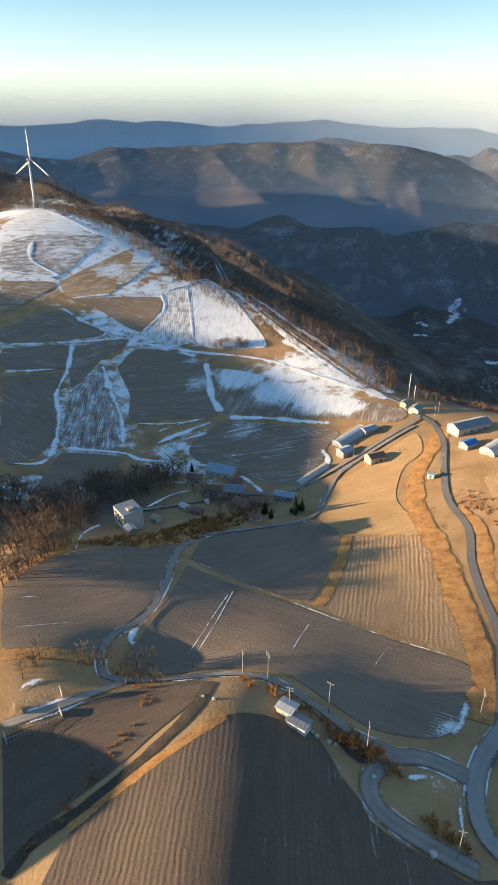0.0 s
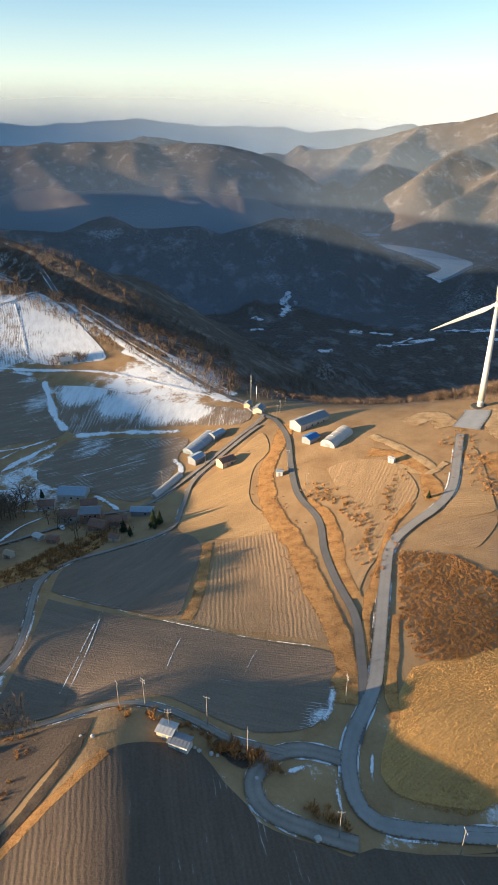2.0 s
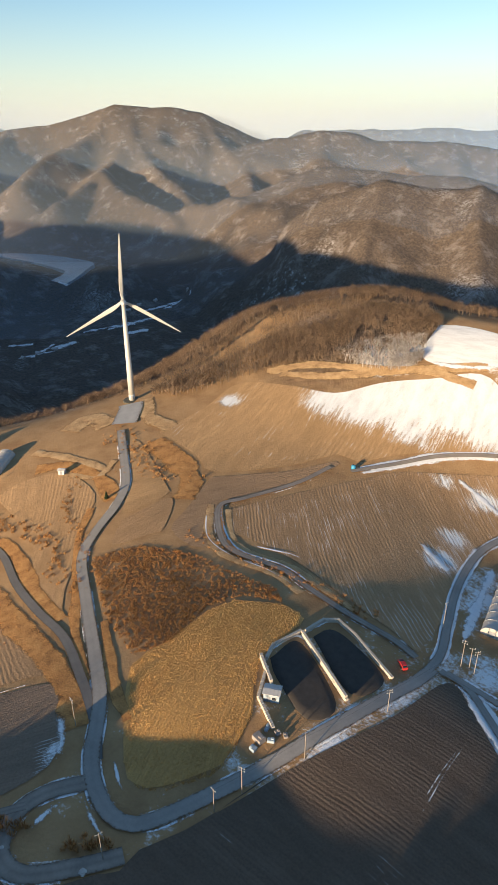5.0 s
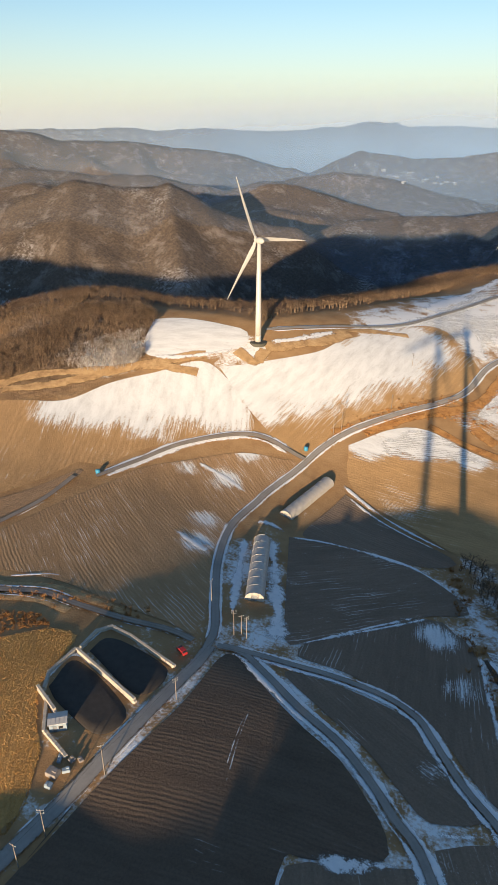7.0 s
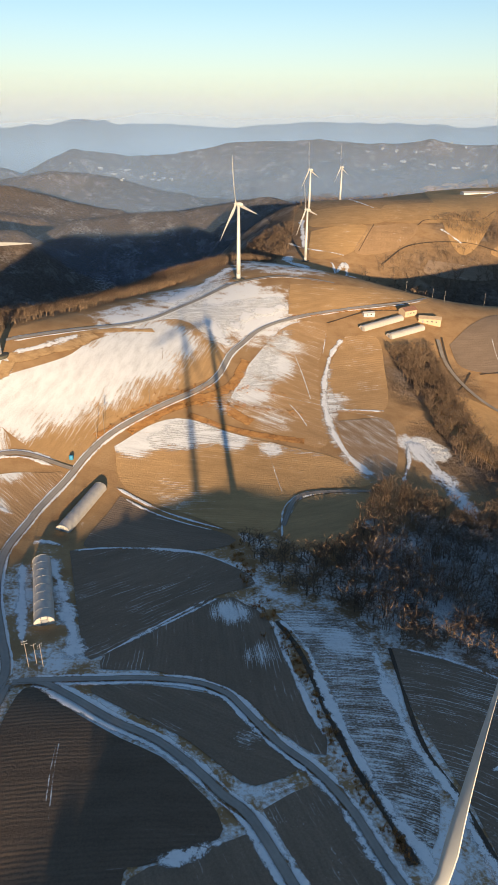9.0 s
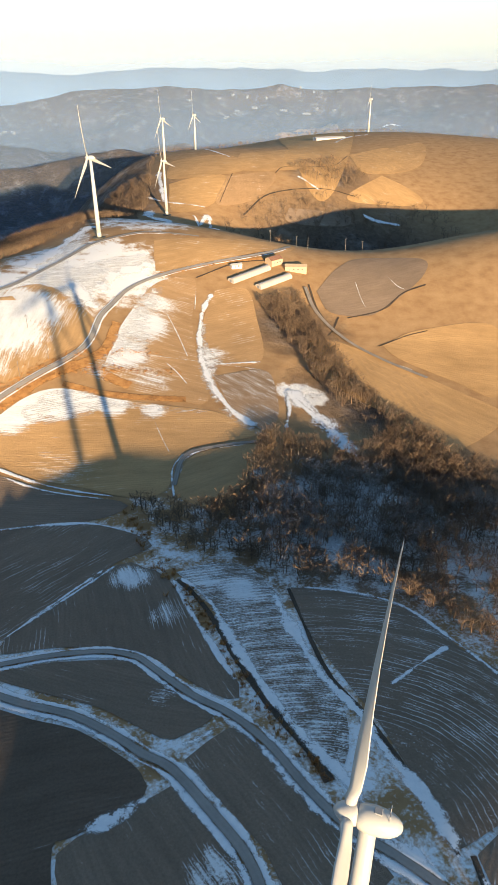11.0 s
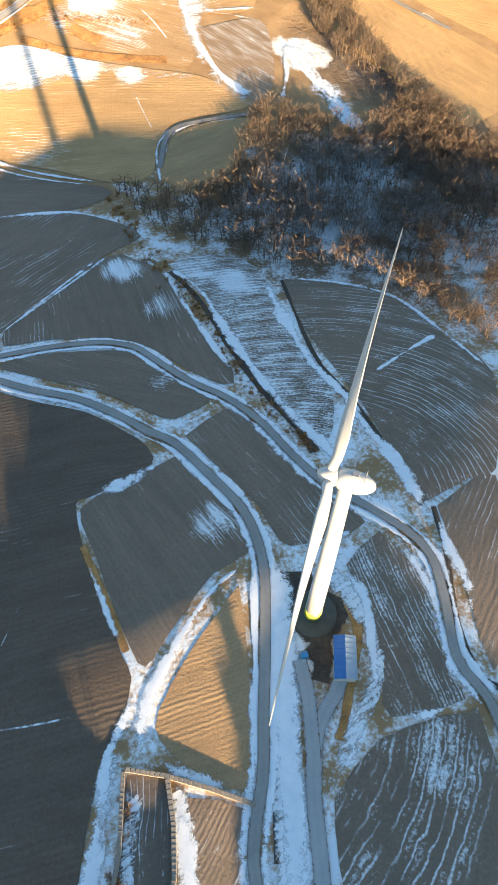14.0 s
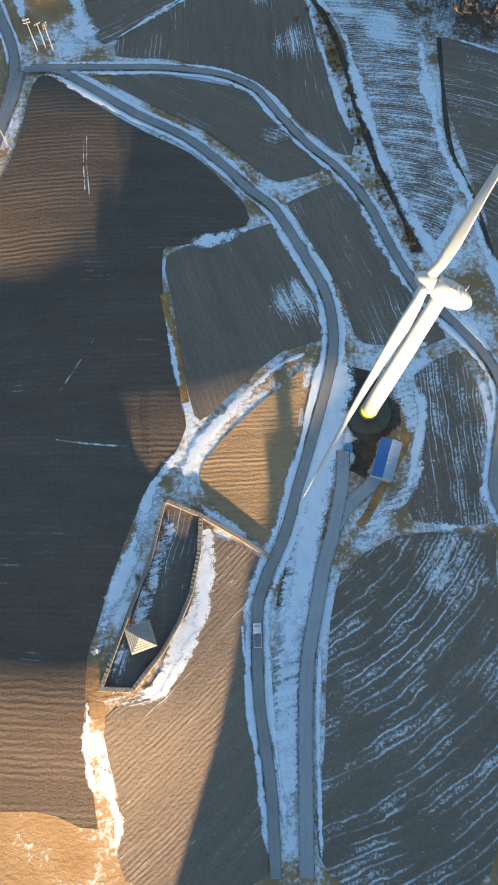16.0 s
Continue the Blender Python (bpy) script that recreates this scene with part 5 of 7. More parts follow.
drift([(-856.5, -357), (-788, -295.5), (-725.5, -230)], 8, 0.75)
drift([(-341.5, 57), (-350, 63)], 3, 0.75)
drift([(-330.5, 8), (-311, 12.5), (-293.5, -2.5)], 2.4, 0.75)
drift([(-601, -292), (-612.5, -260), (-604, -237.5)], 4, 0.75)
drift([(-570.5, -219), (-587, -181), (-594.5, -140)], 3.5, 0.75)
drift([(-140.5, -50), (-150.5, -52), (-157.5, -49)], 2.2, 0.75)
drift([(-116, 34), (-121.5, 40.5), (-133, 45.5)], 4, 0.75)
drift([(-115.5, -75.5), (-121.5, -71), (-123, -64)], 2, 0.75)
drift([(-118, -60.5), (-124, -61)], 1.5, 0.75)
drift([(-100, 22.5), (-104, 24.5), (-106.5, 33.5)], 1.6, 0.75)
drift([(-105.5, 37.5), (-97.5, 36), (-88.5, 35.5)], 1.2, 0.75)
drift([(-106, 7), (-100, 13)], 2.2, 0.75)
drift([(-89, 29), (-87.5, 36.5)], 1.5, 0.75)
drift([(-111, 49.5), (-101.5, 46), (-95, 45.5)], 1.2, 0.75)
drift([(-116.5, 33), (-119.5, 41.5)], 3, 0.75)
drift([(-156.5, 138), (-140, 146.5), (-133, 145.5)], 1.4, 0.75)
drift([(-106.5, 116), (-105, 131.5), (-96.5, 132.5)], 1.2, 0.75)
drift([(-108, 100.5), (-106.5, 116), (-82, 108.5)], 1.2, 0.75)
drift([(-60, 139), (-43.5, 128.5), (-26, 121)], 2, 0.75)
drift([(-88.5, 59.5), (-90, 68)], 1, 0.75)
drift([(-1426.5, 714.5), (-1418, 824)], 18, 0.75)
drift([(-1497, 940), (-1509.5, 1087)], 14, 0.75)
drift([(-1620.5, 275.5), (-1583.5, 303)], 14, 0.75)
drift([(-1659, 361.5), (-1696, 400)], 16, 0.75)
drift([(-1474.5, 490.5), (-1461.5, 528.5)], 14, 0.75)
drift([(-1344, 542), (-1408, 634)], 12, 0.75)
drift([(-1847.5, 864), (-1820, 921.5)], 16, 0.75)
drift([(-1479, 491), (-1474.5, 534)], 12, 0.75)
drift([(-1358, 519), (-1360, 614)], 10, 0.75)
drift([(-1665.5, 359), (-1712.5, 402)], 16, 0.75)
verge([(-74.5, -58.5), (-82, -55), (-88, -47.5), (-100, -36.5), (-113.5, -27), (-126.5, -24)], 4, 'ditch')
verge([(-84, -48.5), (-92, -41), (-102, -30.5), (-112.5, -18.5)], 3.5, 'grass')
verge([(-114.5, 8), (-108.5, 14.5), (-109.5, 21.5)], 5, 'ditch')
verge([(-133, -85), (-135, -70), (-134.5, -59)], 7, 'grass')
verge([(-176, -105), (-199.5, -88.5), (-215, -66), (-224, -49), (-257.5, -25.5)], 7, 'grass')
verge([(-235, 19), (-194, 11.5), (-174, 5.5)], 6, 'grass')
verge([(-335, 77.5), (-308.5, 65.5), (-285.5, 55), (-253.5, 51), (-217, 54), (-183, 53), (-158.5, 53), (-137, 50.5), (-123.5, 46)], 11, 'grass')
verge([(-251, 67), (-229, 72), (-196, 66.5), (-171, 63.5)], 8, 'grass')
verge([(-228, 108.5), (-211.5, 93), (-186, 79), (-162, 65.5), (-137, 56.5)], 5, 'grass')
verge([(-158, 74.5), (-131.5, 62), (-116, 57.5)], 5, 'grass')
verge([(-280.5, 107), (-271, 119), (-247, 123.5), (-226, 119)], 10, 'grass')
verge([(-255.5, 160), (-231, 158), (-212, 152), (-202, 140)], 16, 'grass')
verge([(48, 163.5), (47.5, 121), (52, 101.5), (56, 77), (57, 61.5)], 1.6, 'ditch')
verge([(11, 178), (18, 158.5), (24.5, 127), (29, 108), (34.5, 93), (36.5, 83.5)], 3.2, 'ditch')
verge([(60, 61), (58, 48.5), (53.5, 32.5), (54, 20.5), (57.5, 17.5)], 2.2, 'ditch')
verge([(22, 50.5), (20.5, 39.5), (24.5, 36), (30.5, 42.5)], 9, 'ditch')
verge([(-25, 69.5), (-20, 52.5), (-17, 41)], 2.4, 'grass')
verge([(30.5, 44), (32, 35.5), (28.5, 27.5), (22, 15)], 3, 'grass')
verge([(20, 31.5), (24, 33.5), (21, 26.5)], 6, 'ditch')
verge([(17, 54.5), (13, 34.5), (8, 12.5), (5, -2)], 1.2, 'ditch')
verge([(-79, 300), (-52, 328), (-25, 353), (-8, 341), (1.5, 336)], 9, 'grass')
verge([(-2.5, 403.5), (-13, 367), (-44, 336), (-65, 309.5)], 8, 'grass')
verge([(-34.5, 333.5), (-6.5, 326.5), (31, 323)], 6, 'grass')
verge([(32, 476), (83, 499.5), (133, 515.5)], 5, 'grass')
verge([(-160.5, 304), (-192, 295), (-229.5, 266), (-255.5, 252.5)], 9, 'bank')
verge([(-134.5, 340.5), (-110, 363), (-95.5, 386)], 10, 'bank')
verge([(-148, 330), (-135.5, 326.5), (-133.5, 338.5)], 8, 'bank')
verge([(-265.5, 250), (-246.5, 269.5), (-208.5, 285.5), (-187.5, 300.5), (-162.5, 319)], 10, 'bank')
verge([(-259.5, 176), (-280.5, 174.5), (-303.5, 188)], 14, 'bank')
verge([(-304.5, 137.5), (-310, 154), (-290.5, 155)], 16, 'bank')
verge([(-297.5, 114), (-274.5, 124), (-248.5, 130.5)], 7, 'bank')
verge([(-262, 115.5), (-249, 124), (-255, 137)], 6, 'bank')
verge([(-109, 378), (-88.5, 397), (-63.5, 412)], 6, 'bank')


# ---- snow lying in banks and broken sheets near the lanes ----
field('speckled snow on the strip between two lanes', [(17.5, 50), (13, 35.5), (9.5, 23), (7, 11.5), (4.5, -5), (4, -20.5), (5.5, -41), (10, -42), (10.5, -26.5), (10.5, -16.5), (12, -0.5), (14.5, 16.5), (17, 28.5), (19.5, 41)], 20, 0.45, 0.40, 1.4, h=0.2)
field('bank of snow beside the walled garden', [(-11.5, 13), (-9, 12.5), (-9, 2.5), (-10.5, -7), (-12.5, -13), (-16.5, -19.5), (-21.5, -22), (-28, -22), (-27.5, -20.5), (-21.5, -19.5), (-18, -15.5), (-16, -7.5), (-13.5, -4.5), (-12, 2.5)], 20, 0.45, 0.50, 1.4, h=0.2)
field('thin snow round the turbine yard', [(26, 49.5), (33.5, 47.5), (36, 35), (33.5, 22.5), (19.5, 8.5), (16.5, 6), (19, 11), (25.5, 19.5), (31.5, 26.5), (32.5, 35.5), (29, 44)], 20, 0.45, 0.38, 1.4, h=0.2)
field('strip of snow beside the crest field', [(-23, 21.5), (-20.5, 21.5), (-24, 9), (-27, -3), (-30.5, -13.5), (-32.5, -12.5), (-29.5, 1), (-26.5, 10.5)], 20, 0.45, 0.36, 1.4, h=0.2)
field('snow along the garden wall', [(-19.5, 14), (-17, 13.5), (-19.5, 4), (-21, -4.5), (-25, -11.5), (-27.5, -18), (-28.5, -18), (-25.5, -9.5), (-23, 1), (-21.5, 9.5)], 20, 0.45, 0.40, 1.4, h=0.2)
field('melting snow on the hill field', [(-26, 348), (-12, 367), (1, 407.5), (16.5, 449), (33, 462.5), (32.5, 442.5), (20.5, 408), (16, 374.5), (0, 365), (-12, 337.5)], 20, 0.45, 0.27, 1.4, h=0.2)
field('bank of snow beside the terraced track', [(50, 411.5), (59, 427.5), (53.5, 389), (58, 371), (63, 361.5), (55, 358.5), (50.5, 329), (56.5, 305.5), (70.5, 285.5), (64.5, 286.5), (50, 307), (43, 341), (44.5, 377.5)], 20, 0.45, 0.36, 1.4, h=0.2)
field('old snow below the crest lane', [(-73, 427.5), (-53.5, 473.5), (-27.5, 562.5), (-13, 544), (-32.5, 479.5), (-8.5, 495), (26.5, 506), (29, 486), (-7, 453), (-23, 412), (-47, 435.5), (-59.5, 426.5)], 20, 0.45, 0.30, 1.4, h=0.2)
field('rim of snow along the rounded field', [(-54.5, 310.5), (-39, 327.5), (-20.5, 328.5), (-9.5, 323), (16, 317.5), (43.5, 311.5), (33, 308.5), (-2, 314.5), (-19, 308.5), (-42.5, 299), (-53, 300.5)], 20, 0.45, 0.34, 1.4, h=0.2)
field('dark frosted floor of the sunken garden', [(-19.5, 18), (-13, 15.5), (-12.5, 8), (-13.5, 0), (-15.5, -6), (-18.5, -12), (-23.5, -18.5), (-28, -18.5), (-25, -5), (-22.5, 5)], 80, 0.28, 0.09, 1.2, snow=[(-20, 8, 3, 0.6), (-24, -6, 3, 0.6), (-21, 15, 3, 0.6), (-26, -13, 2.5, 0.6)], h=0.16)
# field edges, banks and old snow of the far hillside and the village
field('tan harvested field beside the gully', [(126.5, 400.0), (146.0, 394.0), (169.5, 370.5), (188.5, 340.5), (152.0, 260.5), (148.5, 278.0), (145.0, 329.0), (126.5, 361.5)], 30, 0.95, 0, 3)
field('tan terraced field on the far plateau', [(166.5, 911.0), (227.0, 925.0), (202.5, 873.0), (136.0, 836.0)], 80, 0.8, 0.03, 4)
field('tan terraced field on the far plateau', [(893.0, 3646.0), (1204.0, 3503.0), (432.5, 1185.5), (299.5, 1145.5)], 80, 1, 0.05, 4)
field('pale tan field on the far plateau', [(279.5, 1066.0), (391.0, 1138.0), (326.5, 983.0), (252.0, 954.0)], 60, 1, 0.05, 4)
field('pale tan field on the far plateau', [(379.5, 1054.0), (467.5, 1111.5), (452.5, 1006.5), (373.5, 961.0)], 60, 1, 0.05, 4)
drift([(154.0, 1097.5), (165.0, 1030.5), (179.0, 986.0)], 5.0, 0.70)
drift([(396.0, 1175.0), (446.5, 1250.5), (495.5, 1272.5)], 6.0, 0.75)
drift([(257.5, 925.5), (269.5, 907.5), (283.5, 885.0)], 5.0, 0.70)
drift([(1413.5, 3471.5), (1475.5, 3479.5), (1515.5, 3443.0)], 7.0, 0.80)
drift([(329.5, 848.5), (342.0, 837.5), (382.0, 828.0)], 6.0, 0.80)
drift([(73.0, 976.5), (69.5, 907.0), (68.0, 840.5)], 7.0, 0.80)
drift([(45.0, 882.0), (71.5, 839.0), (119.5, 820.5)], 4.0, 0.60)
drift([(96.0, 800.0), (99.5, 770.5), (92.0, 573.5)], 3.0, 0.70)
drift([(0.5, 371.0), (21.5, 368.0), (45.5, 365.0), (87.0, 358.0)], 0.7, 0.60)
drift([(30.0, 427.5), (35.0, 397.5), (38.5, 366.0)], 0.8, 0.60)
drift([(21.0, 366.5), (29.0, 352.5), (35.0, 335.5)], 0.7, 0.60)
drift([(56.5, 463.0), (50.0, 426.0)], 0.7, 0.55)
drift([(9.5, 318.0), (14.0, 290.0), (17.5, 270.5)], 0.5, 0.50)
drift([(93.5, 338.0), (95.5, 319.5), (106.0, 297.5), (111.0, 263.5)], 9.0, 0.85)
drift([(79.5, 288.5), (88.0, 312.0), (92.0, 334.5)], 3.0, 0.70)
drift([(101.0, 326.5), (107.5, 292.5), (112.0, 258.5)], 4.0, 0.75)
drift([(185.5, 481.0), (182.5, 455.5), (182.5, 438.0)], 0.6, 0.60)
drift([(212.0, 487.0), (216.0, 466.0), (222.5, 459.0)], 0.6, 0.60)
drift([(171.0, 375.5), (183.5, 369.0), (194.5, 354.5)], 0.7, 0.50)
verge([(146.0, 476.0), (144.0, 447.0), (146.5, 417.5)], 2.0, 'ditch')
verge([(164.0, 433.0), (194.0, 440.5), (217.0, 456.5), (237.5, 461.5)], 2.0, 'ditch')
verge([(174.5, 396.0), (198.5, 406.0), (217.0, 409.0)], 1.2, 'ditch')
verge([(123.5, 401.0), (143.0, 411.5), (157.5, 434.5)], 1.6, 'ditch')
verge([(58.0, 474.5), (92.5, 499.5), (121.5, 508.5)], 1.6, 'ditch')
verge([(229.0, 926.5), (252.0, 954.0), (326.5, 978.0), (374.5, 1045.0)], 1.6, 'ditch')
verge([(167.0, 915.5), (136.0, 836.0)], 1.0, 'ditch')
verge([(162.0, 815.5), (209.0, 867.5), (286.0, 893.0), (332.0, 884.5)], 2.8, 'ditch')
drift([(-357.0, -95.0), (-370.0, -79.0), (-379.5, -57.5)], 2.2, 0.70)
drift([(-348.0, -90.5), (-360.0, -75.5), (-370.0, -56.0)], 2.0, 0.70)
drift([(-340.0, -87.0), (-350.5, -73.5), (-359.5, -57.5)], 2.0, 0.70)
drift([(-332.5, -82.0), (-345.5, -64.0)], 2.0, 0.70)
drift([(-301.0, -75.5), (-296.5, -62.5), (-302.5, -51.0)], 2.2, 0.70)
drift([(-255.0, -76.5), (-278.5, -68.0), (-290.5, -55.5)], 1.6, 0.70)
drift([(-308.5, -36.5), (-294.0, -26.0), (-280.5, -19.0)], 2.0, 0.70)
drift([(-316.5, -66.0), (-308.0, -60.0), (-302.5, -48.0)], 2.5, 0.70)
drift([(-328.5, -78.0), (-321.5, -63.5), (-317.5, -50.0)], 3.0, 0.70)
drift([(-191.5, -85.0), (-215.5, -89.5), (-234.5, -86.0)], 1.5, 0.70)
verge([(-211.0, -72.5), (-227.0, -59.0), (-243.5, -45.0), (-264.0, -29.0)], 9.0, 'grass')
verge([(-204.5, -65.0), (-218.5, -55.0), (-237.0, -41.5)], 8.0, 'grass')
verge([(-190, 146), (-172, 130.5), (-156, 127), (-136, 132.5), (-122, 132)], 4.5, 'bank')
verge([(-182, 149), (-166, 137), (-154, 135), (-136, 140.5), (-120, 140), (-104, 140)], 4.0, 'bank')
drift([(-184, 146.5), (-168, 136.5), (-155, 133.5), (-137, 139), (-121, 138.5)], 1.1, 0.75)
drift([(-188, 142), (-172, 130), (-156, 128.5), (-140, 132.5), (-124, 133.5)], 0.9, 0.7)
drift([(-384, 47), (-405, 35), (-440, 15), (-504, -19), (-560, -44), (-620, -72)], 6.0, 0.80, 'bank of old snow beside the ridge road')
drift([(-400, 54), (-440, 32), (-504, -1), (-560, -27), (-640, -60)], 5.0, 0.75, 'bank of old snow beside the ridge road')
drift([(-50.0, 122.5), (-48.5, 109.0), (-46.5, 98.0), (-45.5, 92.0)], 0.34, 0.46, 'thin line of snow in a tractor track')
drift([(-50.5, 120.5), (-49.0, 106.5), (-47.0, 95.0)], 0.34, 0.46, 'thin line of snow in a tractor track')
drift([(-51.5, 33.0), (-40.0, 31.5), (-25.5, 30.5)], 0.34, 0.46, 'thin line of snow in a tractor track')
drift([(-37.5, 65.0), (-41.5, 55.0), (-45.5, 47.0), (-49.0, 40.5)], 0.34, 0.46, 'thin line of snow in a tractor track')
drift([(-185.5, -23.5), (-161.5, -27.0), (-137.5, -33.5)], 0.34, 0.46, 'thin line of snow in a tractor track')
drift([(-182.5, -24.5), (-159.5, -29.5), (-137.5, -36.0)], 0.34, 0.46, 'thin line of snow in a tractor track')
drift([(-202.0, -43.0), (-190.0, -24.0), (-171.5, 3.0), (-157.0, 27.0), (-147.0, 48.5)], 0.34, 0.46, 'thin line of snow in a tractor track')
drift([(-168.0, 4.5), (-152.0, -1.0), (-140.0, -4.0)], 0.34, 0.46, 'thin line of snow in a tractor track')
drift([(-155.5, 28.5), (-145.0, 22.5), (-129.5, 16.0)], 0.34, 0.46, 'thin line of snow in a tractor track')
drift([(-161.5, -99.0), (-165.5, -89.5), (-163.5, -77.0)], 0.34, 0.46, 'thin line of snow in a tractor track')
drift([(-146.5, -92.5), (-151.0, -78.0), (-155.0, -66.5)], 0.34, 0.46, 'thin line of snow in a tractor track')


# ---- woods, shrubs and single trees ----
def bark_material(name, low, high, twig):
    m, t, bs = material(name)
    g = t.nodes.new("ShaderNodeNewGeometry")
    v = coords(t)
    n = noise_tex(t, v, 0.05, 3)
    col = ramp(t, g.outputs["Random Per Island"], [(0.0, low), (0.55, high), (1.0, twig)])
    col = mix(t, 1.0, col, ramp(t, n, [(0.3, grey(0.7)), (0.7, grey(1.25))]), "MULTIPLY")
    t.links.new(col, bs.inputs["Base Color"])
    bs.inputs["Roughness"].default_value = 0.9
    bs.inputs["Specular IOR Level"].default_value = 0.1
    return m


M_OAK = bark_material("bare_oak", (0.08, 0.06, 0.046), (0.18, 0.13, 0.092), (0.27, 0.192, 0.13))
M_SHRUB = bark_material("dry_shrub", (0.22, 0.11, 0.045), (0.40, 0.21, 0.08), (0.52, 0.31, 0.13))
M_FROST = bark_material("frosted_twigs", (0.10, 0.085, 0.075), (0.34, 0.31, 0.29), (0.62, 0.60, 0.60))
M_PINE = bark_material("pine_needles", (0.018, 0.026, 0.014), (0.035, 0.05, 0.024), (0.06, 0.075, 0.035))
M_STALK = bark_material("maize_stalks", (0.60, 0.35, 0.115), (0.72, 0.45, 0.165), (0.80, 0.55, 0.25))


def tri_mesh(name, verts, mat, parent=None):
    """One mesh out of loose triangles, three rows of verts each, or welded faces given as index rows."""
    n = len(verts)
    me = bpy.data.meshes.new(name)
    me.vertices.add(n)
    me.vertices.foreach_set("co", np.asarray(verts, np.float32).ravel())
    me.loops.add(n)
    me.loops.foreach_set("vertex_index", np.arange(n, dtype=np.int32))
    me.polygons.add(n // 3)
    me.polygons.foreach_set("loop_start", np.arange(0, n, 3, dtype=np.int32))
    me.update(calc_edges=True)
    me.materials.append(mat)
    ob = new(name, me)
    ob.parent = parent
    return ob


def stick(a, b, ra, rb, sides=3):
    """Triangles of a tapered stick."""
    a, b = np.array(a, float), np.array(b, float)
    d = (b - a) / max(np.linalg.norm(b - a), 1e-6)
    u = np.cross(d, (0.3, 0.9, 0.1))
    u /= np.linalg.norm(u)
    w = np.cross(d, u)
    out = []
    for i in range(sides):
        p, q = 2 * math.pi * i / sides, 2 * math.pi * (i + 1) / sides
        c0, c1 = u * math.cos(p) + w * math.sin(p), u * math.cos(q) + w * math.sin(q)
        out += [a + c0 * ra, a + c1 * ra, b + c1 * rb, a + c0 * ra, b + c1 * rb, b + c0 * rb]
    return out


def bare_tree(rng, twigs=9, spread=0.38, limbs=8, thick=0.0085):
    """A leafless tree one metre tall, as triangles: trunk, limbs and thin twigs."""
    lean = (rng.uniform(-0.06, 0.06), rng.uniform(-0.06, 0.06))
    mid, top = (lean[0], lean[1], 0.45), (lean[0] * 2.2, lean[1] * 2.2, 0.82)
    out = stick((0, 0, -0.05), mid, 0.028, 0.018, 5) + stick(mid, top, 0.018, 0.006, 4)
    for i in range(limbs):
        h = rng.uniform(0.26, 0.76)
        a = i * 2.4 + rng.uniform(-0.4, 0.4)
        s = h / 0.82 * 2.2
        p = np.array((lean[0] * s, lean[1] * s, h))
        reach = spread * rng.uniform(0.7, 1.1) * (1.15 - 0.6 * h)
        q = p + np.array((math.cos(a) * reach, math.sin(a) * reach, reach * rng.uniform(0.5, 1.1)))
        out += stick(p, q, 0.011, 0.004)
        for k in range(twigs):
            f = rng.uniform(0.35, 1.0)
            s0 = p + (q - p) * f
            d = (q - p) / reach * rng.uniform(0.1, 0.2) + np.array([rng.uniform(-0.13, 0.13) for _ in range(3)])
            e = s0 + d
            wv = np.cross(d, (rng.uniform(-1, 1), rng.uniform(-1, 1), rng.uniform(-1, 1)))
            wv *= thick / max(np.linalg.norm(wv), 1e-6)
            out += [s0 - wv, s0 + wv, e]
    return np.array(out)


def shrub(rng, stems=26):
    """A dry bush one metre tall, as triangles."""
    out = []
    for _ in range(stems):
        a, r = rng.uniform(0, 6.28), rng.uniform(0.0, 0.35)
        s0 = np.array((math.cos(a) * r, math.sin(a) * r, -0.05))
        e = np.array((math.cos(a) * (r + rng.uniform(0.05, 0.5)), math.sin(a) * (r + rng.uniform(0.05, 0.5)), rng.uniform(0.45, 1.0)))
        wv = np.cross(e - s0, (rng.uniform(-1, 1), rng.uniform(-1, 1), rng.uniform(-1, 1)))
        wv *= 0.05 / max(np.linalg.norm(wv), 1e-6)
        out += [s0 - wv, s0 + wv, e]
        s1 = s0 * 0.4 + e * 0.6
        f = s1 + np.array((rng.uniform(-0.3, 0.3), rng.uniform(-0.3, 0.3), rng.uniform(0.1, 0.35)))
        out += [s1 - wv * 0.8, s1 + wv * 0.8, f]
    return np.array(out)


def stalk(rng):
    """A clump of dry upright stalks one metre tall, as triangles."""
    out = []
    for _ in range(9):
        s0 = np.array((rng.uniform(-0.45, 0.45), rng.uniform(-0.45, 0.45), -0.05))
        e = s0 + np.array((rng.uniform(-0.28, 0.28), rng.uniform(-0.28, 0.28), rng.uniform(0.6, 1.05)))
        a = rng.uniform(0, math.pi)
        wv = np.array((math.cos(a), math.sin(a), 0)) * 0.11
        out += [s0 - wv, s0 + wv, e]
    return np.array(out)


RNG = random.Random(11)
STALK_KINDS = [stalk(RNG) for _ in range(6)]
TREE_KINDS = [bare_tree(RNG) for _ in range(7)]
FAR_KINDS = [bare_tree(RNG, 3, 0.42, 6, 0.018) for _ in range(6)]
THIN_KINDS = [bare_tree(RNG, 5, 0.34) for _ in range(5)]
SHRUB_KINDS = [shrub(RNG) for _ in range(6)]


def in_outline(x, y, outline):
    inside = np.zeros(x.shape, bool)
    p = np.array(outline, float)
    for a, b in zip(p, np.roll(p, -1, 0)):
        cross = (a[1] > y) != (b[1] > y)
        with np.errstate(divide="ignore", invalid="ignore"):
            inside ^= cross & (x < (b[0] - a[0]) * (y - a[1]) / (b[1] - a[1]) + a[0])
    return inside


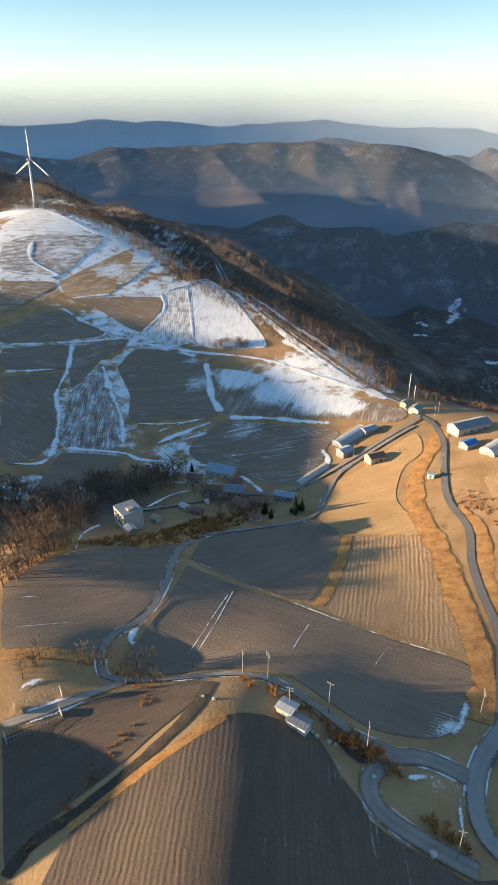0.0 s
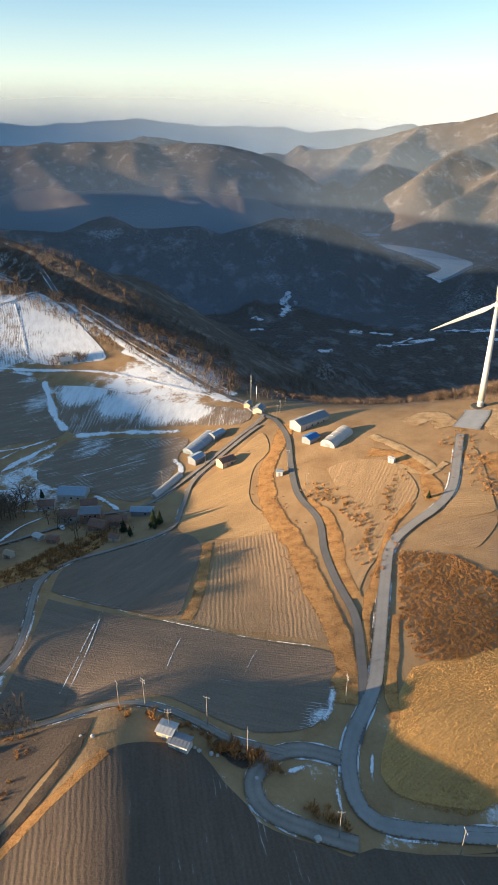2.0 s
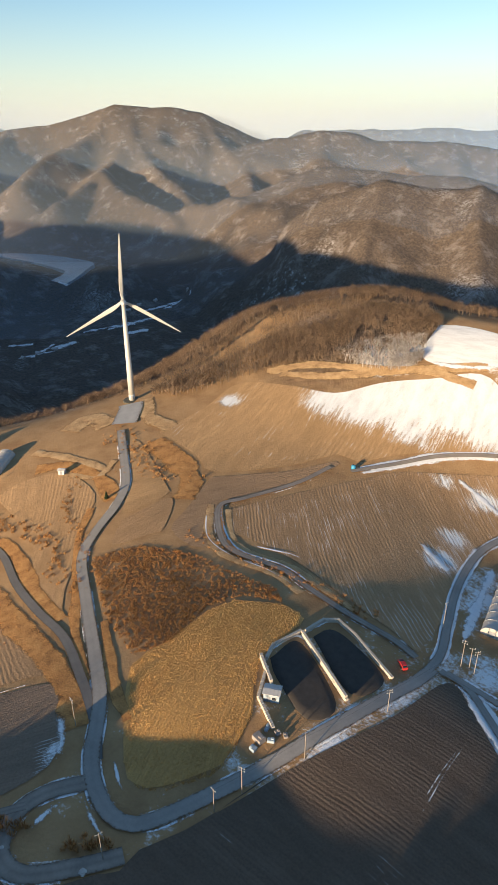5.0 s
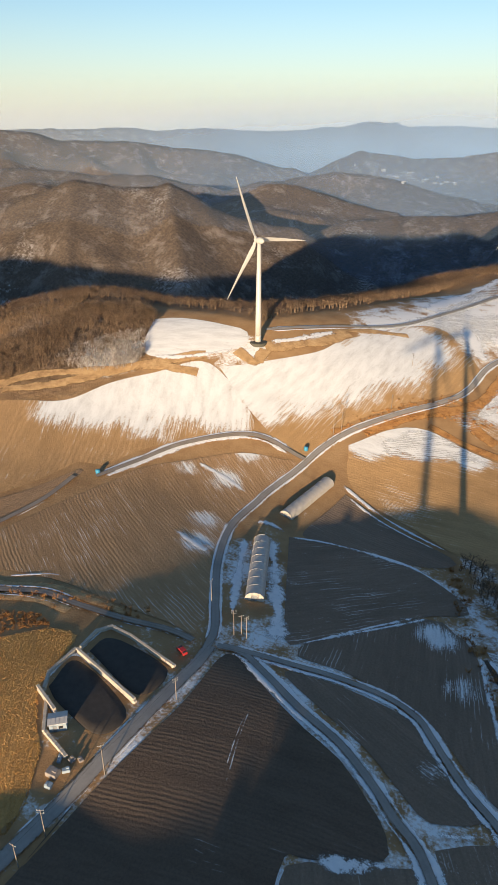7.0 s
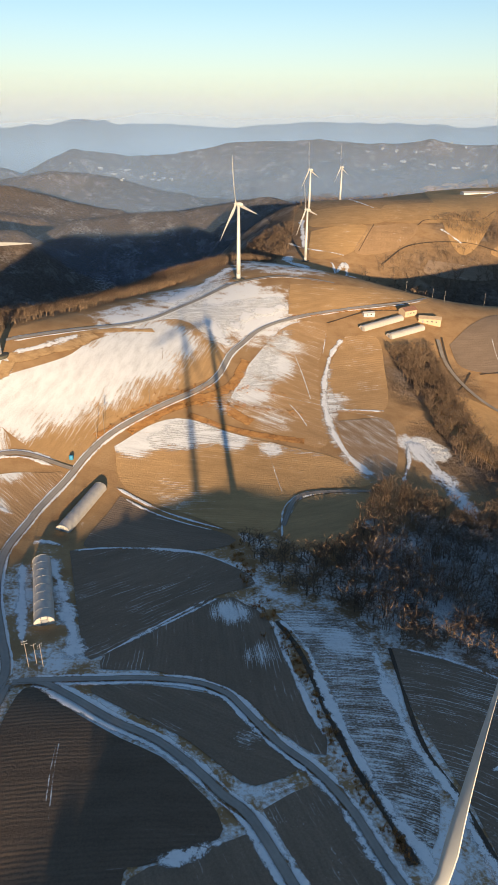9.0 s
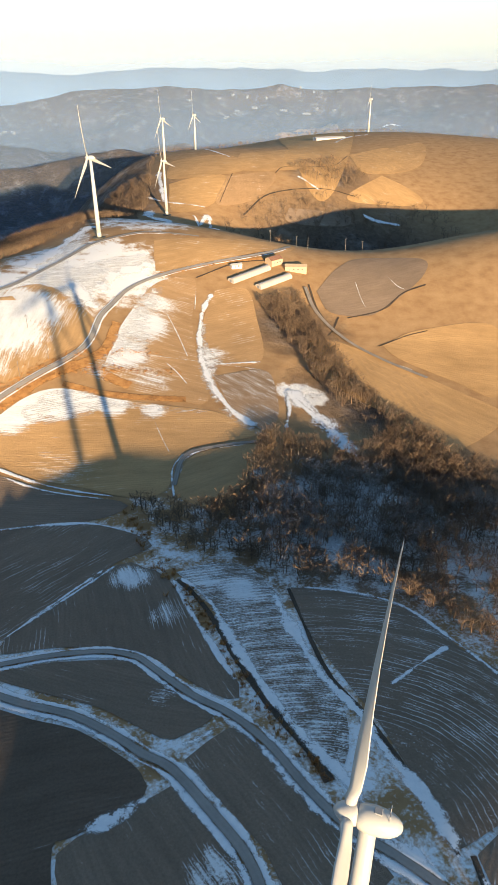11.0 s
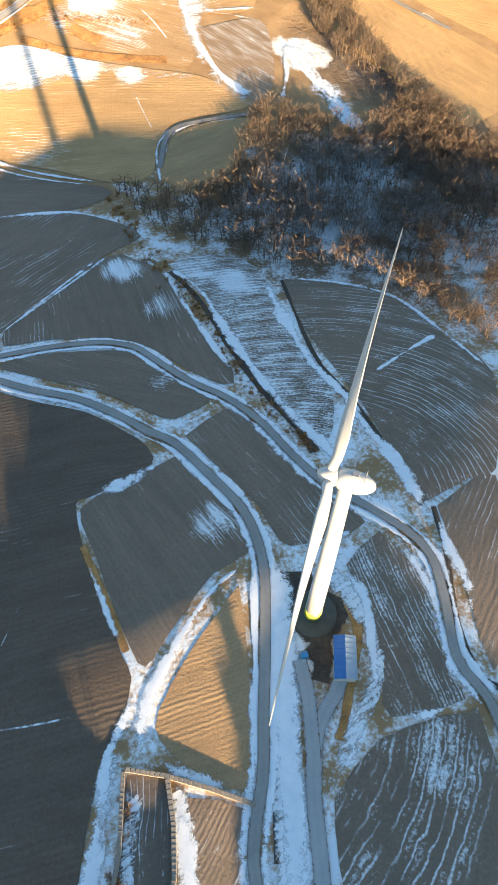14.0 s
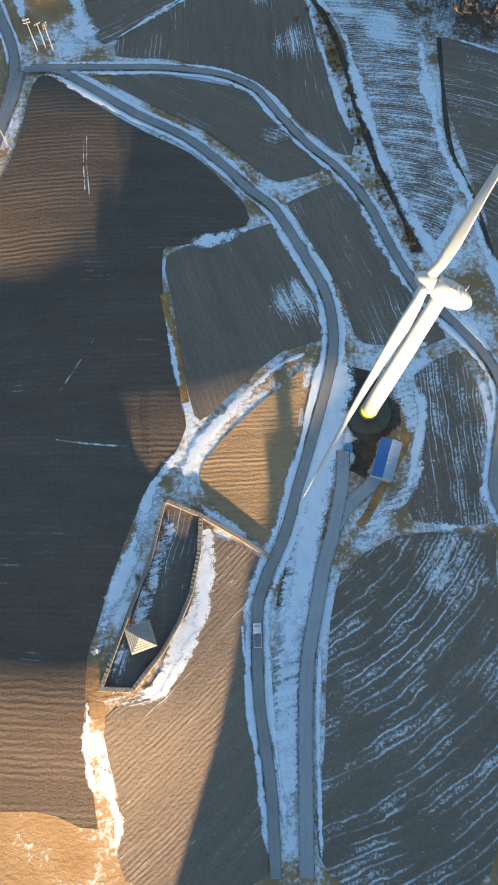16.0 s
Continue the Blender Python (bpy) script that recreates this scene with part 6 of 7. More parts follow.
def plant(name, label, x, y, low, high, kinds, mat, seed, wide=1.0):
    """Plants a stand at the places given, all in one mesh."""
    rng = np.random.RandomState(seed)
    z = land(x, y)
    blocks = []
    pick = rng.randint(0, len(kinds), len(x))
    h = rng.uniform(low, high, len(x))
    turn = rng.uniform(0, 6.283, len(x))
    for k, kind in enumerate(kinds):
        i = np.nonzero(pick == k)[0]
        c, s = np.cos(turn[i])[:, None], np.sin(turn[i])[:, None]
        hx = h[i][:, None]
        vx = (kind[None, :, 0] * c - kind[None, :, 1] * s) * hx * wide + x[i][:, None]
        vy = (kind[None, :, 0] * s + kind[None, :, 1] * c) * hx * wide + y[i][:, None]
        vz = kind[None, :, 2] * hx + z[i][:, None]
        blocks.append(np.stack([vx, vy, vz], -1).reshape(-1, 3))
    return tagged(tri_mesh(name, np.vstack(blocks), mat), label, name.replace("_", " "), kind="stuff")


def stand(name, label, outline, count, low, high, kinds, mat, seed, wide=1.0):
    """A stand inside an outline, thinned in clumps."""
    rng = np.random.RandomState(seed)
    p = np.array(outline, float)
    lo, hi = p.min(0), p.max(0)
    x, y = rng.uniform(lo[0], hi[0], count * 6), rng.uniform(lo[1], hi[1], count * 6)
    keep = in_outline(x, y, outline) & (rng.uniform(-0.9, 0.9, count * 6) < wave(x, y, 22, 3) + 0.35)
    x, y = x[keep][:count], y[keep][:count]
    return plant(name, label, x, y, low, high, kinds, mat, seed + 1, wide)


def rim_stand(label, b0, b1, o0, o1, count, low, high, seed, mat=None):
    """Trees along the plateau's rim between two bearings, from o0 to o1 metres beyond it."""
    rng = np.random.RandomState(seed)
    bearing = rng.uniform(b0, b1, count)
    rim = np.interp(bearing, RIM_B, RIM_D)
    r = rim + o0 + (o1 - o0) * rng.uniform(0, 1, count) ** 1.3
    a = np.radians(bearing)
    return plant("wood", label, -np.sin(a) * r, np.cos(a) * r, low, high, FAR_KINDS, mat or M_OAK, seed + 1)


def row(name, label, points, width, every, low, high, kinds, mat, seed, wide=1.0):
    """Plants scattered along a line."""
    rng = np.random.RandomState(seed)
    line = smooth_line(points, 1.0)
    n = max(3, int(len(line) / every))
    i = rng.randint(0, len(line), n)
    x, y = line[i, 0] + rng.normal(0, width / 2.5, n), line[i, 1] + rng.normal(0, width / 2.5, n)
    return plant(name, label, x, y, low, high, kinds, mat, seed + 1, wide)


BROWN = "leafless brown oak wood on a slope"
rim_stand(BROWN, 22, 64, -4, 130, 3000, 4, 7, 21)
rim_stand(BROWN, -2, 22, -10, 90, 1700, 4.5, 7.5, 22)
rim_stand(BROWN, 62, 82, 0, 110, 900, 3, 5.5, 23)
rim_stand(BROWN, 82, 100, -12, 190, 1100, 5, 9, 27)
rim_stand(BROWN, 100, 128, -10, 170, 1900, 6, 10, 24)
rim_stand("leafless brown wood round the far fields", -40, -2, -30, 60, 500, 6, 10, 25)
stand("wood", "leafless brown wood over a rounded knoll",
      [(-308, 194), (-306, 236), (-300, 279), (-288, 304), (-269, 350), (-237, 365), (-210, 345), (-200, 318), (-215, 298), (-232, 280), (-253, 272), (-268, 252), (-276, 228), (-290, 200)], 2600, 3.5, 6, FAR_KINDS, M_OAK, 31)
stand("wood", "frosted thicket on the knoll's snowy side", [(-243, 284), (-226, 310), (-204, 322), (-194, 305), (-198, 291), (-222, 279)], 420, 3.5, 6.5, THIN_KINDS, M_FROST, 33)
stand("wood", "bare wood filling the gully between the fields",
      [(-5, 240), (11, 200), (40, 185), (52, 168), (82, 157), (94, 130), (104, 117), (180, 160), (200, 230), (150, 258), (128, 278), (97, 277), (74, 292), (57, 275), (44, 235), (22, 226)], 2600, 4.0, 7.5, TREE_KINDS, M_OAK, 35)
stand("wood", "pale thin trees on the gully's snowy bank",
      [(48, 205), (90, 180), (125, 190), (120, 250), (85, 262), (60, 250)], 800, 4, 7, THIN_KINDS, M_FROST, 36)
stand("wood", "bare wood along the upper gully",
      [(100, 449), (134, 460), (140, 410), (143, 345), (156, 300), (190, 250), (150, 250), (132, 275), (122, 315), (114, 350), (110, 400)], 900, 5, 9, TREE_KINDS, M_OAK, 37)
stand("wood", "dark bare wood below the village",
      [(-276, -155), (-257, -125), (-276, -116), (-305, -100), (-318, -62), (-296, -68), (-271, -82), (-252, -96), (-208, -88), (-180, -93), (-168, -104), (-220, -150)], 520, 5, 10, TREE_KINDS, M_OAK, 39)
stand("wood", "dark bare wood in the shaded hollow", [(150, 590), (230, 590), (330, 600), (470, 700), (440, 860), (330, 880), (230, 880), (130, 800)], 900, 6, 11, FAR_KINDS, M_OAK, 41)
stand("wood", "bare wood between far fields", [(250, 950), (340, 1020), (378, 940), (300, 890)], 220, 6, 10, FAR_KINDS, M_OAK, 43)
stand("wood", "brown wood on the hill behind the turbines", [(-45, 830), (40, 815), (55, 880), (60, 960), (30, 1000), (-30, 980)], 700, 6, 10, FAR_KINDS, M_OAK, 45)
stand("shrubs", "rust-brown scrub covering the hillside",
      [(-196, 90), (-187, 108), (-167, 119), (-150, 122), (-130, 127), (-122, 124), (-134, 116), (-138, 103), (-133, 84), (-136, 72), (-160, 76)], 3600, 0.35, 1.0, SHRUB_KINDS, M_SHRUB, 51, 1.2)
stand("shrubs", "golden scrub above the village lane", [(-201, -88), (-219, -67), (-251, -49), (-267, -27), (-257, -22), (-223, -45), (-202, -66)], 420, 0.8, 2.6, SHRUB_KINDS, M_SHRUB, 53, 1.1)
stand("maize_stalks", "dense dry golden maize stalks standing in a field",
      [(-136.5, 102), (-134.5, 112), (-122.5, 122.5), (-114.5, 124), (-111, 120.5), (-108.5, 101), (-99, 88.5), (-94, 84), (-88, 70.5), (-87.5, 64.5), (-92.5, 53), (-98, 48.5), (-106, 50), (-133, 69.5), (-134, 83)], 15000, 0.3, 0.55, STALK_KINDS, M_STALK, 55, 1.1)
for i, (pts, wd, ev, lo, hi) in enumerate([
    ([(-123, -77), (-130, -59), (-129, -46), (-128, -38)], 7, 0.6, 2, 5), ([(-113, 8), (-109, 17), (-105, 22)], 4, 0.4, 1.5, 3), ([(-93, 29), (-91, 35)], 3, 0.5, 1.5, 3),
    ([(-127, -14), (-121, -2), (-116, 8)], 3, 0.8, 1, 2.2), ([(-4, 232), (-1, 205), (8, 181), (14, 161)], 5, 1.1, 1.0, 2.4), ([(14.5, 161.0), (19.5, 140.5), (23.5, 120.5), (28.0, 104.5), (32.5, 94.0), (36.0, 84.5)], 3, 0.8, 0.7, 1.8),
    ([(-180, -70), (-210, -58), (-240, -40), (-262, -22)], 6, 0.9, 1.5, 4), ([(-284, 54), (-262, 52), (-240, 55), (-215, 51), (-190, 50), (-166, 51)], 10, 0.5, 0.35, 0.9),
    ([(-262, 72), (-240, 82), (-215, 84), (-195, 76)], 7, 0.5, 0.7, 1.8), ([(-258, 118), (-235, 100), (-205, 92), (-180, 74)], 4, 0.7, 0.6, 1.5), ([(-280, 150), (-255, 150), (-236, 140), (-222, 150)], 12, 0.5, 0.7, 1.8),
    ([(-78, 300), (-55, 336), (-35, 356), (-20, 366), (20, 372)], 5, 0.6, 0.6, 1.6), ([(-64, 308), (-40, 340), (-10, 350), (30, 352)], 4, 0.6, 0.6, 1.6),
    ([(-20, 15), (-22, 5), (-24, -8)], 3, 1.0, 0.8, 1.6), ([(-180, 126), (-150, 132), (-120, 138), (-95, 142)], 5, 0.7, 0.6, 1.5),
    ([(-130, -50), (-120, -40), (-100, -45), (-70, -60)], 3, 1.0, 0.6, 1.4)]):
    if hi > 3.5:
        row("shrubs", "bare brown bushes along a field edge", pts, wd, ev * 2, lo, hi, THIN_KINDS, M_OAK, 60 + 2 * i)
    else:
        row("shrubs", "dry rust-coloured bushes along a field edge", pts, wd, ev, lo, hi, SHRUB_KINDS, M_SHRUB, 60 + 2 * i)
row("wood", "line of bare young trees beside the lane", [(-128, -78), (-134, -60), (-134, -44)], 6, 1.6, 4, 7, TREE_KINDS, M_OAK, 95)
row("wood", "bare trees along the village street", [(-300, -75), (-285, -55), (-262, -30), (-255, -18)], 10, 2.0, 4, 7, TREE_KINDS, M_OAK, 97)
row("wood", "bare trees round the farmhouse on the snowy slope", [(-478, -72), (-486, -66), (-488, -54), (-480, -48)], 6, 0.5, 4, 7, TREE_KINDS, M_OAK, 99)


def conifer(x, y, h, label):
    root = empty("conifer_tree", pose(x, y, ground_z(x, y)))
    rng = random.Random(int(x * 7 + y))
    tri_mesh("trunk", np.array(stick((0, 0, -0.3), (0, 0, h * 0.95), h * 0.03, 0.02, 6)), M_OAK, root)
    out = []
    for i in range(170):
        f = (i / 170) ** 0.9
        z = h * (0.1 + 0.88 * f)
        reach = min(h, 9.0 + 0.25 * h) * 0.27 * (1 - f) * rng.uniform(0.7, 1.15) + 0.15
        a = i * 2.399 + rng.uniform(-0.3, 0.3)
        d = np.array((math.cos(a), math.sin(a), 0))
        s = np.array((-math.sin(a), math.cos(a), 0)) * reach * rng.uniform(0.25, 0.4)
        p, q = np.array((0, 0, z + 0.12 * reach)), d * reach + np.array((0, 0, z - 0.3 * reach))
        m = d * reach * 0.55 + np.array((0, 0, z))
        out += [p, m + s, q, p, q, m - s]
    tri_mesh("crown", np.array(out), M_PINE, root)
    return tagged(root, label, "tree")


for cx, cy, ch in ((-261, -4, 11), (-264, -1, 8), (-261, -18, 8), (-256, -15, 6), (-312, -62, 6)):
    conifer(cx, cy, ch, "dark green conifer standing beside the village lane")
stand("wood", "leafless brown wood behind the crest lane", [(-112, 420), (-100, 470), (-75, 530), (-50, 560), (-40, 620), (-90, 640), (-150, 560), (-160, 450)], 1000, 4, 7, FAR_KINDS, M_OAK, 151)
stand("wood", "leafless brown wood on the saddle", [(-100, 600), (-30, 590), (10, 640), (30, 720), (20, 800), (-50, 820), (-110, 760), (-130, 660)], 900, 4.5, 7.5, FAR_KINDS, M_OAK, 153)
stand("wood", "leafless brown wood below the knoll", [(-300, 200), (-300, 280), (-272, 352), (-285, 400), (-330, 360), (-370, 300), (-390, 230), (-370, 170), (-330, 180)], 1200, 3.5, 6, FAR_KINDS, M_OAK, 131)
conifer(-229, 117, 4.5, "small dark evergreen beside the turbine road")


# ---- buildings, greenhouses, walls, poles and vehicles ----
M_FILM = plain("greenhouse_film", (0.46, 0.44, 0.41), 0.4, vary=0.12, size=0.6)
M_FILM_BLUE = plain("bluish_greenhouse_film", (0.26, 0.31, 0.38), 0.4, vary=0.15, size=0.5)
M_PIPE = plain("galvanised_pipe", (0.5, 0.51, 0.52), 0.4, 0.7, vary=0.1)
M_WALL = plain("pale_render", (0.44, 0.41, 0.36), 0.85, vary=0.14, size=0.5, relief=0.01)
M_CREAM = plain("cream_wall", (0.5, 0.39, 0.27), 0.85, vary=0.12, size=0.5)
M_BRICK = plain("red_brown_brick", (0.30, 0.17, 0.12), 0.85, vary=0.25, size=2.0, relief=0.01)
M_SLATE = plain("grey_metal_roof", (0.22, 0.24, 0.27), 0.5, vary=0.15, size=0.8)
M_RUST = plain("rusty_brown_roof", (0.24, 0.13, 0.09), 0.7, vary=0.3, size=0.8)
M_BLUE = plain("blue_painted_roof", (0.03, 0.16, 0.42), 0.45, vary=0.12, size=0.6)
M_PALEBLUE = plain("pale_blue_roof", (0.3, 0.38, 0.46), 0.5, vary=0.12, size=0.8)
M_ROOFWHITE = plain("white_roof_sheet", (0.52, 0.52, 0.51), 0.5, vary=0.1, size=0.5)
M_GLASS = plain("dark_window", (0.03, 0.035, 0.045), 0.12, vary=0.1)
M_WOODPOLE = plain("weathered_pole", (0.26, 0.23, 0.2), 0.8, vary=0.2, size=1.2)
M_BLOCK = plain("concrete_block", (0.50, 0.46, 0.40), 0.9, vary=0.18, size=1.1, relief=0.02)
M_STONE = plain("field_stone", (0.30, 0.25, 0.20), 0.9, vary=0.3, size=1.5, relief=0.04)
M_BLACK = plain("black_compost", (0.055, 0.048, 0.042), 0.9, vary=0.3, size=0.5, relief=0.08)
M_SHINGLE = plain("weathered_shingles", (0.34, 0.31, 0.27), 0.8, vary=0.2, size=1.5)
M_BOULDER = plain("pale_boulder", (0.46, 0.45, 0.43), 0.9, vary=0.2, size=1.2, relief=0.05)
M_RED = plain("red_car_paint", (0.42, 0.03, 0.03), 0.3, vary=0.08)
M_CARWHITE = plain("white_car_paint", (0.72, 0.73, 0.74), 0.3, vary=0.04)
M_TYRE = plain("tyre_rubber", (0.025, 0.025, 0.026), 0.8, vary=0.1)
M_BIN = plain("blue_plastic", (0.04, 0.26, 0.46), 0.45, vary=0.15)
M_JUNK = plain("weathered_scrap", (0.26, 0.24, 0.23), 0.8, vary=0.35, size=1.5)


def between(ax, ay, bx, by):
    """Middle, length and heading (degrees, along local x) of a line on the ground."""
    return (ax + bx) / 2, (ay + by) / 2, math.hypot(bx - ax, by - ay), math.degrees(math.atan2(by - ay, bx - ax))


def footing(cx, cy, length, width, heading):
    """Lowest and mean height of the ground under a rectangle."""
    c, s = math.cos(radians(heading)), math.sin(radians(heading))
    zs = [ground_z(cx + c * u - s * v, cy + s * u + c * v) for u in (-length / 2, 0, length / 2) for v in (-width / 2, width / 2)]
    return min(zs), sum(zs) / len(zs)


def tunnel(ax, ay, bx, by, width, height, label, film=None, group=""):
    """A plastic-covered tunnel greenhouse from a to b."""
    cx, cy, length, heading = between(ax, ay, bx, by)
    low, mean = footing(cx, cy, length, width, heading)
    za, zb = ground_z(ax, ay), ground_z(bx, by)
    root = empty("greenhouse", pose(cx, cy, (za + zb) / 2 + 0.1, 0, -math.degrees(math.atan2(zb - za, length)), heading))
    film = film or M_FILM
    n = 14
    arch = [(-width / 2 * math.cos(math.pi * i / n), height * math.sin(math.pi * i / n) ** 0.8) for i in range(n + 1)]
    bm = bmesh.new()
    k = max(6, int(length / 2.5))
    rows_ = []
    for j in range(k + 1):
        u = -length / 2 + length * j / k
        sag = 0.0 if j % 2 == 0 else -0.06
        rows_.append([bm.verts.new((u, y, (z + sag if 0 < i < n else z - 0.6))) for i, (y, z) in enumerate(arch)])
    for r0, r1 in zip(rows_[:-1], rows_[1:]):
        for i in range(n):
            bm.faces.new((r0[i], r0[i + 1], r1[i + 1], r1[i]))
    bmesh.ops.recalc_face_normals(bm, faces=bm.faces)
    part("cover", bm, film, root, "", True)
    for end in (-1, 1):
        bm = bmesh.new()
        vs = [bm.verts.new((end * (length / 2 - 0.05), y, max(z - 0.05, -0.6) if 0 < i < n else -0.6)) for i, (y, z) in enumerate(arch)]
        bm.faces.new(vs if end > 0 else vs[::-1])
        ext = bmesh.ops.extrude_face_region(bm, geom=bm.faces[:])
        bmesh.ops.translate(bm, verts=[g for g in ext["geom"] if isinstance(g, bmesh.types.BMVert)], vec=(-end * 0.08, 0, 0))
        part("end_wall", bm, film, root)
        bm = bmesh.new()
        box(bm, end * (length / 2 + 0.04), 0, 0, 0.1, width * 0.3, min(2.0, height * 0.65), 0.02)
        part("door", bm, M_SLATE, root, "dark doorway")
    for j in range(0, k + 1, 2):
        u = -length / 2 + length * j / k
        bm = bmesh.new()
        rings = []
        for y, z in arch:
            s = 1.015
            rings.append([(u - 0.05, y * s, z * s + 0.01), (u + 0.05, y * s, z * s + 0.01), (u + 0.05, y * (s + 0.02), z * (s + 0.02) + 0.03), (u - 0.05, y * (s + 0.02), z * (s + 0.02) + 0.03)])
        part("hoop", loft(bm, rings), M_PIPE, root)
    return tagged(root, label, "greenhouse", group)


def house(name, label, cx, cy, heading, length, width, eaves, rise, wall, roof, category="house", windows=2, storeys=1, roof2=None, over=0.35):
    """A gabled or flat building with its roof, door and windows; the ridge runs along its length."""
    low, mean = footing(cx, cy, length, width, heading)
    root = empty(name, pose(cx, cy, mean, 0, 0, heading))
    bm = bmesh.new()
    h, l, w = eaves, length / 2, width / 2
    base = low - mean - 0.4
    prof = [(-w, base), (w, base), (w, h), (0, h + rise), (-w, h)] if rise > 0 else [(-w, base), (w, base), (w, h), (-w, h)]
    loft(bm, [[(-l, y, z) for y, z in prof], [(l, y, z) for y, z in prof]])
    bmesh.ops.recalc_face_normals(bm, faces=bm.faces)
    part("wall", bm, wall, root)
    if rise > 0:
        slope = rise / w
        for side, mat in ((-1, roof), (1, roof2 or roof)):
            bm = bmesh.new()
            p = [(0, h + rise + 0.03), (side * (w + over), h - slope * over + 0.03), (side * (w + over), h - slope * over + 0.17), (0, h + rise + 0.17)]
            loft(bm, [[(-l - over, y, z) for y, z in p], [(l + over, y, z) for y, z in p]])
            bmesh.ops.recalc_face_normals(bm, faces=bm.faces)
            r = part("roof", bm, mat, root)
            for j in range(int(length / 1.0)):
                u = -l + (j + 0.5) * length / int(length / 1.0)
                seam = bmesh.new()
                q = [(side * 0.05, h + rise + 0.17), (side * (w + over - 0.05), h - slope * (over - 0.05) + 0.17), (side * (w + over - 0.05), h - slope * (over - 0.05) + 0.23), (side * 0.05, h + rise + 0.23)]
                loft(seam, [[(u - 0.03, y, z) for y, z in q], [(u + 0.03, y, z) for y, z in q]])
                part("seam", seam, mat, r)
    else:
        bm = bmesh.new()
        box(bm, 0, 0, h, length + 0.3, width + 0.3, 0.25, 0.04)
        r = part("roof", bm, roof, root)
        bm = bmesh.new()
        box(bm, l * 0.4, 0, h + 0.25, length * 0.25, width * 0.3, 0.9, 0.04)
        part("roof_hatch", bm, wall, r)
    for s in range(storeys):
        for side in (-1, 1):
            for j in range(windows):
                u = -l + (j + 1) * length / (windows + 1)
                z0 = 0.9 + s * (eaves / storeys)
                if s == 0 and j == 0 and side == -1:
                    bm = bmesh.new()
                    box(bm, u, side * (w + 0.02), 0.05, 1.0, 0.1, min(2.05, eaves - 0.2), 0.02)
                    part("door", bm, M_SLATE, root)
                    continue
                bm = bmesh.new()
                box(bm, u, side * (w + 0.02), z0, 1.35, 0.08, min(1.2, eaves * 0.45), 0.02)
                f = part("window", bm, M_ROOFWHITE, root)
                bm = bmesh.new()
                box(bm, u, side * (w + 0.05), z0 + 0.1, 1.15, 0.06, min(1.0, eaves * 0.45 - 0.2))
                part("pane", bm, M_GLASS, f)
    return tagged(root, label, category)


def pole(x, y, h, arms=1, label="grey concrete utility pole beside the road", turn=0.0):
    root = empty("utility_pole", pose(x, y, ground_z(x, y), 0, 0, turn))
    part("post", lathe([(0.15, -0.5), (0.13, 2), (0.08, h)], 8), M_WOODPOLE, root, "", True)
    for k in range(arms):
        bm = bmesh.new()
        box(bm, 0, 0, h - 0.5 - 0.9 * k, 1.8, 0.12, 0.12, 0.02)
        arm = part("crossarm", bm, M_GREY, root)
        for dx in (-0.75, 0, 0.75):
            o = part("insulator", lathe([(0.05, 0), (0.09, 0.08), (0.04, 0.25)], 6), M_ROOFWHITE, arm)
            o.location = (dx, 0, h - 0.38 - 0.9 * k)
    return tagged(root, label, "utility pole", "utility poles")


def wire(a, b, za, zb, label="thin black overhead cable between poles"):
    bm = bmesh.new()
    rings = []
    for i in range(13):
        f = i / 12
        x, y = a[0] + (b[0] - a[0]) * f, a[1] + (b[1] - a[1]) * f
        z = (ground_z(*a) + za) * (1 - f) + (ground_z(*b) + zb) * f - 1.6 * 4 * f * (1 - f) * 0.5
        rings.append([(x + 0.025 * math.cos(q), y + 0.025 * math.sin(q), z + 0.02 * math.sin(2 * q)) for q in (0, 2.1, 4.2)])
    ob = part("cable", loft(bm, rings), M_TYRE, None)
    return tagged(ob, label, "cable", "overhead cables")


BLOCKS = {}


def block_wall(points, height, label, block=(1.3, 0.9, 0.75), mat=None, name="retaining_wall"):
    """A wall of single blocks laid in courses along a line."""
    root = empty(name, pose(points[0][0], points[0][1], ground_z(*points[0])))
    mat = mat or M_BLOCK
    key = (block, mat.name)
    if key not in BLOCKS:
        bm = bmesh.new()
        box(bm, 0, 0, 0, block[0] * 0.95, block[1], block[2] * 0.95, 0.06)
        me = bpy.data.meshes.new("block")
        bm.to_mesh(me)
        bm.free()
        me.materials.append(mat)
        BLOCKS[key] = me
    rng = random.Random(len(points) * 31 + int(points[0][0]))
    origin = root.matrix_world.translation.copy()
    for (ax, ay), (bx, by) in zip(points[:-1], points[1:]):
        cx, cy, length, heading = between(ax, ay, bx, by)
        for c in range(max(1, int(height / block[2]))):
            n = max(1, round(length / block[0]))
            for i in range(n):
                f = (i + 0.5 + (0.5 if c % 2 else 0)) / n
                if f > 1:
                    continue
                x, y = ax + (bx - ax) * f, ay + (by - ay) * f
                o = new("block", BLOCKS[key])
                o.parent = root
                o.matrix_basis = Matrix.Translation(-origin) @ pose(x, y, ground_z(x, y) - 0.15 + c * block[2], rng.uniform(-2, 2), rng.uniform(-1.5, 1.5), heading + rng.uniform(-2.5, 2.5))
    return tagged(root, label, "wall")


